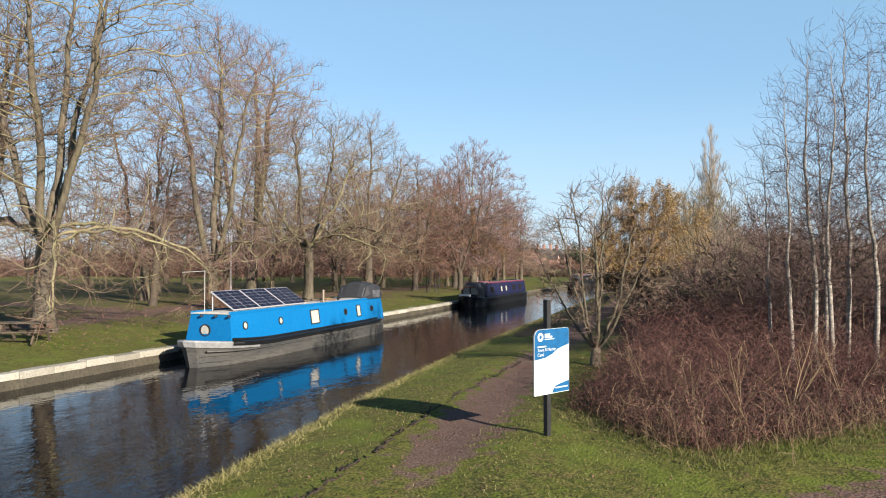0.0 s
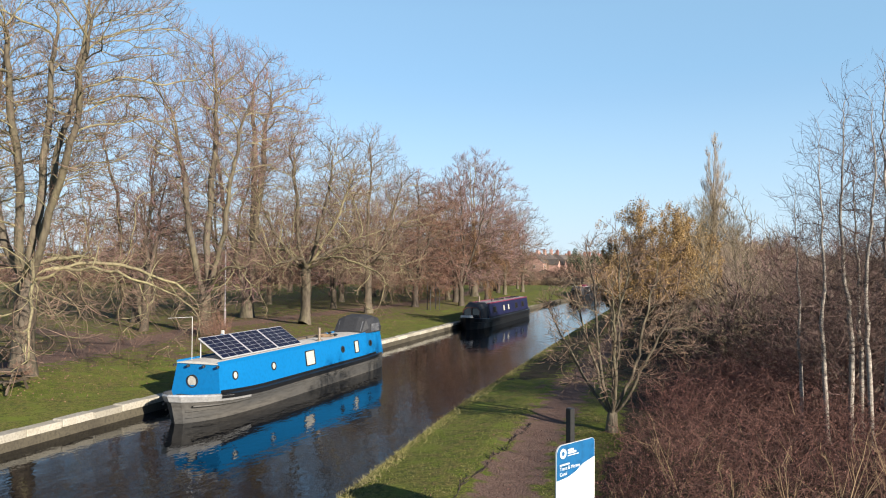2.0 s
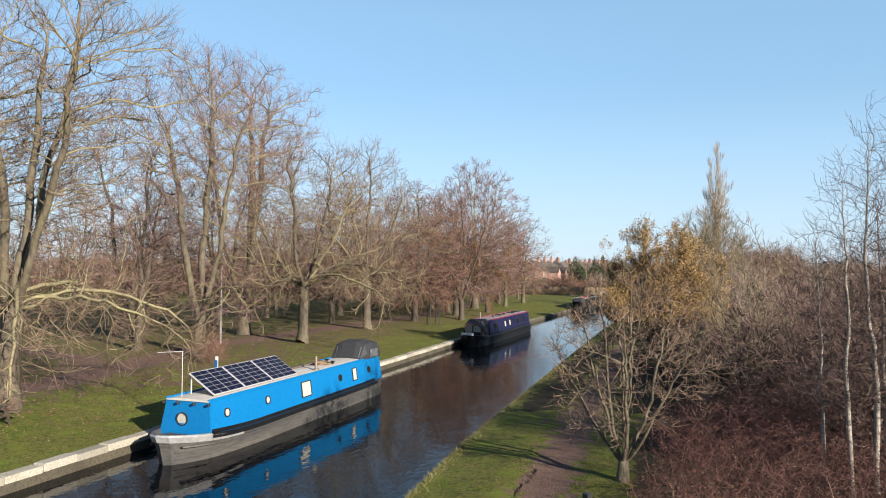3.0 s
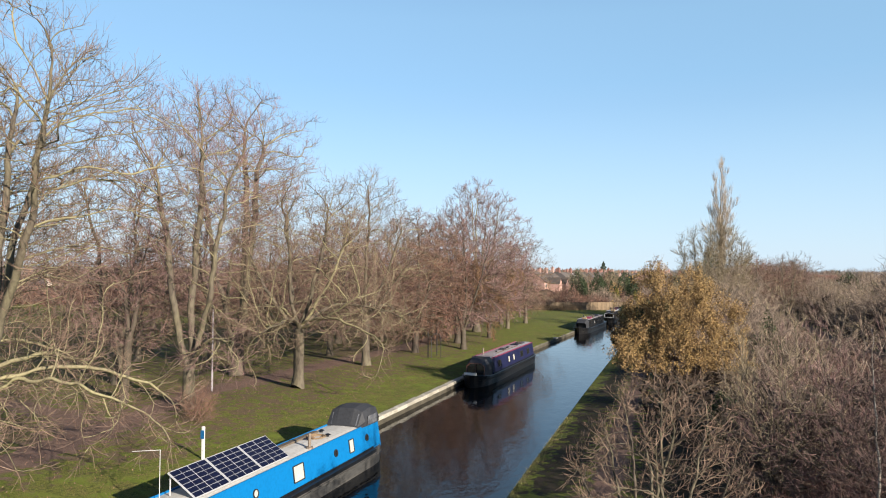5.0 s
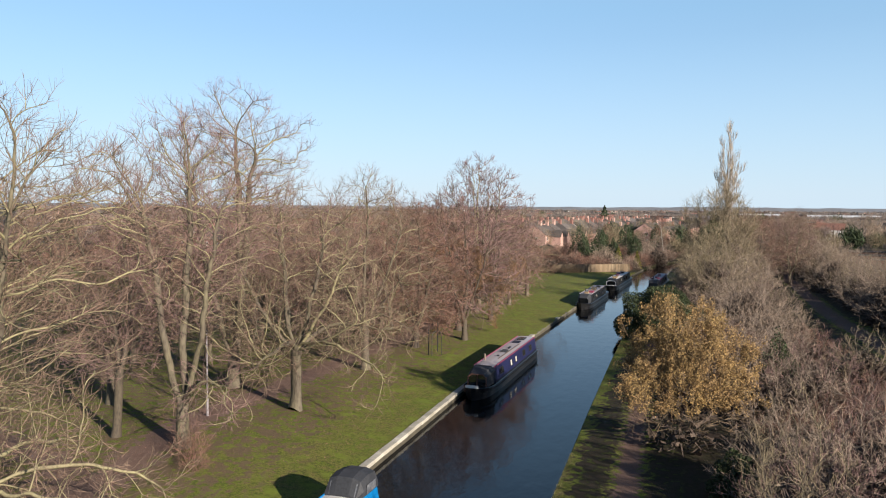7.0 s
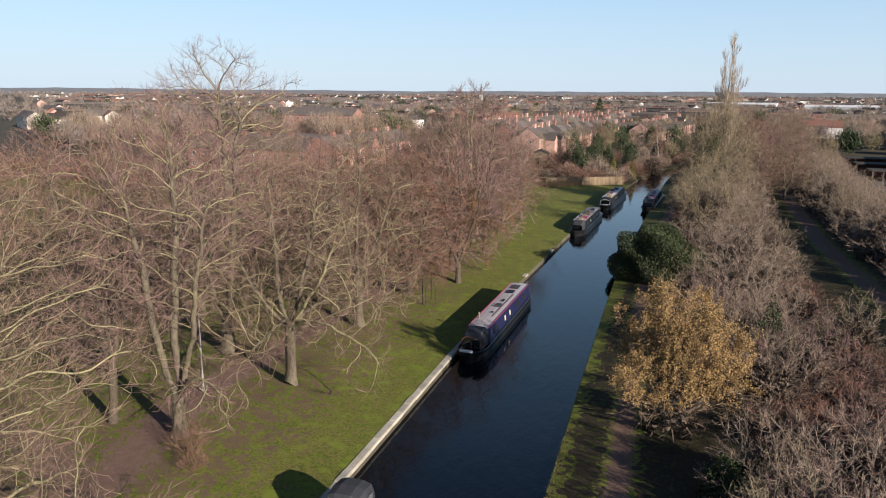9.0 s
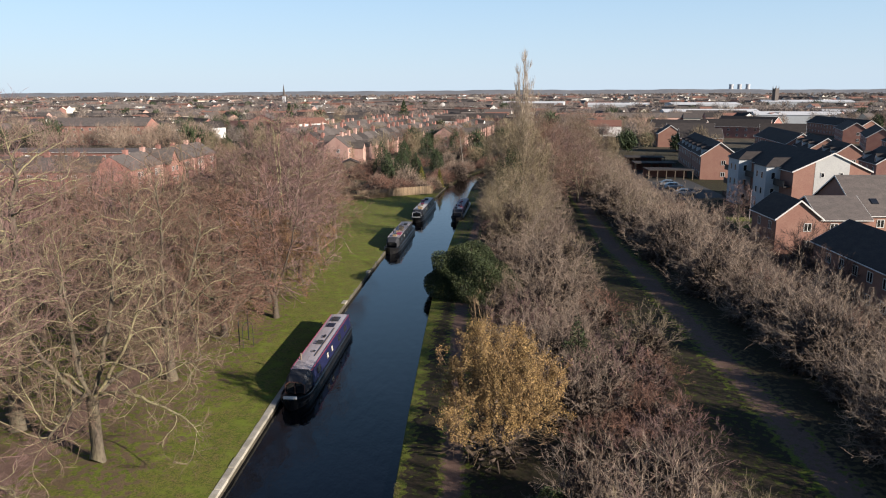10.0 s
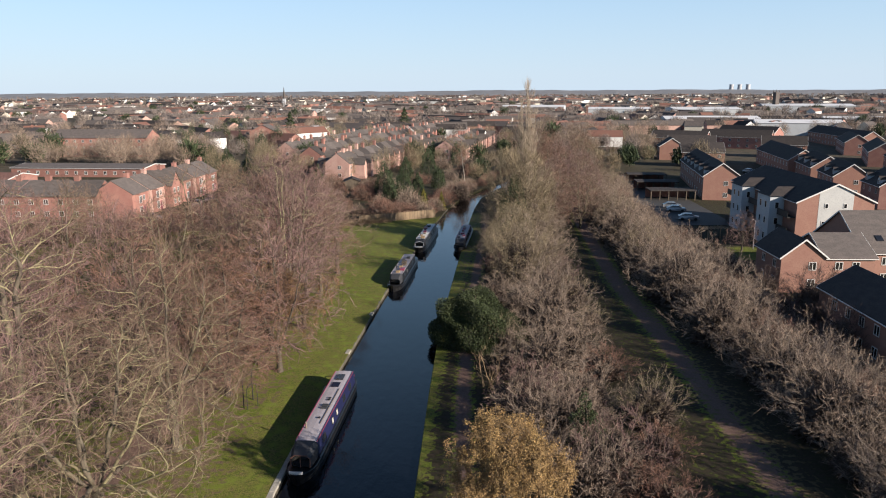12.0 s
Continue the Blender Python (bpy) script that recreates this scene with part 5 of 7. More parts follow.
for mm, ln, lab, side, rf in ((pose(-12.35, 87.8, 0, 0, 0, -3.6), 15.5, "dark narrowboat with cluttered grey roof, moored", "boat_black", "roof_grey"), (pose(-11.0, 108.2, 0, 0, 0, -4.6), 17.0, "black narrowboat with a pale roof, moored near the fence", "boat_black", "roof_white"), (pose(-5.3, 108.5, 0, 0, 0, -4.5), 16.0, "dark blue narrowboat moored under the towpath bushes", "boat_navy", "roof_grey")):
    bt, (ca, cb, z3, w3) = narrowboat(lab, mm, ln, "boat_black", side, rf, "boat_maroon" if side == "boat_navy" else "roof_grey", 2.4, ln - 2.6, top=1.6, windows=[nwin(4.0), nwin(6.0, "curtain", 0.45), nwin(8.2), nwin(10.5)])
    part("cratch_cover", Shape().sheet([[(x, yy, z) for x, z in [(-w, 0.62), (-w, 0.62 + h * 0.75), (-w * 0.7, 0.62 + h), (w * 0.7, 0.62 + h), (w, 0.62 + h * 0.75), (w, 0.62)]] for yy, w, h in ((1.25, 0.6, 0.6), (2.0, 0.7, 0.95), (2.42, 0.73, 1.0))]), "canvas", bt)
    if ln == 17.0:
        for x_, z_ in ((-0.62, 0.66), (0.62, 0.66)):
            part("bow_rail", Shape().tube([(x_, 1.2, z_), (x_, 1.25, 1.25), (0, 1.28, 1.42)], 0.035, 5), "white", bt, "white-painted bow frame")
        part("bow_panel", Shape().box(-0.55, 0.55, 0.7, 0.78, 0.62, 0.8, 0.01), "white", bt, "white board across the bow")
    r = random.Random(int(ln * 10))
    for k in range(7):
        yv, xx, s = 3.2 + k * (ln - 7) / 7, r.uniform(-0.4, 0.4), r.uniform(0.12, 0.3)
        part("roof_box", Shape().box(xx - s, xx + s, yv - s * 1.6, yv + s * 1.6, z3 + 0.04, z3 + 0.1 + s * 0.6, 0.02), r.choice(["timber", "canvas", "drystem", "boat_maroon"]), bt, "small load on the roof")
    part("chimney_flue", Shape().tube([(-0.4, 5, z3 + 0.03), (-0.4, 5, z3 + 0.45)], 0.06, 8), "steel_dark", bt)

# ---- towpath side: sign, thorn, brambles, birches, bushes ----


def bars(parent, rows, y=-0.013):
    """Small plain bars for writing too small to read: x0, x1, z, height."""
    for x0, x1, z, h in rows:
        part("text_bar", Shape().box(x0, x1, y - 0.001, y + 0.001, z - h / 2, z + h / 2), "sign_white", parent)


def lettering(parent, text, x, z, size, y=-0.016):
    cu = bpy.data.curves.new("lettering", "FONT")
    cu.body, cu.size, cu.extrude = text, size, 0.001
    tmp = bpy.data.objects.new("lettering", cu)
    scene.collection.objects.link(tmp)
    bpy.context.view_layer.update()
    me = bpy.data.meshes.new_from_object(tmp.evaluated_get(bpy.context.evaluated_depsgraph_get()))
    bpy.data.objects.remove(tmp)
    me.materials.clear()
    part("lettering", me, "sign_white", parent, m=pose(x, y, z, 90, 0, 0))


SX, SY = -1.84 * PLAN, 10.55 * PLAN
sign = thing("canal_sign", "blue and white canal information sign on a dark post", "sign", m=pose(SX, SY, gz(SX, SY), 0, 0, 60))
part("post", Shape().box(-0.05, 0.05, -0.05, 0.05, -0.15, 2.36, 0.008), "steel_dark", sign, "square dark post")
W, DROP = 0.93, 0.2
Z0, Z1 = 0.94, 2.06
board = Shape()
outline = [(-W / 2, Z0), (W / 2, Z0)] + [(W / 2 - 0.06 + 0.06 * math.cos(a), Z1 - 0.06 + 0.06 * math.sin(a)) for a in np.linspace(0, math.pi / 2, 5)] + [(-W / 2 + 0.14 + 0.14 * math.cos(a), Z1 - 0.14 + 0.14 * math.sin(a)) for a in np.linspace(math.pi / 2, math.pi, 6)]
board.add([(x, -0.012, z) for x, z in outline] + [(x, 0.012, z) for x, z in outline], [tuple(range(len(outline))), tuple(range(2 * len(outline) - 1, len(outline) - 1, -1))] + [(i, i + len(outline), (i + 1) % len(outline) + len(outline), (i + 1) % len(outline)) for i in range(len(outline))])
panel = part("sign_panel", board, "sign_white", sign, "white panel with a blue wave-edged top", m=pose(0.03, -0.075, -DROP, 0, 0, 0))
wave = [(-W / 2 + 0.005, 1.545), (-0.2, 1.565), (0.0, 1.62), (0.15, 1.70), (0.3, 1.735), (W / 2 - 0.005, 1.77)]
tops = [p for p in outline[2:]]
blue_s = Shape().add([(x, -0.0145, z) for x, z in wave] + [(x * 0.99, -0.0145, z - 0.003) for x, z in tops], [tuple(range(len(wave) + len(tops)))])
part("blue_field", blue_s, "sign_blue", panel)
part("blue_tab", Shape().add([(x, -0.0145, z) for x, z in ((0.0, 0.95), (W / 2 - 0.005, 0.95), (W / 2 - 0.005, 1.13), (0.25, 1.1), (0.1, 1.07), (0.03, 1.01))], [(0, 1, 2, 3, 4, 5)]), "sign_blue", panel)
ring = [(math.cos(a), math.sin(a)) for a in np.linspace(0, 2 * math.pi, 20, endpoint=False)]
part("emblem", Shape().sheet([[(-0.31 + r * c, -0.0165, 1.93 + r * s) for c, s in ring] for r in (0.075, 0.035)], True), "sign_white", panel, "plain white ring emblem")
bars(panel, [(-0.2, -0.06, 1.965, 0.03), (-0.2, 0.0, 1.925, 0.03), (-0.2, 0.06, 1.885, 0.012), (-0.39, -0.16, 1.765, 0.022), (0.08, 0.42, 1.03, 0.02)], -0.0165)
lettering(panel, "Trent & Mersey", -0.39, 1.685, 0.075)
lettering(panel, "Canal", -0.39, 1.605, 0.075)

thorn = plant("thorn_tree", grown_tree(37, 4.8, 3.7, 0.12, 0.1, 1.05, ((-0.3, 0.02, 0.6), (-0.2, 0.1, 0.75), (-0.1, -0.06, 0.88), (0.0, 0.06, 0.92), (0.1, -0.04, 0.86), (0.2, 0.05, 0.75), (0.28, -0.06, 0.6), (0.02, -0.2, 0.7), (0.0, 0.22, 0.66)), 0.09, 620, 0.4, twig="twig", limb="bark", thin=0.0035, tw=0.42, per=2, side=3, gap=0.52, tip=0.008, lean=(0.05, 0.0)), -2.0, 18.3, "small many-stemmed bare thorn tree beside the towpath")


def canopy_points(rng, c, n):
    """Places along the outer twigs of a bush."""
    P = c[0]
    i = rng.integers(0, len(P), n)
    f = rng.random((n, 1))
    return P[i, 0] * (1 - f) + P[i, -1] * f + rng.normal(0, 0.05, (n, 3))


# ochre-leaved bush
r0 = np.random.default_rng(2)
och = grown_bush(41, 6.9, 6.0, 400, 14, "drystem", "bark", thin=0.006, tw=0.9, side=2, gap=1.15, core=500, belly=0.72, up=0.25)
tips = np.array([v.co for v in och[1].vertices])
tips = tips[(tips[:, 2] > 2.7) & (np.hypot(tips[:, 0], tips[:, 1]) > 0.8)]
pick = tips[r0.integers(0, len(tips), 11000)]
pick = pick[np.sin(1.9 * pick[:, 0] + 1.0) * np.sin(2.1 * pick[:, 1]) * np.sin(1.7 * pick[:, 2]) < 0.7]
mass = (pick[:, None] + r0.normal(0, 0.075, (len(pick), 8, 3)) + np.array([0, 0, 1.0]) * r0.uniform(-0.12, 0.2, (len(pick), 8, 1))).reshape(-1, 3)
plant("ochre_bush", (*och, leaves_mesh("foliage", r0, mass, 0.082, "leaf_ochre", 0.5)), -1.7, 40.6, "large rounded bush with ochre-yellow winter leaves", "bush")
plant("bush", grown_bush(42, 6.1, 3.9, 480, 12, "twig_olive", "bark", thin=0.004, tw=0.6, gap=0.85, core=500, belly=0.6, up=0.45, heart_part=0.0), 1.1, 26.6, "olive-brown bare bush beside the thorn tree", "bush", turn=50)
LANE_B, TOW = "beside the grass lane", "towpath bushes"
grey_a = plant("bush", grown_bush(43, 5.0, 6.2), 0.6, 51.5, "dense grey-brown leafless bush " + LANE_B, "bush", TOW)
grey_b = plant("bush", grown_bush(44, 5.4, 7.2, 420, 11, core=3200), 4.2, 31.5, "dense grey-brown leafless bush " + LANE_B, "bush", TOW, turn=70)
red_b = plant("bush", grown_bush(45, 2.6, 4.8, 260, 12, twig="twig_red", limb="twig_red", core=1600, gap=0.85), 7.0, 43.5, "low reddish-brown leafless bush among the towpath bushes", "bush", TOW)
pale_b = plant("bush", grown_bush(46, 7.4, 8.6, 560, 12, core=4200, gap=1.12, tip=0.009), 3.6, 72, "tall pale grey-brown leafless bush", "bush", TOW)
plum_b = plant("bush", grown_bush(49, 4.8, 6.0, twig="twig_purple", limb="bark"), 5.0, 47.0, "purplish-brown leafless bush among the towpath bushes", "bush", TOW)
tan_b = plant("bush", grown_bush(50, 4.3, 4.8, 340, 10, twig="twig_olive"), 8.7, 54.3, "rounded yellowish-brown leafless bush standing by itself " + LANE_B, "bush", TOW)
plant("bush", grown_bush(56, 14.2, 10.4, 760, 24, "twig_olive", "bark", thin=0.0125, tw=1.2, side=5, gap=1.4, core=5000, belly=0.75, up=0.5), 3.6, 113.5, "tall upright thicket of pale stems round the poplar", "bush", TOW)
olive_b = plant("bush", grown_bush(59, 9.6, 8.4, 620, 16, "twig_olive", "stem_pale", thin=0.0075, tw=0.9, side=6, gap=1.25, core=4200, belly=0.7, up=0.35), 2.0, 90.0, "tall olive-grey leafless thicket with ivy in it", "bush", TOW)
garden_b = plant("bush", bush_mesh(57, 12, 3.8, 5.4, (3, 3), fill=1500, minr=0.022, twig_len=0.6, core=900), 8.5, 20, "grey-brown leafless garden shrub", "bush", TOW)
garden_r = plant("bush", bush_mesh(58, 12, 3.2, 5.0, (3, 3), twig="twig_red", fill=1500, minr=0.022, twig_len=0.6, core=900), 9.3, 26, "reddish-brown leafless garden shrub", "bush", TOW)
near_b = plant("bush", grown_bush(62, 4.6, 6.0, 480, 12, "twig_plum", "bark_dark", thin=0.004, tw=0.6, gap=0.85, core=700, heart_part=0.0), 6.6, 21.5, "airy purplish-brown leafless bush behind the brambles", "bush", TOW, size=0.8)
rb = random.Random(8)
for kind_, x, y, s in [(near_b, 3.2, 24.0, 1.0), (grey_b, 1.4, 48.2, 0.7), (plum_b, 1.6, 54.6, 0.8), (grey_a, 0.0, 62.5, 0.7), (red_b, 8.5, 50.0, 0.8), (plum_b, 0.4, 57, 0.8), (tan_b, -0.3, 68.5, 0.75), (grey_b, -0.8, 83, 0.6), (plum_b, -0.9, 96, 0.65), (grey_a, -0.4, 104, 0.8), (grey_b, 0.6, 110, 0.95), (grey_a, 1.2, 119, 0.95),
                       (near_b, 5.0, 25, 1.0), (near_b, 8.6, 26, 1.1), (plum_b, 2.4, 30.0, 0.85), (tan_b, 7.4, 32.5, 0.85), (grey_a, 2.2, 35.5, 0.8), (plum_b, 6.2, 37.5, 0.95), (red_b, 3.8, 40.5, 0.9), (grey_b, 3.2, 44.5, 0.85), (grey_b, 2.6, 52.0, 0.9), (red_b, 6.0, 45.0, 0.9), (grey_a, 4.6, 56.5, 0.9), (grey_b, 5.4, 66, 0.8), (pale_b, 2.5, 62.0, 0.85), (red_b, 7.4, 63, 1.0), (tan_b, 7.6, 74, 0.75), (grey_a, 1.2, 78.5, 0.9), (tan_b, 7.0, 82, 0.9), (pale_b, 4.6, 82, 0.8),
                       (plum_b, 6.8, 90, 0.8), (pale_b, 5.6, 95, 0.8), (olive_b, 1.6, 100, 0.85), (pale_b, 2.6, 101, 1.05), (grey_b, 6.8, 98, 0.9), (pale_b, 5.8, 108, 1.0), (grey_a, 8.2, 117, 1.1), (pale_b, 3.5, 125, 1.1), (pale_b, 8.4, 127, 1.05), (pale_b, 5.5, 136, 1.1), (pale_b, 10, 140, 1.1), (pale_b, 7.0, 149, 1.1), (pale_b, 12, 154, 1.1),
                       (near_b, 3.0, 21.0, 0.65), (near_b, 9.4, 22.0, 0.8)]:
    again(kind_, x + rb.uniform(-0.3, 0.3), y + rb.uniform(-0.4, 0.4), rb.uniform(0, 360), s * rb.uniform(0.92, 1.08))
for k in range(22):
    y = 122 + 3.4 * k
    again((park_a, park_b, park_c)[k % 3], float(np.interp(y, [120, 160, 200], [8, 13, 20])) + (k * 5) % 9 + rb.uniform(-1, 1), y, rb.uniform(0, 360), rb.uniform(0.62, 0.82))
# second row, beyond the grass lane
for k in range(45):
    y = 24 + k * 3.5
    x0 = float(np.interp(y, [26, 50, 75, 110, 140, 183], [19.0, 18.9, 18.9, 18.6, 20.2, 27]))
    kind_ = rb.choice([grey_a, grey_b, grey_a, tan_b, pale_b, grey_b])
    again(kind_, x0 + rb.uniform(-0.8, 1.6), y + rb.uniform(-1.3, 1.3), rb.uniform(0, 360), (0.8 if kind_ is pale_b else 1.15) * rb.uniform(0.75, 1.25))
    kind_ = rb.choice([grey_a, garden_b, garden_b, garden_r])
    again(kind_, x0 + 3.4 + rb.uniform(-0.7, 0.9), y + rb.uniform(-1.2, 1.2), rb.uniform(0, 360), rb.uniform(0.8, 1.15))
plant("white_stemmed_bush", bush_mesh(47, 9, 4.0, 2.6, (4, 3), "drystem", 50, 0.05, 0.012, 60)[:2], -2.1, 60.0, "small pale-stemmed leafless tree at the towpath", "bush")


plant("poplar", grown_tree(48, 22.4, 3.4, 0.3, 0.28, 0.85, ((0.0, 0.01, 0.95), (0.02, -0.01, 0.86), (-0.02, 0.0, 0.84)), 0.2, 520, 1.1, bark="twig_poplar", limb="twig_poplar", twig="twig_poplar", thin=0.008, tw=1.5, per=3, side=4, gap=1.2, tip=0.014, droop=-0.6), 4.4, 116.5, "tall narrow leafless poplar above the bushes", "tree")


def leafy_mass(seed, n, rx, ry, rz, size, material):
    """Leaves over an uneven rounded mass with gaps."""
    r = np.random.default_rng(seed)
    v = unit(r.normal(size=(n, 3)))
    v[:, 2] = np.abs(v[:, 2])
    lump = 0.82 + 0.13 * np.sin(4 * v[:, 0] + seed) * np.sin(5 * v[:, 1] + 1.7 * seed) + 0.07 * np.sin(9 * v[:, 2] + 7 * v[:, 0])
    rad = lump * r.uniform(0.55, 1.0, n) ** 0.35
    return leaves_mesh("foliage", r, v * rad[:, None] * np.array([rx, ry, rz]), size, material, 0.4)


def evergreen(name, seed, x, y, rx, ry, rz, label, material="leaf_ivy", n=9000, size=0.16, stem=0.12, lift=0.0):
    tr = Shape().tube([(0, 0, -0.1), (0.05, 0, rz * 0.4), (0, 0.05, rz * 0.8)], [stem, stem * 0.8, stem * 0.3], 7).mesh("trunk")
    tr.materials.append(M["bark_dark"])
    return plant(name, (tr, leafy_mass(seed, n, rx, ry, rz, size, material)), x, y, label, "bush", z=gz(x * PLAN, y * PLAN) + lift)


evergreen("holly_bush", 51, -3.1, 71.5, 6.0, 6.6, 6.0, "dark evergreen bush overhanging the water's edge", n=60000, size=0.15)
evergreen("ivy_bush", 52, 3.5, 49.6, 1.9, 1.9, 5.6, "ivy-covered dark green bush among bare bushes", n=3500)
evergreen("ivy_bush", 53, 0.3, 34.5, 1.6, 1.5, 2.6, "low dark green holly beside the towpath", n=3500)
evergreen("ivy_bush", 54, 2.6, 111.5, 4.0, 4.0, 14.0, "ivy climbing high in the bare bushes", n=12000, size=0.2)
evergreen("ivy_bush", 55, 1.2, 107, 1.6, 2.2, 7.5, "ivy-clad stems in the bare bushes", n=3000, size=0.2)

# birch clump
bstem = []
for i, (x, y, h) in enumerate([(2.5, 18.6, 6.9), (3.0, 19.0, 8.0), (3.3, 18.4, 7.4), (3.7, 19.2, 8.2), (2.1, 19.2, 5.6), (4.2, 18.7, 7.8), (4.8, 19.4, 8.2), (5.3, 19.0, 7.6), (3.4, 19.8, 6.8)]):
    if i < 4:
        bstem.append(plant("birch", grown_tree(160 + i, 9.0, 3.0, 0.062, 0.22, 0.5, ((0.0, 0.0, 0.97),), 0.25, 330, 0.4, twig="twig_birch", bark="birch_bark", limb="twig_birch", thin=0.0026, tw=0.6, per=1, side=3, gap=0.55, tip=0.0055, lean=((-0.05, 0.02), (0.02, -0.02), (0.05, 0.0), (-0.02, 0.03))[i]), x, y, "slender bare birch with a pale peeling trunk", group="birches", turn=i * 70, size=h / 8.8))
    else:
        again(bstem[i % 4], x, y, i * 83, h / 8.8)

# brambles: a mounded thicket of arching canes
def thicket():
    r = np.random.default_rng(70)
    n = 7600
    x = r.uniform(-1.9, 8.5, n)
    y = np.interp(x, FRONT_X, FRONT_Y) + 13 * r.random(n) ** 1.5
    keep = x > np.interp(y, [9, 12.5, 16, 24], [-2.0, -1.85, -1.5, -0.4])
    x, y = x[keep], y[keep]
    n = len(x)
    fr = np.interp(x, FRONT_X, FRONT_Y)
    hgt = (0.4 + 0.9 * np.clip((y - fr) / 2.2, 0, 1) + 0.75 * np.clip((y - fr - 4.5) / 4.5, 0, 1)) * (0.8 + 0.45 * smooth_noise(x, y, 1.5, 5)) * PLAN * np.clip(0.55 + 0.5 * (x + 1.6), 0.5, 1)
    base = np.stack([x * PLAN, y * PLAN, 0.4 + hgt * r.random(n) * 0.75], 1)
    hd = np.concatenate([r.normal(0, 1.0, (n, 2)), r.uniform(0.1, 1.0, (n, 1))], 1)
    canes = stems(r, base, hd, 0.35 + hgt * r.uniform(0.3, 0.8, n), np.full(n, 0.0028), 6, -0.14, 0.3, 0.5)
    side = shoots(r, *canes, 5, 0.1, 1.0, 60, 20, 0.4, 3, -0.03, 0.3, 0.8, 0.5, 0.2, 0.0023)
    fine_ = shoots(r, *side, 2, 0.1, 1.0, 55, 20, 0.6, 2, 0.0, 0.2, 0.8, 0.5, 0.2, 0.002)
    tagged(new("bramble_canes", tubes_mesh("bramble_canes", [(*canes, 1), (*side, 1), (*fine_, 1)], "bramble")), "tangled reddish-brown bramble thicket beside the towpath", "brambles", kind="stuff")
    pts = canopy_points(r, side, 80000)
    tagged(new("bramble_leaves", leaves_mesh("bramble_leaves", r, pts, 0.038, "bramble", 0.3)), "small withered russet bramble leaves on the thicket", "brambles", kind="stuff")
    # dry straw-coloured stems at the rim
    m = 650
    x = r.uniform(-1.5, 8, m)
    y = np.interp(x, FRONT_X, FRONT_Y) + r.normal(0.15, 0.45, m)
    dry = stems(r, np.stack([x * PLAN, y * PLAN, np.full(m, 0.4)], 1), np.concatenate([r.normal(0, 0.3, (m, 2)), np.ones((m, 1))], 1), r.uniform(0.3, 0.85, m), np.full(m, 0.0035), 4, -0.05, 0.12, 0.4)
    tagged(new("dry_stems", tubes_mesh("dry_stems", [(*dry, 3), (*shoots(r, *dry, 2, 0.3, 1, 40, 15, 0.4, 2, 0, 0.2, 0.8, 0.5, 0.2, 0.003), 1)], "drystem")), "dry straw-coloured weed stems along the brambles", "weeds", kind="stuff")


thicket()
sap = plant("sapling", bush_mesh(71, 4, 2.6, 1.4, (5, 3), "drystem", 60, 0.014, 0.003, 20)[:2], 0.9, 11.8, "thin bare sapling rising from the brambles", "sapling", "saplings")
for x, y, s in [(0.2, 12.2, 0.8), (1.6, 12.6, 1.1), (2.6, 13.6, 1.0), (-0.5, 13.6, 0.9), (4.0, 14.6, 1.1)]:
    again(sap, x, y, 97 * x, s)


def grass_tufts(name, label, seed, n, place, lo, hi, lean=0.35, material="grass_blade"):
    r = np.random.default_rng(seed)
    x, y = place(r, n)
    z = gz(x, y) - 0.01
    hd = np.concatenate([r.normal(0, lean, (n, 2)), np.ones((n, 1))], 1)
    blades = stems(r, np.stack([x, y, z], 1), hd, r.uniform(lo, hi, n), np.full(n, 0.0045), 3, -0.12, 0.12, 0.15)
    tagged(new(name, tubes_mesh(name, [(*blades, 1)], material)), label, "grass", kind="stuff")


def along_bank(r, n):
    y = 6 + 40 * r.random(n) ** 1.7
    x = np.interp(y, EDGE_Y, EDGE_R) + np.abs(r.normal(0, 0.22, n)) - 0.06
    return x, y


def verge(r, n):
    y = 6.5 + 18 * r.random(n) ** 1.5
    x = r.uniform(0, 1, n) * 7.5 - 7.3
    ok = (np.abs(x + 4.2) > 0.7) & (x > np.interp(y, EDGE_Y, EDGE_R) + 0.1)
    return x[ok], y[ok]


def rim(r, n):
    x = r.uniform(-1.9, 6.0, n)
    y = np.interp(x, FRONT_X, FRONT_Y) + r.normal(-0.25, 0.45, n)
    return x * PLAN, y * PLAN


def fit_count(f):
    def g(r, n):
        x, y = f(r, 2 * n)
        k = np.resize(np.arange(len(x)), n)
        return x[k], y[k] + r.normal(0, 0.05, n)
    return g


grass_tufts("bank_grass", "rough pale grass hanging over the canal bank", 81, 12000, along_bank, 0.05, 0.17, 0.9, "grass_straw")
grass_tufts("verge_grass", "short winter grass between bank and towpath", 82, 16000, fit_count(verge), 0.02, 0.06, 0.9)
grass_tufts("straw_grass", "dry straw-yellow blades among the short grass", 84, 22000, fit_count(verge), 0.02, 0.055, 1.1, "grass_straw")
grass_tufts("rim_grass", "tufts of green grass at the foot of the brambles", 83, 11000, rim, 0.04, 0.15, 0.7)


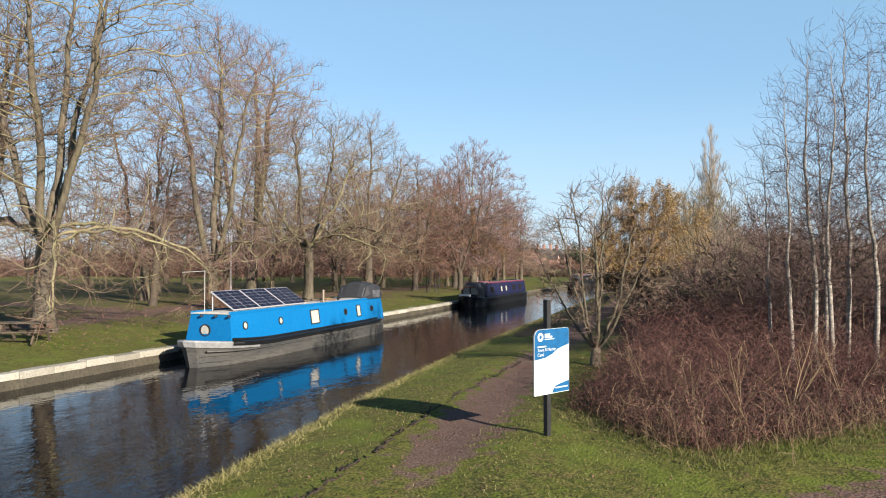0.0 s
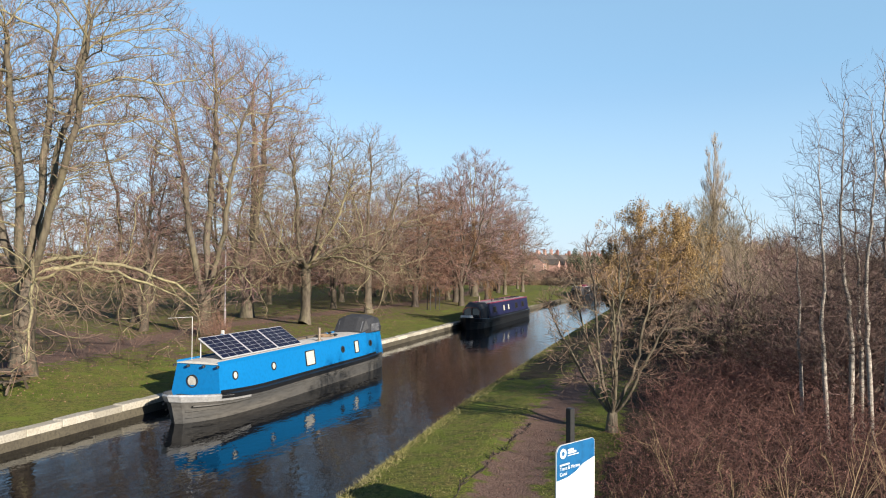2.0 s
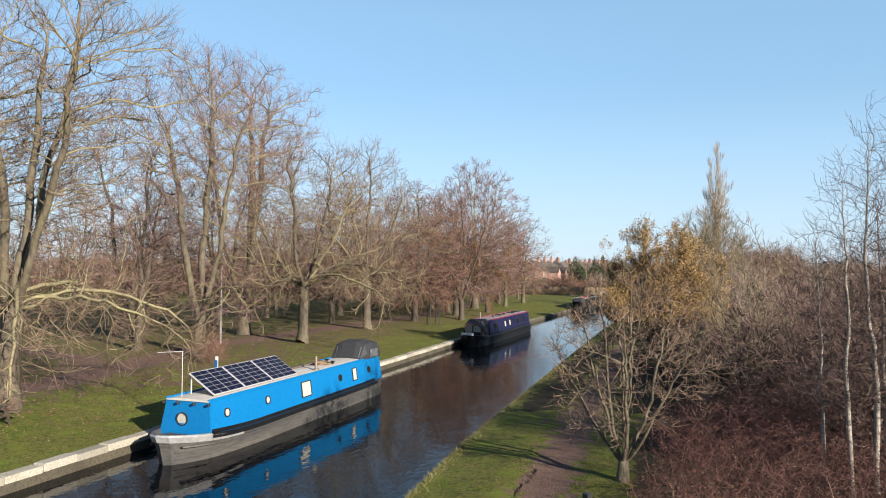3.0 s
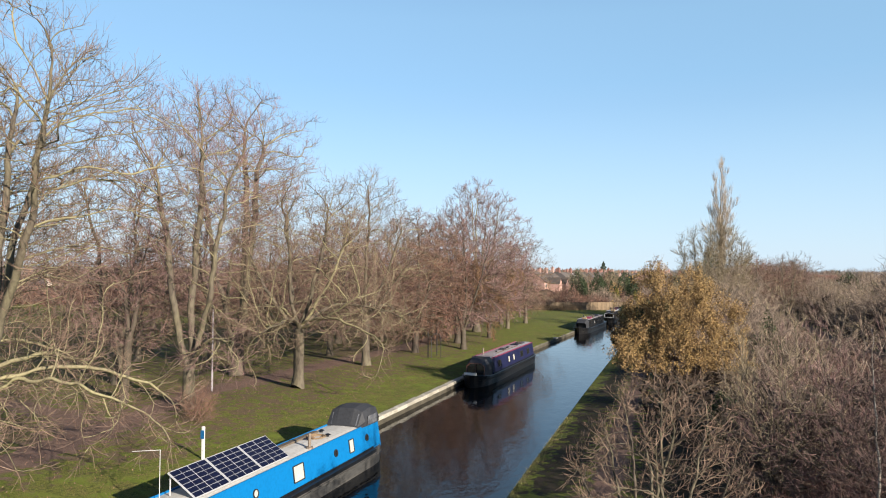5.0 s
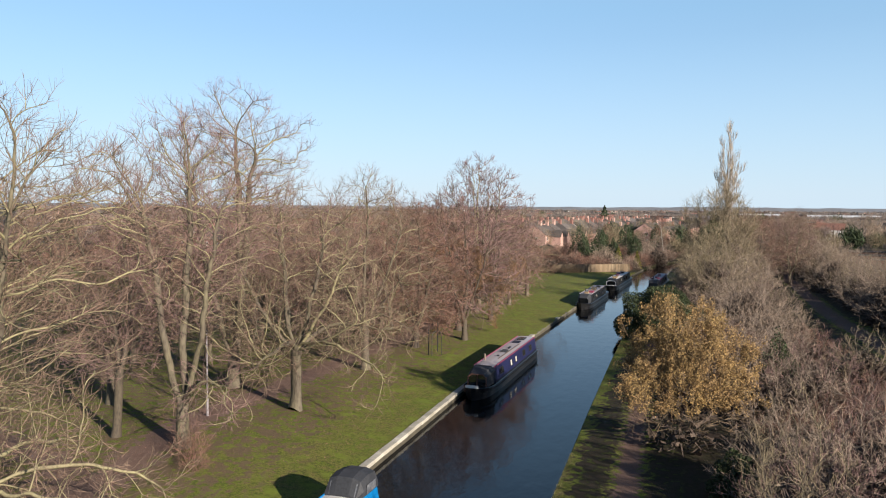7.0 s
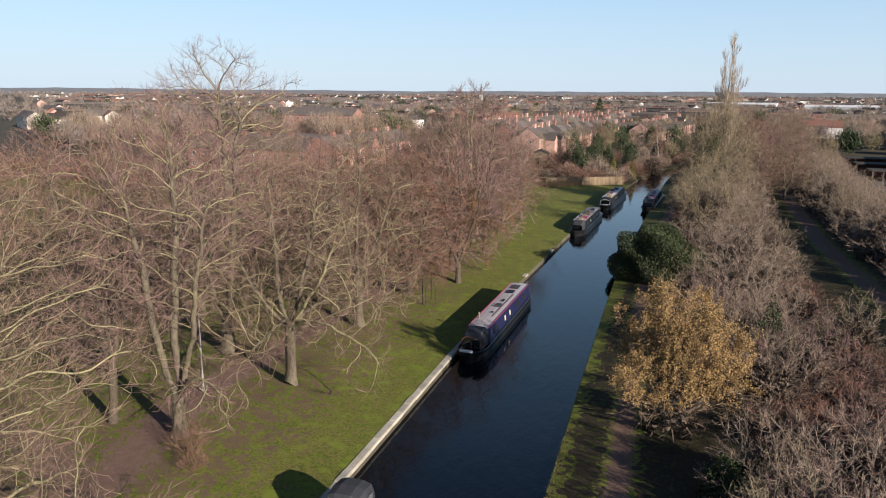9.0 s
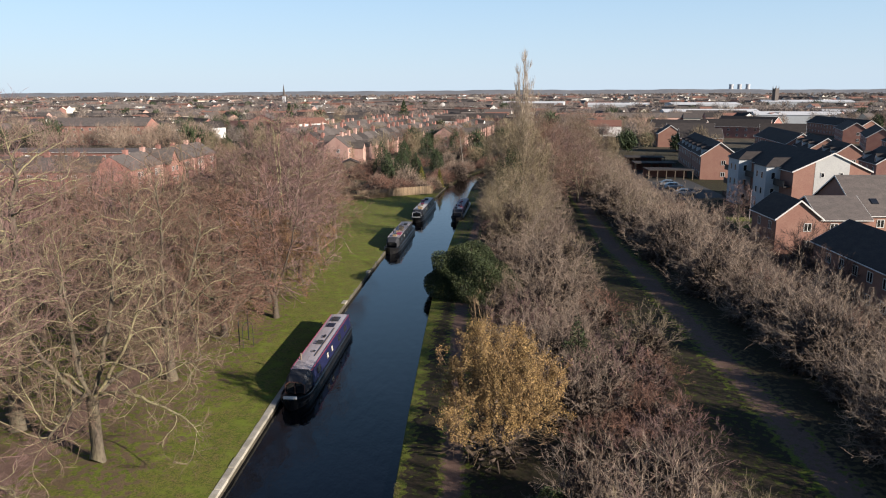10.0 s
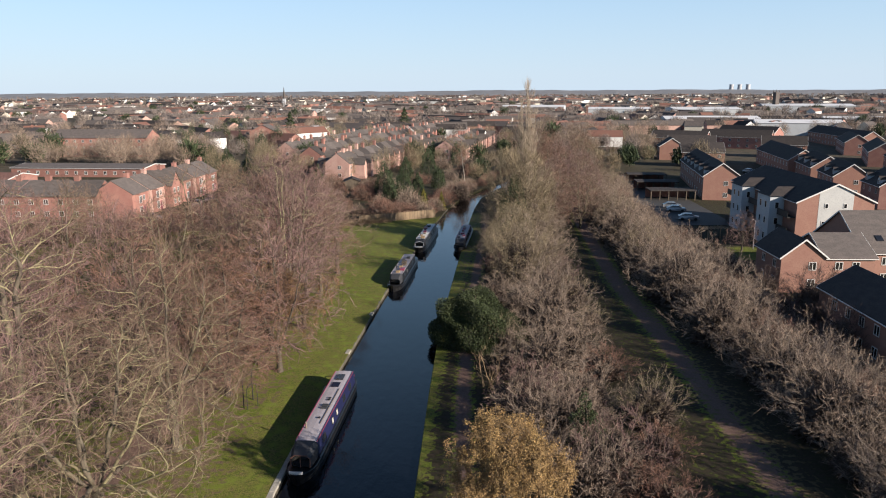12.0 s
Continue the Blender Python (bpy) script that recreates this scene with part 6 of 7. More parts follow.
def path_edge():
    """A broken dark line of bare soil along the towpath's waterside edge."""
    r = np.random.default_rng(85)
    n = 260
    y = 7.4 + 15 * r.random(n) ** 1.2
    x = np.interp(y, [7, 10.4, 13, 16, 22], [-4.68, -4.7, -4.82, -4.9, -4.72]) + r.normal(0, 0.025, n) + 0.05 * np.sin(3 * y)
    z = gz(x, y) + 0.004
    clods = stems(r, np.stack([x, y, z], 1), np.concatenate([r.normal(0, 0.25, (n, 1)), np.ones((n, 1)), r.normal(0, 0.04, (n, 1))], 1), r.uniform(0.08, 0.28, n), r.uniform(0.008, 0.02, n), 4, 0, 0.2, 0.5)
    tagged(new("path_edge_soil", tubes_mesh("path_edge_soil", [(*clods, 5)], "soil")), "broken dark line of bare soil along the towpath", "soil", kind="stuff")


path_edge()


def litter(name, label, seed, n, x0, x1, y0, y1, size, material):
    r = np.random.default_rng(seed)
    x, y = r.uniform(x0, x1, n), r.uniform(y0, y1, n)
    z = gz(x, y) + 0.012
    tagged(new(name, leaves_mesh(name, r, np.stack([x, y, z], 1), size, material)), label, "fallen leaves", kind="stuff")


litter("fallen_leaves", "scattered brown fallen leaves on the grass", 86, 1500, -5.6, 4.5, 8, 22, 0.045, "bramble")
litter("park_leaves", "scattered dry leaves under the park trees", 87, 9000, -34, -19.5, 20, 62, 0.055, "twig_red")

# ---- park furniture ----


def at(x, y, rz=0.0, lift=0.0):
    x, y = x * PLAN, y * PLAN
    return pose(x, y, gz(x, y) + lift, 0, 0, rz)


table = thing("picnic_table", "dark weathered wooden picnic table on the lawn", "table", m=at(-18.7, 16.9, 20))
for i in range(5):
    part("table_board", Shape().box(-0.9, 0.9, -0.37 + i * 0.15, -0.23 + i * 0.15, 0.71, 0.75, 0.008), "timber", table)
for s in (-1, 1):
    for k in range(2):
        part("seat_board", Shape().box(-0.9, 0.9, s * 0.66 - 0.14 + k * 0.145, s * 0.66 - 0.005 + k * 0.145, 0.42, 0.46, 0.008), "timber", table)
    part("crossbeam", Shape().box(s * 0.62 - 0.03, s * 0.62 + 0.03, -0.78, 0.78, 0.34, 0.42), "timber", table)
    for q in (-1, 1):
        part("leg", Shape().tube([(s * 0.62, q * 0.66, 0.0), (s * 0.62, q * 0.22, 0.71)], 0.045, 4), "timber", table)
lamp = thing("lamp_post", "slender pale metal pole beside the park path", "pole", m=at(-24.9, 36.6))
part("pole", Shape().tube([(0, 0, -0.1), (0, 0, 1.2), (0, 0, 1.25), (0, 0, 5.2)], [0.07, 0.07, 0.045, 0.04], 8), "roof_grey", lamp)
part("lamp_head", Shape().tube([(0, 0, 5.15), (0, 0, 5.25), (0, 0, 5.42)], [0.06, 0.1, 0.03], 8), "steel_dark", lamp)
mark = thing("mooring_post", "white marker post with a small blue plate on the bank", "post", m=at(-17.2, 25.3))
part("post", Shape().box(-0.06, 0.06, -0.05, 0.05, -0.1, 1.35, 0.015), "white", mark)
part("plate", Shape().box(-0.09, 0.09, -0.07, -0.052, 0.85, 1.2, 0.004), "sign_blue", mark, "small blue plate")
for x, y in ((-19.4, 55.5), (-19.2, 57.0)):
    pst = thing("dark_post", "dark slim post at the edge of the lawn", "post", "lawn posts", at(x, y))
    part("pole", Shape().tube([(0, 0, -0.1), (0, 0, 2.6)], 0.05, 7), "steel_dark", pst)
arch_t = thing("cycle_hoop", "bent dark metal hoop standing on the lawn", "hoop", m=at(-18.8, 55.6, 50))
part("hoop", Shape().tube([(-0.5 * math.cos(a), 0, 1.7 + 0.5 * math.sin(a)) if 0 <= a <= math.pi else ((-0.5, 0, 0) if a < 0 else (0.5, 0, 0)) for a in [-1] + list(np.linspace(0, math.pi, 9)) + [4]], 0.03, 6), "steel_dark", arch_t)
for x, y, s, tw in [(-21.6, 30.9, 0.9, "twig_red"), (-20.6, 29.8, 0.7, "twig_red"), (-22.0, 20.5, 0.6, "twig"), (-19.6, 18.4, 0.4, "twig")]:
    if x == -21.6:
        shoot_bush = plant("basal_shoots", bush_mesh(91, 26, 1.7, 2.0, (4, 3), "twig_red", 30, 0.012, 0.005, 700, 0.35)[:2], x, y, "reddish bare shoots at a tree's foot", "shrub", "basal shoots")
    else:
        again(shoot_bush, x, y, 40 * x, s)
# hedge beyond the park
hedge_b = plant("hedge_bush", bush_mesh(92, 10, 3.4, 6.4, (3, 3), "twig_red", 6, 0.02, 0.02, 1500, 0.7, core=300), -40, 122, "brown leafless hedge bush at the park's far side", "bush", "park hedge")
for k in range(46):
    t = k / 45
    again(hedge_b, -28 - 92 * t + rb.uniform(-1, 1), 122 - 20 * t + 5 * math.sin(9 * t) + rb.uniform(-2, 2), rb.uniform(0, 360), rb.uniform(0.85, 1.35))
for k in range(26):
    again(hedge_b, -105 - 15 * rb.random(), 20 + k * 3.2, rb.uniform(0, 360), rb.uniform(0.9, 1.4))

# ---- houses ----
WIN = {}


def window_meshes(w, h, bars_=1):
    key = (w, h, bars_)
    if key not in WIN:
        fr = Shape()
        for x0, x1, z0, z1 in [(-w / 2, -w / 2 + 0.07, 0, h), (w / 2 - 0.07, w / 2, 0, h), (-w / 2, w / 2, 0, 0.08), (-w / 2, w / 2, h - 0.07, h)] + [(-w / 2 + w * (k + 1) / (bars_ + 1) - 0.035, -w / 2 + w * (k + 1) / (bars_ + 1) + 0.035, 0, h) for k in range(bars_)]:
            fr.box(x0, x1, -0.05, 0.02, z0, z1)
        a = fr.mesh("window")
        a.materials.append(M["white"])
        b = Shape().box(-w / 2 + 0.05, w / 2 - 0.05, -0.02, 0.01, 0.05, h - 0.05).mesh("pane")
        b.materials.append(M["glass_dark"])
        WIN[key] = (a, b)
    return WIN[key]


def add_window(parent, x, y, z, face, w=1.0, h=1.1, nbars=1):
    a, b = window_meshes(w, h, nbars)
    win = part("window", a, "", parent, m=pose(x, y, z, 0, 0, face))
    part("pane", b, "", win)


def house(label, x, y, w, l, rot, eave, ridge, wall="brick", roof="slate", storeys=2, side_l=(), side_r=(), front=(), back=(), chimneys=(), barge=True, group="houses", category="house", verge=0.25, name="house"):
    """Ridge along local y; side_l, side_r, front (-y) and back hold window places along that wall. Metres."""
    h = thing(name, label, category, group, at(x, y, rot, -0.1))
    W2, L2 = w / 2, l / 2
    ws_ = Shape().add([(-W2, -L2, -0.3), (W2, -L2, -0.3), (W2, -L2, eave), (0, -L2, ridge), (-W2, -L2, eave), (-W2, L2, -0.3), (W2, L2, -0.3), (W2, L2, eave), (0, L2, ridge), (-W2, L2, eave)],
                      [(0, 1, 2, 3, 4), (6, 5, 9, 8, 7), (5, 0, 4, 9), (1, 6, 7, 2)])
    part("wall", ws_, wall, h)
    o, t = 0.3, 0.16
    sl = (ridge - eave) / W2
    for s in (-1, 1):
        e = (s * (W2 + o), eave - sl * o)
        pts = [(e[0], e[1] + 0.02), (0, ridge + 0.02), (0, ridge + t), (e[0], e[1] + t)]
        rs = Shape().add([(a, -L2 - verge, b) for a, b in pts] + [(a, L2 + verge, b) for a, b in pts], [(0, 1, 2, 3), (7, 6, 5, 4), (0, 4, 5, 1), (1, 5, 6, 2), (2, 6, 7, 3), (3, 7, 4, 0)])
        part("roof", rs, roof, h)
        if barge:
            for yy in (-L2 - verge - 0.03, L2 + verge):
                part("bargeboard", Shape().add([(e[0], yy, e[1] - 0.06), (0, yy, ridge - 0.06), (0, yy, ridge + t + 0.01), (e[0], yy, e[1] + t + 0.01), (e[0], yy + 0.03, e[1] - 0.06), (0, yy + 0.03, ridge - 0.06), (0, yy + 0.03, ridge + t + 0.01), (e[0], yy + 0.03, e[1] + t + 0.01)],
                                               [(0, 1, 2, 3), (7, 6, 5, 4), (0, 4, 5, 1), (3, 2, 6, 7), (0, 3, 7, 4)]), "white", h)
            part("gutter", Shape().tube([(e[0] + s * 0.04, -L2 - 0.2, e[1] + 0.04), (e[0] + s * 0.04, L2 + 0.2, e[1] + 0.04)], 0.06, 5), "white", h)
    step = (eave - 0.3) / storeys
    for k in range(storeys):
        z = 0.85 + k * step
        for v in side_l:
            add_window(h, -W2, v, z, -90)
        for v in side_r:
            add_window(h, W2, v, z, 90)
        for v in front:
            add_window(h, v, -L2, z, 0)
        for v in back:
            add_window(h, v, L2, z, 180)
    for cx, cy, ch in chimneys:
        c = Shape().box(cx - 0.42, cx + 0.42, cy - 0.6, cy + 0.6, eave, ridge + ch, 0.02).box(cx - 0.48, cx + 0.48, cy - 0.66, cy + 0.66, ridge + ch, ridge + ch + 0.16, 0.02)
        stack = part("chimney", c, wall if "brick" in wall else "brick", h)
        for q in (-0.22, 0.22):
            part("chimney_pot", Shape().tube([(cx, cy + q, ridge + ch + 0.1), (cx, cy + q, ridge + ch + 0.55)], [0.12, 0.09], 6), "tile_red", stack)
    return h


U = PLAN
# new estate to the right of the green lane
house("two-storey orange-brick house with a dark roof and white windows", 32.7, 90.7, 4.8 * U, 7.0 * U, 0, 4.9, 7.2, "brick_new", "slate", 2, (-2.2, 1.5), (), (1.2,), (), group="estate houses")
house("low brick link house with a grey-brown tiled roof", 38.1, 92.0, 8.0 * U, 5.4 * U, 90, 4.6, 7.0, "brick_new", "slate_brown", 2, (-0.8, 1.4), (), (), (), group="estate houses")
h4 = house("tall orange-brick house with a rooflight in its tiled roof", 46.0, 96.0, 12 * U, 11 * U, 90, 4.8, 9.3, "brick_new", "slate_brown", 2, (-4.6, -2.6, 0.6, 3.6), (), (), (), group="estate houses")
part("rooflight", Shape().box(-0.55, 0.55, -0.45, 0.45, 0, 0.08), "glass_dark", h4, "small rooflight with a pale frame", m=pose(-5.0, 3.6, 6.35, 0, -32, 0))
house("orange-brick terrace with a long dark roof near the hedge", 32.2, 66.0, 6.2 * U, 19 * U, 0, 4.8, 7.1, "brick_new", "slate", 2, (-9, -6.2, -3.4, -0.6, 2.2, 5, 7.8), (), (), (), group="estate houses")
# flats with blue-grey bays and a white gable panel
flats = house("three-storey flats with brick gable, white panel and blue-grey bays", 45.9, 120.8, 10.3 * U, 25 * U, 0, 8.3, 11.2, "brick_new", "slate", 3, (), (), (), (), group="estate houses", name="apartment_block", category="flats")
gw = 2.3 * U
part("white_panel", Shape().add([(-gw, -12.5 * U - 0.03, 0.4), (gw, -12.5 * U - 0.03, 0.4), (gw, -12.5 * U - 0.03, 11.2 - 2.9 * gw / (5.15 * U) - 0.1), (0, -12.5 * U - 0.03, 11.05), (-gw, -12.5 * U - 0.03, 11.2 - 2.9 * gw / (5.15 * U) - 0.1)], [(0, 1, 2, 3, 4)]), "render_grey", flats, "pale rendered panel up the gable")
for wx, wz in ((-1.5, 7.3), (1.5, 7.3), (-1.8, 4.4)):
    add_window(flats, wx, -12.5 * U - 0.05, wz, 0, 0.6, 0.8, 0)
for y0, y1 in ((-8.3, -3.7), (2.6, 7.2)):
    bay = part("bay", Shape().box(-5.15 * U - 2.4, -5.15 * U + 0.1, y0 * U, y1 * U, -0.3, 8.6), "render_bluegrey", flats, "blue-grey rendered bay")
    part("bay_roof", Shape().add([(-5.15 * U - 2.7, y0 * U - 0.3, 8.6), (-5.15 * U - 2.7, y1 * U + 0.3, 8.6), (-5.15 * U + 1.5, y1 * U + 0.3, 8.6), (-5.15 * U + 1.5, y0 * U - 0.3, 8.6), (-5.15 * U - 0.2, (y0 + y1) / 2 * U, 9.9), (-5.15 * U + 3.5, (y0 + y1) / 2 * U, 9.9)], [(0, 3, 5, 4), (1, 0, 4), (2, 1, 4, 5)]), "slate", flats)
    for k in range(3):
        add_window(bay, -5.15 * U - 1.2, y0 * U, 1.0 + 2.7 * k, 0, 0.7, 1.2, 0)
        for q in (0.3, 0.7):
            add_window(bay, -5.15 * U - 2.4, (y0 + (y1 - y0) * q) * U, 1.0 + 2.7 * k, -90, 0.8, 1.2, 0)
for k in range(3):
    for y0, y1 in ((-12.1, -8.5), (-3.5, 2.4), (7.4, 12)):
        part("balcony", Shape().box(-5.15 * U - 1.2, -5.15 * U, y0 * U, y1 * U, 0.2 + 2.7 * k, 0.38 + 2.7 * k).box(-5.15 * U - 1.2, -5.15 * U - 1.15, y0 * U, y1 * U, 0.38 + 2.7 * k, 1.3 + 2.7 * k), "steel_dark", flats, "dark balcony with railings")


def dormer(h, x, y, z, face):
    d = part("dormer", Shape().add([(-0.7, 0, 0), (0.7, 0, 0), (0.7, 0, 1.3), (0, 0, 1.9), (-0.7, 0, 1.3), (-0.7, 2.2, 0.9), (0.7, 2.2, 0.9), (0.7, 2.2, 1.3), (0, 2.6, 1.9), (-0.7, 2.2, 1.3)], [(0, 1, 2, 3, 4), (1, 6, 7, 2), (5, 0, 4, 9)]), "render_bluegrey", h, m=pose(x, y, z, 0, 0, face))
    part("dormer_roof", Shape().add([(-0.9, -0.15, 1.25), (0, -0.15, 2.0), (0.9, -0.15, 1.25), (-0.9, 2.4, 1.25), (0, 2.7, 2.0), (0.9, 2.4, 1.25)], [(0, 1, 4, 3), (1, 2, 5, 4)]), "slate", d)
    add_window(d, 0, -0.02, 0.2, 0, 0.9, 1.0)


def estate_row(x, y, w, l, rot, wall="brick_new", dorm=False, roofm="slate", eave=5.2, ridge=8.2, st=2, tall=0.0):
    n = max(1, int(l / 3.4))
    vs = [(-l / 2 + (k + 0.5) * l / n) for k in range(n)]
    hh = house("orange-brick estate terrace with a dark roof and white windows", x, y, w, l, rot, eave, ridge, wall, roofm, st, vs, vs if rot else (), (0.9,), (), group="estate houses")
    if dorm:
        for v in vs[::2]:
            dormer(hh, -w / 2 + 0.3, v, eave + 0.15, -90)
    return hh


estate_row(47.6, 162.5, 8.6, 16, -9, dorm=True, eave=5.9, ridge=9.0)
estate_row(51.0, 183, 8.6, 30, -9, dorm=True, eave=5.6, ridge=8.8)
estate_row(63, 224, 9, 14, 82)
estate_row(75.5, 166.5, 8.5, 16, -12, dorm=True)
estate_row(79.5, 186, 9, 20, -12, dorm=True)
estate_row(83, 214, 9, 44, -9)
estate_row(76, 149, 9, 12, -10, "brick", True)
estate_row(98, 252, 10, 16, 70)
for k, (x, y, l, rot) in enumerate([(108, 200, 26, -20), (118, 232, 34, -24), (140, 300, 60, -4), (128, 268, 30, -20), (150, 236, 40, -12), (96, 290, 30, 60), (70, 258, 18, 75), (74, 286, 24, 60), (158, 340, 50, -30), (112, 320, 30, 40), (60, 246, 10, -9), (100, 168, 24, -14), (120, 178, 34, -14), (170, 290, 44, -8)]):
    estate_row(x, y, 9, l, rot, ("brick_new", "brick")[k % 2])
# car ports, parking court, cars
court = Shape()
court.add([(x * U, y * U, 0.56) for x, y in ((26, 128), (40, 128), (41, 200), (28, 200))], [(0, 1, 2, 3)])
tagged(part("parking_court", court, "asphalt"), "asphalt parking court between houses and hedge", "parking", kind="structure")
cp = thing("car_port", "low flat-roofed car port with dark roof", "car port", m=at(37, 158))
part("roof", Shape().box(-5.5, 5.5, -3, 3, 2.3, 2.5, 0.03), "slate", cp)
for k in range(6):
    part("post", Shape().box(-5.4 + k * 2.1, -5.2 + k * 2.1, -2.9, -2.7, -0.1, 2.3), "timber", cp)
part("back_wall", Shape().box(-5.4, 5.4, 2.7, 2.9, -0.1, 2.3), "brick", cp)
again_cp = copy_thing(cp, at(37.5, 172, -3))
copy_thing(cp, at(38.5, 186, -5))


def car(x, y, rot, label):
    c = thing("car", label, "car", "parked cars", at(x, y, rot, 0.02))
    prof = [(-2.05, 0.3), (-2.1, 0.62), (-1.95, 0.82), (-1.1, 0.9), (-0.55, 1.38), (0.9, 1.42), (1.75, 0.98), (2.05, 0.9), (2.1, 0.3)]
    part("body", Shape().sheet([[(sx * (0.84 if z < 0.95 else 0.66), yy, z) for yy, z in prof] for sx in (-1, 1)]).add([(-(0.84 if z < 0.95 else 0.66), yy, z) for yy, z in prof], [tuple(range(9))]).add([((0.84 if z < 0.95 else 0.66), yy, z) for yy, z in prof], [tuple(range(8, -1, -1))]), "car_paint", c)
    for sx in (-1, 1):
        part("side_window", Shape().add([(sx * 0.83, -0.95, 0.97), (sx * 0.8, 1.4, 0.99), (sx * 0.7, 0.8, 1.34), (sx * 0.7, -0.5, 1.32)], [(0, 1, 2, 3)]), "glass_dark", c)
        for yy in (-1.3, 1.3):
            part("wheel", Shape().tube([(sx * 0.7, yy, 0.31), (sx * 0.86, yy, 0.31)], 0.31, 12), "rubber", c)
    part("windscreen", Shape().add([(-0.7, -1.12, 0.93), (0.7, -1.12, 0.93), (0.6, -0.6, 1.37), (-0.6, -0.6, 1.37)], [(0, 1, 2, 3)]), "glass_dark", c)


car(33.6, 133, 80, "silver car parked in the asphalt court")
car(33.9, 142, 80, "grey car parked in the asphalt court")
car(34.2, 146, 85, "grey car parked in the asphalt court")
car(72, 196, 20, "car parked between terraces")
car(70, 205, 20, "car parked between terraces")
lp = thing("street_lamp", "slim grey street lamp beside the flats", "street lamp", m=at(35.9, 109.8))
part("pole", Shape().tube([(0, 0, -0.1), (0, 0, 4.9), (-0.3, 0, 5.0)], [0.07, 0.045, 0.03], 7), "roof_grey", lp)
part("lamp_head", Shape().box(-0.6, -0.25, -0.08, 0.08, 4.95, 5.05, 0.02), "roof_grey", lp)
pg = thing("pergola", "weathered open timber pergola in the garden", "pergola", m=at(32.5, 116.1, 15))
for k in range(7):
    part("rafter", Shape().box(-2.2 + k * 0.7, -2.12 + k * 0.7, -1.3, 1.3, 2.2, 2.34), "fence", pg)
for sx in (-1.9, 1.9):
    for sy in (-1.0, 1.0):
        part("post", Shape().box(sx - 0.06, sx + 0.06, sy - 0.06, sy + 0.06, -0.1, 2.2), "fence", pg)
dark_b = plant("bush", grown_bush(61, 5.6, 6.4, 380, 8, "twig_birch", "bark_dark", thin=0.008, tw=0.8), 30.6, 79.5, "dark purplish leafless garden shrub beside the houses", "bush", TOW)
for x, y, s in [(33.8, 80.5, 0.8), (28.0, 75, 0.8), (29.0, 87, 0.6), (27.2, 68, 0.9), (27.6, 95, 0.5)]:
    again(dark_b, x, y, 50 * x, s)
again(park_c, 33.9, 108.6, 40, 0.5)
for k in range(14):
    again(rb.choice([garden_b, garden_r, plum_b]), rb.uniform(25, 29.5), 62 + 4.2 * k + rb.uniform(-1, 1), rb.uniform(0, 360), rb.uniform(0.5, 0.8))
for k in range(40):
    again(rb.choice([garden_b, garden_b, garden_r]), 24.5 + rb.uniform(-2, 3), 60 + 2.2 * k + rb.uniform(-1, 1), rb.uniform(0, 360), rb.uniform(0.4, 0.75))

# left town: terraces beyond the park
for k in range(6):
    y = 134.5 + k * 6.4
    hh = house("red-brick terraced house with a slate roof and white bay window", -65.8 + 0.3 * k, y, 8.5, 6.4 * U - 0.02, 0, 5.3, 8.0, ("brick", "brick_pale", "brick")[k % 3], "slate_brown", 2, (), (-1.9, 1.6), (), (), ((0, 3.4, 0.8),), False, "park terraces", verge=0.0)
    bw = part("bay_window", Shape().add([(4.25, -2.7, 0.1), (5.0, -2.3, 0.1), (5.0, -1.0, 0.1), (4.25, -0.6, 0.1), (4.25, -2.7, 5.0), (5.0, -2.3, 5.0), (5.0, -1.0, 5.0), (4.25, -0.6, 5.0)], [(0, 1, 5, 4), (1, 2, 6, 5), (2, 3, 7, 6), (4, 5, 6, 7)]), "brick", hh, "brick bay with white windows")
    add_window(bw, 5.0, -1.65, 0.8, 90, 1.2, 1.7)
    add_window(bw, 5.0, -1.65, 3.2, 90, 1.2, 1.5)
    part("door", Shape().box(4.2, 4.3, 1.1, 2.0, 0.05, 2.1, 0.01), "boat_maroon", hh, "painted front door")
fg = house("red-brick gable-fronted house beside the terrace", -63.4, 146.6, 5.0, 6.5, 90, 5.3, 8.2, "brick", "slate_brown", 2, (), (), (-1.1, 1.1), (), (), False, "park terraces")
for k in range(5):
    house("red-brick terraced house facing the park", -70.5 - 5.2 * k, 133.5, 8.0, 5.2 * U - 0.02, 90, 5.2, 7.9, "brick", "slate_brown", 2, (-1.6, 1.5), (), (), (), ((0, 2.7, 0.8),), False, "park terraces", verge=0.0)
car(-58.8, 130.5, 75, "dark car parked by the terrace")
car(-56.5, 146, 10, "silver car parked by the terrace")
car(-56.3, 152, 10, "silver car parked by the terrace")
house("long three-storey red-brick flats", -130, 258, 12, 40, 88, 7.8, 10.8, "brick", "slate_brown", 3, [-17 + 3.4 * k for k in range(11)], (), (0.0,), (), (), False, "town houses", "flats")
house("red-brick house with a tiled roof among trees", -83, 289, 12, 10, 0, 8.0, 11.0, "brick", "slate_brown", 3, (), (), (-3, 0, 3), (), (), False, "town houses")
low = house("long low school building with pale fascia", -106, 200, 14, 44, 86, 2.8, 3.6, "brick", "slate_brown", 1, [-19 + 3.2 * k for k in range(13)], (), (), (), (), True, "town houses", "school")
house("long low school building with red roof", -125, 176, 12, 40, 84, 2.8, 4.0, "brick", "tile_red", 1, [-17 + 3.2 * k for k in range(11)], (), (), (), (), True, "town houses", "school")
house("long pale flat shed", -81, 385, 14, 105, 2, 5.0, 5.6, "render_cream", "sheet_white", 1, (), (), (), (), (), False, "town houses", "shed", name="shed")


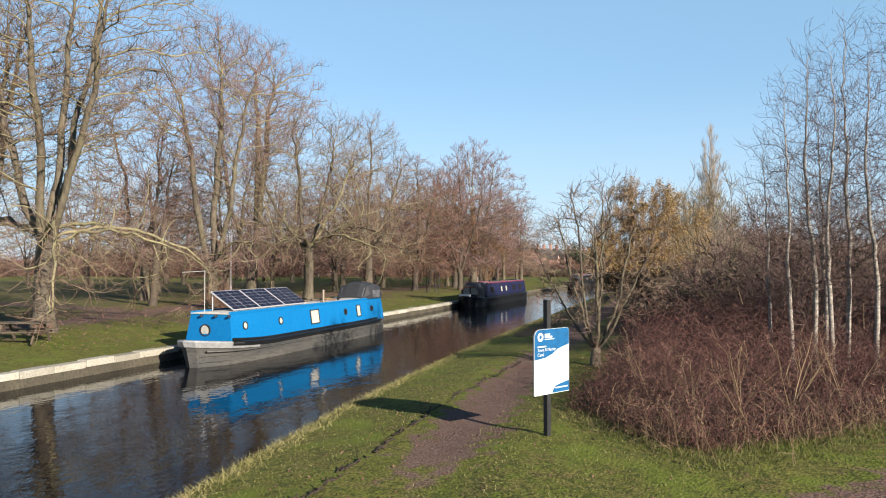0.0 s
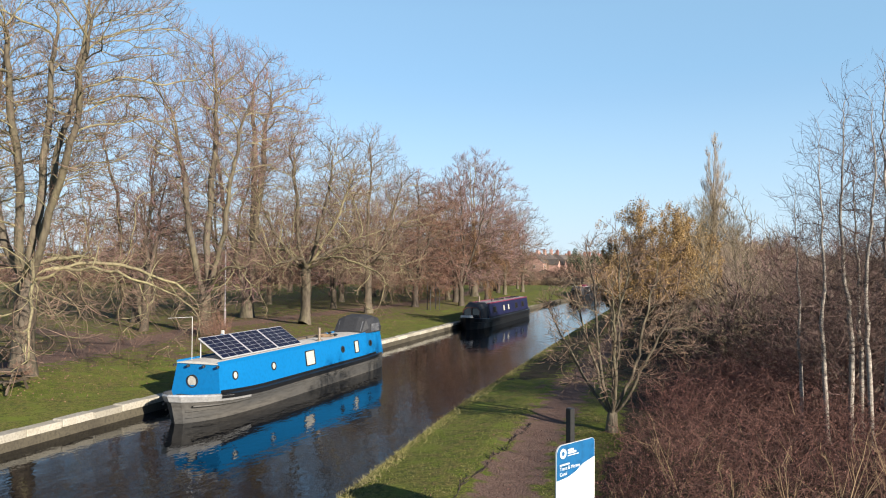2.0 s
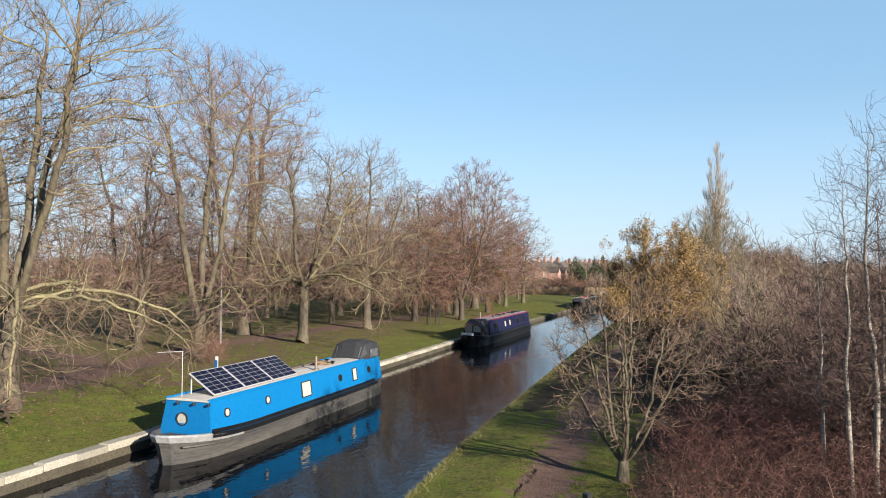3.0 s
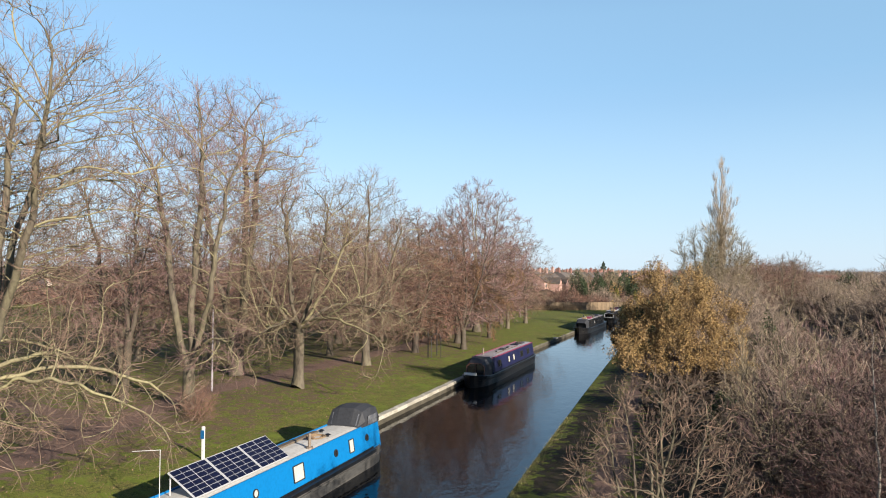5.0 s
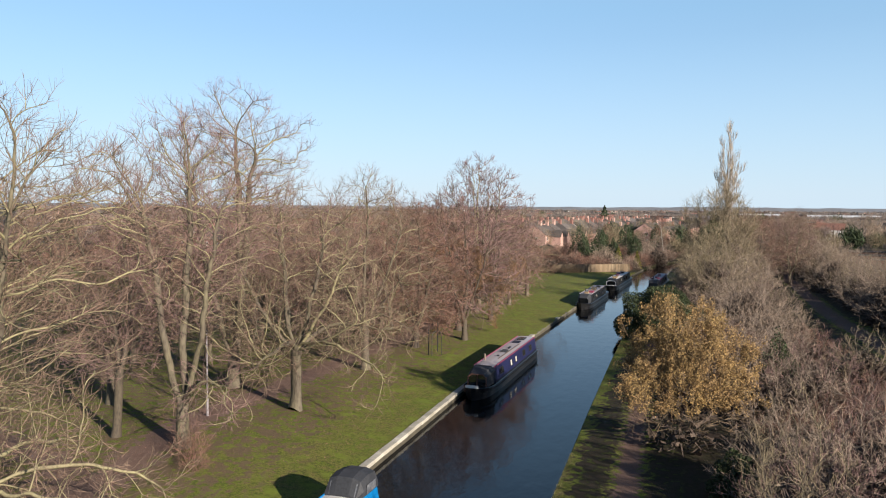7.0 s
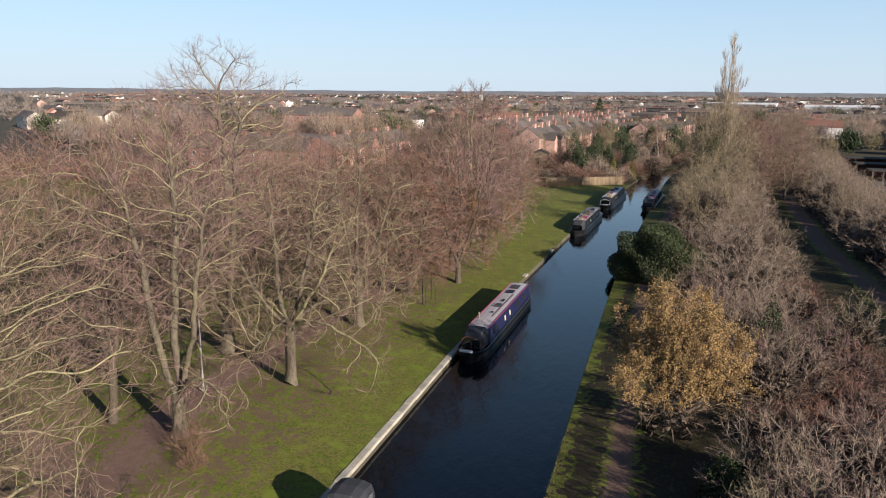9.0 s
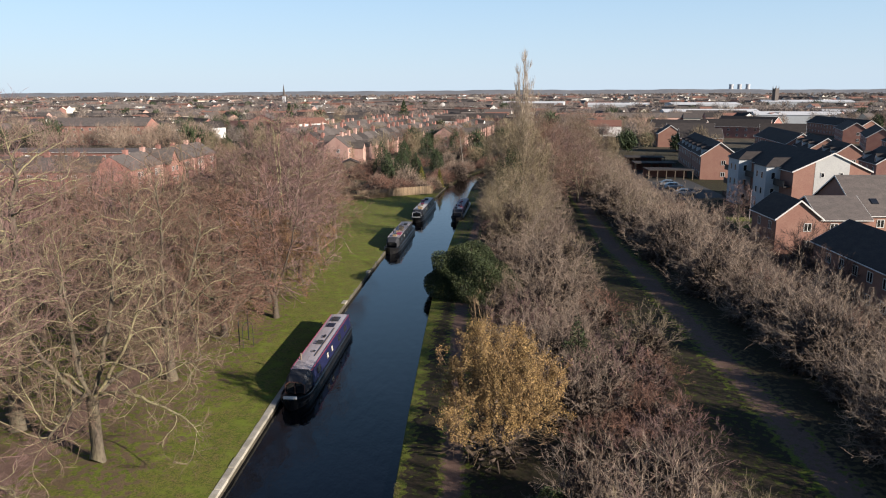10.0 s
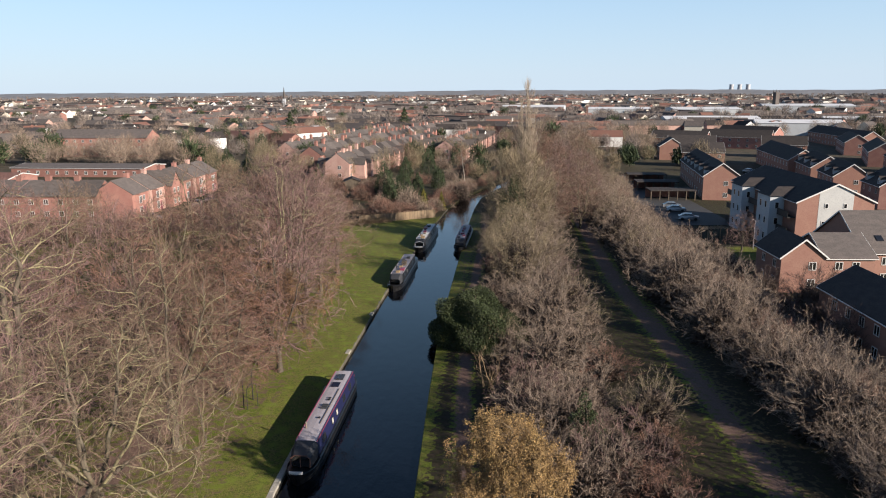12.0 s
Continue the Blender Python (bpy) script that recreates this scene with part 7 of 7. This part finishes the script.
def terrace(x0, y0, x1, y1, seed):
    r = random.Random(seed)
    n = int(math.hypot(x1 - x0, y1 - y0) / 5.2)
    rot = math.degrees(math.atan2(-(x1 - x0), y1 - y0))
    for k in range(n):
        f = (k + 0.5) / n
        x, y = x0 + (x1 - x0) * f, y0 + (y1 - y0) * f
        wl = r.choice(["brick", "brick_pale", "brick_pale", "render_cream", "render_white"])
        hh = house("small brick terraced house with chimneys", x, y, 7.6, 5.2 * U - 0.02, rot, 5.0, 7.8 + r.uniform(-0.2, 0.3), wl, r.choice(["slate_brown", "slate", "slate_brown"]), 2, (-1.5, 1.5), (-1.5, 1.5), (0.8,) if k == 0 else (), (), ((0, 2.6, r.uniform(0.7, 1.5)),) * (r.random() < 0.75) + ((3.2 * r.choice([-1, 1]), 1.7, r.uniform(-0.8, 0.2)),) * (r.random() < 0.3), False, "town terraces", verge=0.0)
        for s in (-1, 1):
            part("outrigger", Shape().add([(s * 3.8, 0.4, -0.3), (s * 7.4, 0.4, -0.3), (s * 7.4, 0.4, 4.4), (s * 3.6, 0.4, 4.6), (s * 3.8, 3.0, -0.3), (s * 7.4, 3.0, -0.3), (s * 7.4, 3.0, 4.4), (s * 3.6, 3.0, 4.6), (s * 7.4, 1.7, 6.0), (s * 2.2, 1.7, 6.2)], [(0, 1, 2, 3), (5, 4, 7, 6), (1, 5, 6, 8, 2)]), wl if "render" not in wl else "brick_pale", hh)
            part("outrigger_roof", Shape().add([(s * 7.6, 0.2, 4.3), (s * 7.6, 1.7, 6.15), (s * 7.6, 3.2, 4.3), (s * 2.0, 0.2, 4.5), (s * 1.8, 1.7, 6.3), (s * 2.0, 3.2, 4.5)], [(0, 3, 4, 1), (1, 4, 5, 2)]), "slate_brown", hh)


terrace(-37, 188, -20, 288, 1)
terrace(-60, 228, -38, 352, 3)
terrace(-49, 212, -30, 310, 2)
terrace(-12, 236, 0, 318, 4)
terrace(-30, 318, -16, 384, 6)
house("white-rendered house with a pale roof", 11, 416, 10, 18, 80, 6.5, 9.0, "render_white", "slate_brown", 2, (-5, -2, 2, 5), (), (), (), (), False, "town houses")
house("white-rendered house with slate roof", -2, 300, 8, 9, 75, 5, 7.6, "render_white", "slate", 2, (-2, 2), (), (), (), (), False, "town houses")
house("pale blue-white block with a flat roof", -42, 375, 12, 22, 85, 5.5, 6.6, "render_white", "slate", 2, (-8, -4, 0, 4, 8), (), (), (), (), False, "town houses")
for x, y, w, l, rot, hgt in ((153, 372, 22, 46, 76, 7), (128, 425, 26, 60, 84, 7), (215, 430, 40, 50, 70, 6), (176, 595, 50, 60, 85, 8), (120, 640, 40, 60, 80, 7), (320, 520, 50, 90, 60, 7), (55, 720, 40, 70, 80, 7), (300, 700, 60, 90, 75, 8)):
    house("white warehouse with a shallow pale roof", x, y, w, l, rot, hgt, hgt + 1.6, "render_bluegrey", "sheet_white", 1, (), (), (), (), (), False, "warehouses", "warehouse", name="warehouse")

# gardens at the canal's bend
fence = thing("garden_fence", "weathered upright-board wooden fence across the lawn's end", "fence", m=at(-22.2, 127.5))
fdir = Vector(((-9.9 + 22.2) * U, (134 - 127.5) * U, 0))
fl_ = fdir.length
fence.matrix_basis = at(-22.2, 127.5, math.degrees(math.atan2(fdir.y, fdir.x)))
brd = Shape().box(-0.065, 0.065, -0.012, 0.012, 0, 1.65, 0.004).mesh("board")
brd.materials.append(M["fence"])
k = 0
while k * 0.15 < fl_:
    part("board", brd, "", fence, m=pose(k * 0.15, rb.uniform(-0.01, 0.01), -0.05 + rb.uniform(-0.03, 0.03), 0, rb.uniform(-1, 1), 0))
    k += 1
for z in (0.4, 1.3):
    part("rail", Shape().box(0, fl_, 0.02, 0.08, z, z + 0.08), "fence", fence)


def by_fence(r, n):
    f = r.random(n) * 0.62 - 0.2
    return (-22.2 + 12.3 * f + r.normal(0, 0.2, n)) * U, (127.2 + 6.5 * f - np.abs(r.normal(0.3, 0.5, n))) * U


grass_tufts("dry_reeds", "tall dry straw-coloured grass in front of the fence", 88, 5000, by_fence, 0.7, 1.5, 0.2, "drystem")


def conifer_mesh(seed, h, r0, material, n):
    r = np.random.default_rng(seed)
    z = h * r.random(n) ** 1.35
    rad = r0 * (1 - z / h) ** 0.75 * (0.8 + 0.25 * np.sin(z * 7 / h * 6.28)) * r.uniform(0.45, 1.05, n) ** 0.5
    a = r.uniform(0, 6.283, n)
    return leaves_mesh("foliage", r, np.stack([rad * np.cos(a), rad * np.sin(a), z + 0.15], 1), h * 0.045 + 0.06, material, 0.8)


def conifer(x, y, h, r0, label, material="leaf_conifer", n=1800, seed=1):
    tr = Shape().tube([(0, 0, -0.1), (0, 0, h * 0.85)], [h * 0.018 + 0.05, 0.02], 6).mesh("trunk")
    tr.materials.append(M["bark_dark"])
    return plant("conifer", (tr, conifer_mesh(seed, h, r0, material, n)), x, y, label, "tree", "garden conifers")


conifer(-12.5, 142.7, 4.6, 1.5, "golden-yellow conical garden conifer", "leaf_gold", 1500, 1)
conifer(-9.2, 144.2, 4.0, 1.2, "golden-yellow conical garden conifer", "leaf_gold", 1300, 2)
conifer(-40.5, 410, 15, 5.5, "tall dark conifer above the terraces", n=2200, seed=3)
conifer(-85, 336, 15, 5, "dark conifer beside a brick house", n=1800, seed=4)
for k, (x, y, h) in enumerate([(-90, 246, 12), (-98, 252, 13), (-84, 262, 11), (-74, 252, 12), (-108, 270, 13), (-76, 280, 13), (-13, 148, 5), (-20, 153, 7), (-17.5, 157, 9), (-15, 163, 6), (-15, 201, 10), (-22, 162, 10), (-11, 172, 7), (-100, 292, 14), (-106, 300, 12), (-96, 305, 11), (-112, 285, 9), (-120, 310, 12), (-70, 205, 9), (-78, 215, 10), (-62, 196, 7), (-20, 190, 8), (-8, 225, 9), (-16, 245, 8), (-40, 180, 6)]):
    evergreen("evergreen_tree", 100 + k, x, y, h * 0.33, h * 0.33, h, "dark green evergreen garden tree", "leaf_conifer", 2600, 0.3, 0.2)
plant("birch", park_tree(64, 11, 1, 0.3, 0.12, 0.6, 2, (16, 6, 5, 3), 0.2, up=0.05, thin=0.014, reach=0.9, limb=0.5, bark="birch_bark", twig="twig_red"), -5.2, 176, "bare birch with pale trunk on the canal's bend")
for x, y, s in [(-26, 132, 0.7), (-24, 138, 0.6), (-18, 140, 0.6), (-15, 137, 0.5), (-28, 141, 0.8), (-21, 146, 0.8), (-7.5, 149, 0.6), (-6, 158, 0.9), (-10, 156, 0.8), (-14, 152, 0.8), (-30, 150, 0.9), (-27, 160, 0.9), (-9, 186, 1.0), (-16, 180, 1.0), (-24, 176, 1.0), (-5, 200, 1.1), (-12, 215, 1.2), (8, 215, 1.2), (2, 225, 1.2), (-2, 240, 1.2)]:
    again(rb.choice([garden_b, garden_b, pale_b, garden_r]), x, y, rb.uniform(0, 360), s * 0.85)
for k in range(34):
    y = 137 + 2.6 * k
    again(rb.choice([garden_b, garden_b, garden_r, hedge_b]), float(np.interp(y * U, EDGE_Y, EDGE_L)) / U - rb.uniform(1.6, 4.5), y, rb.uniform(0, 360), rb.uniform(0.45, 0.85))
for k in range(46):
    x, y = rb.uniform(-62, -10), rb.uniform(132, 184)
    if x < -56 and y < 178 or (x > -14 and y > 158):
        continue
    again(rb.choice([garden_b, hedge_b, garden_r]), x, y, rb.uniform(0, 360), rb.uniform(0.5, 1.1))
for x, y, s_ in [(-50, 195, 0.7), (-22, 205, 0.7), (-10, 236, 0.7), (-36, 250, 0.6), (-66, 240, 0.7), (6, 262, 0.8), (14, 284, 0.8), (22, 250, 0.8), (16, 225, 0.9), (26, 215, 0.8), (30, 240, 0.9), (34, 262, 0.9), (22, 300, 0.9), (36, 300, 0.9), (30, 330, 0.9)]:
    again(rb.choice([park_a, park_b, park_c]), x, y, 31 * x, s_)
for x, y, s_ in [(12, 196, 0.8), (17, 203, 0.8), (24, 199, 0.7), (10, 210, 0.8), (20, 214, 0.85), (28, 222, 0.8), (14, 228, 0.8), (24, 232, 0.8), (33, 246, 0.8), (18, 246, 0.85), (27, 256, 0.8), (38, 226, 0.7)]:
    again(rb.choice([park_a, park_b, park_c]), x, y, 47 * x, s_)
for k in range(18):
    again(rb.choice([garden_b, garden_b, garden_r]), 9 + 0.35 * k + rb.uniform(-2, 3), 158 + 4.2 * k, rb.uniform(0, 360), rb.uniform(0.9, 1.4))
for k in range(10):
    again(rb.choice([park_a, park_b, park_c]), rb.uniform(-56, -28), rb.uniform(128, 180), rb.uniform(0, 360), rb.uniform(0.5, 0.75))
sh = house("dark garden shed with a felt roof", -30.7, 172.5, 4, 5, 10, 2.2, 3.0, "timber", "slate", 1, (), (), (), (), (), False, "town houses", "shed", name="garden_shed")

# ---- distance: woods, roofs, landmarks ----


def built_up(x, y):
    """Whether a place of the plan belongs to the canal, the park, the lawns or the near streets."""
    if y < 190 and -130 < x < 29:
        return True
    if 29 <= x < 62 and y < 250:
        return True
    if 62 <= x < 185 and y < 335:
        return True
    if -78 < x < 14 and y < 350:
        return True
    if -150 < x < -60 and y < 215:
        return True
    lx = np.interp(y, [v / U for v in EDGE_Y], [v / U for v in EDGE_L])
    return lx - 3 < x < lx + 11 and y < 330


def far_woods(name, label, seed, n, r0, r1, a0, a1, quads_, size, material, hgt, conical=False, inside=False):
    r = np.random.default_rng(seed)
    pts = []
    while len(pts) < n:
        d = r0 * (r1 / r0) ** r.random()
        a = radians(r.uniform(a0, a1))
        x, y = d * math.sin(a), d * math.cos(a)
        if inside and (x < -80 or x > 62 or y > 360 or y < 186 or (x > 29 and y < 205)):
            continue
        if (not inside and built_up(x, y)) or (not inside and d < 420 and r.random() < 0.25 and x > 60):
            continue
        h = hgt * r.uniform(0.6, 1.25) * U
        w = h * r.uniform(0.35, 0.6)
        v = unit(r.normal(size=(quads_, 3))) * r.uniform(0.75, 1.0, (quads_, 1))
        tip = np.stack([x * U + v[:, 0] * w, y * U + v[:, 1] * w, 0.5 + h * 0.56 + v[:, 2] * h * 0.46], 1)
        root = np.array([x * U, y * U, 0.5 + h * 0.3]) * 0.55 + tip * 0.45 if conical is False else np.array([x * U, y * U, 0.5])
        root = root + r.normal(0, 0.12 * h, (quads_, 3))
        pts.append(np.stack([root, tip], 1))
    P = np.concatenate(pts)
    tagged(new(name, tubes_mesh(name, [(P, np.full(P.shape[:2], size) * np.array([[1.0, 0.4]]), 1)], material)), label, "trees", kind="stuff")


far_woods("garden_trees", "bare brown trees among the nearer gardens", 201, 300, 215, 420, -44, 42, 420, 0.03, "twig_grey", 8)
far_woods("terrace_trees", "bare trees in the gardens between the terraces", 206, 100, 190, 380, -30, 20, 420, 0.028, "twig_olive", 7, inside=True)
far_woods("terrace_evergreens", "dark evergreen trees in the gardens between the terraces", 207, 26, 190, 380, -30, 20, 320, 0.11, "leaf_conifer", 6.5, inside=True)
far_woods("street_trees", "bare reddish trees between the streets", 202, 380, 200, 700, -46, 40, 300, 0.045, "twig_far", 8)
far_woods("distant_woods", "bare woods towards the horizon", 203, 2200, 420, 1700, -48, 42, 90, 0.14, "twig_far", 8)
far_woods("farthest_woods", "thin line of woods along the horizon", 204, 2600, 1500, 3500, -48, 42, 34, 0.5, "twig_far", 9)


def low_hills():
    """A long, low wooded rise that closes the view on every side the camera looks to."""
    rows = []
    for d in np.linspace(2700, 4300, 9):
        row = []
        for a in np.linspace(-56, 50, 160):
            rise_ = math.sin(math.pi * (d - 2700) / 1600) ** 0.8
            z = -2 + rise_ * (23 + 2.0 * math.sin(0.11 * a + 1) + 1.2 * math.sin(0.43 * a + 0.002 * d) + 0.9 * math.sin(1.37 * a) + 0.8 * math.sin(3.1 * a + 0.004 * d))
            row.append((d * math.sin(radians(a)), d * math.cos(radians(a)), z))
        rows.append(row)
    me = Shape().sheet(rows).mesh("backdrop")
    # The grey of the rise carries painted haze.
    me.materials.append(M["hazy_hill"])
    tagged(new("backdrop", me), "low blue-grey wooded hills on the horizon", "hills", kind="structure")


low_hills()
far_woods("distant_evergreens", "scattered dark evergreen trees in the town", 205, 150, 230, 1200, -45, 42, 240, 0.16, "leaf_conifer", 8)


def far_town(seed, n, r0, r1):
    r = random.Random(seed)
    walls, roofs = {m: Shape() for m in ("brick", "render_cream", "brick_pale", "render_white")}, {m: Shape() for m in ("slate_brown", "tile_red", "slate")}
    for k in range(n):
        d = r0 * (r1 / r0) ** r.random()
        a = radians(r.uniform(-46, 40))
        cx, cy = d * math.sin(a), d * math.cos(a)
        if built_up(cx, cy) or (cx > 60 and d < 380):
            continue
        rot = radians(r.choice([10, 100, -30, 60, 80]) + 30 * math.sin(cx * 0.004) + r.uniform(-6, 6))
        w, l, e = r.uniform(3.5, 4.5), r.choice([5, 8, 8, 16, 24]), r.uniform(4.8, 5.6)
        c, s = math.cos(rot), math.sin(rot)
        f = lambda x, y, z: (cx * U + c * x - s * y, cy * U + s * x + c * y, z + 0.5)
        walls[r.choice(list(walls))].add([f(-w, -l, -1), f(w, -l, -1), f(w, -l, e), f(0, -l, e + 2.6), f(-w, -l, e), f(-w, l, -1), f(w, l, -1), f(w, l, e), f(0, l, e + 2.6), f(-w, l, e)], [(0, 1, 2, 3, 4), (6, 5, 9, 8, 7), (5, 0, 4, 9), (1, 6, 7, 2)])
        roofs[r.choice(["slate_brown", "slate_brown", "slate_brown", "tile_red", "slate", "slate"])].add([f(-w - 0.3, -l - 0.2, e - 0.1), f(0, -l - 0.2, e + 2.75), f(w + 0.3, -l - 0.2, e - 0.1), f(-w - 0.3, l + 0.2, e - 0.1), f(0, l + 0.2, e + 2.75), f(w + 0.3, l + 0.2, e - 0.1)], [(0, 1, 4, 3), (1, 2, 5, 4)])
    for mname, sh_ in walls.items():
        tagged(part("distant_house_walls", sh_, mname), "walls of countless houses in the distant town", "houses", kind="stuff")
    for mname, sh_ in roofs.items():
        tagged(part("distant_roofs", sh_, mname), "roofs of countless houses in the distant town", "houses", kind="stuff")


far_town(301, 480, 300, 800)
far_town(302, 1000, 700, 2600)


def bearing(px_deg, d):
    return d * math.sin(radians(px_deg)), d * math.cos(radians(px_deg))


for k, b in enumerate((18.75, 19.3, 19.85)):
    x, y = bearing(b, 4150)
    ct = thing("cooling_tower", "far-off pale concrete cooling tower on the horizon", "cooling tower", "cooling towers", pose(x, y, 0))
    part("shell", Shape().tube([(0, 0, z) for z in (0, 12, 24, 34, 42, 47)], [17, 14, 11.5, 10.5, 11, 11.5], 20), "far_stone", ct)
x, y = bearing(-14.4, 1250)
ch = thing("church_spire", "slender stone church spire far off", "church", m=pose(x, y, 0))
part("tower", Shape().box(-2.3, 2.3, -2.3, 2.3, 0, 14), "far_stone", ch)
part("spire", Shape().tube([(0, 0, 14), (0, 0, 33)], [2.4, 0.12], 8), "slate_brown", ch)
x, y = bearing(21.35, 900)
tw_ = thing("church_tower", "dark square church tower above the roofs", "church", m=pose(x, y, 0, 0, 0, 20))
part("tower", Shape().box(-2.4, 2.4, -2.4, 2.4, 0, 22.5), "slate_brown", tw_)
for sx in (-2.1, 2.1):
    for sy in (-2.1, 2.1):
        part("pinnacle", Shape().tube([(sx, sy, 22.4), (sx, sy, 25.5)], [0.5, 0.05], 4), "slate_brown", tw_)
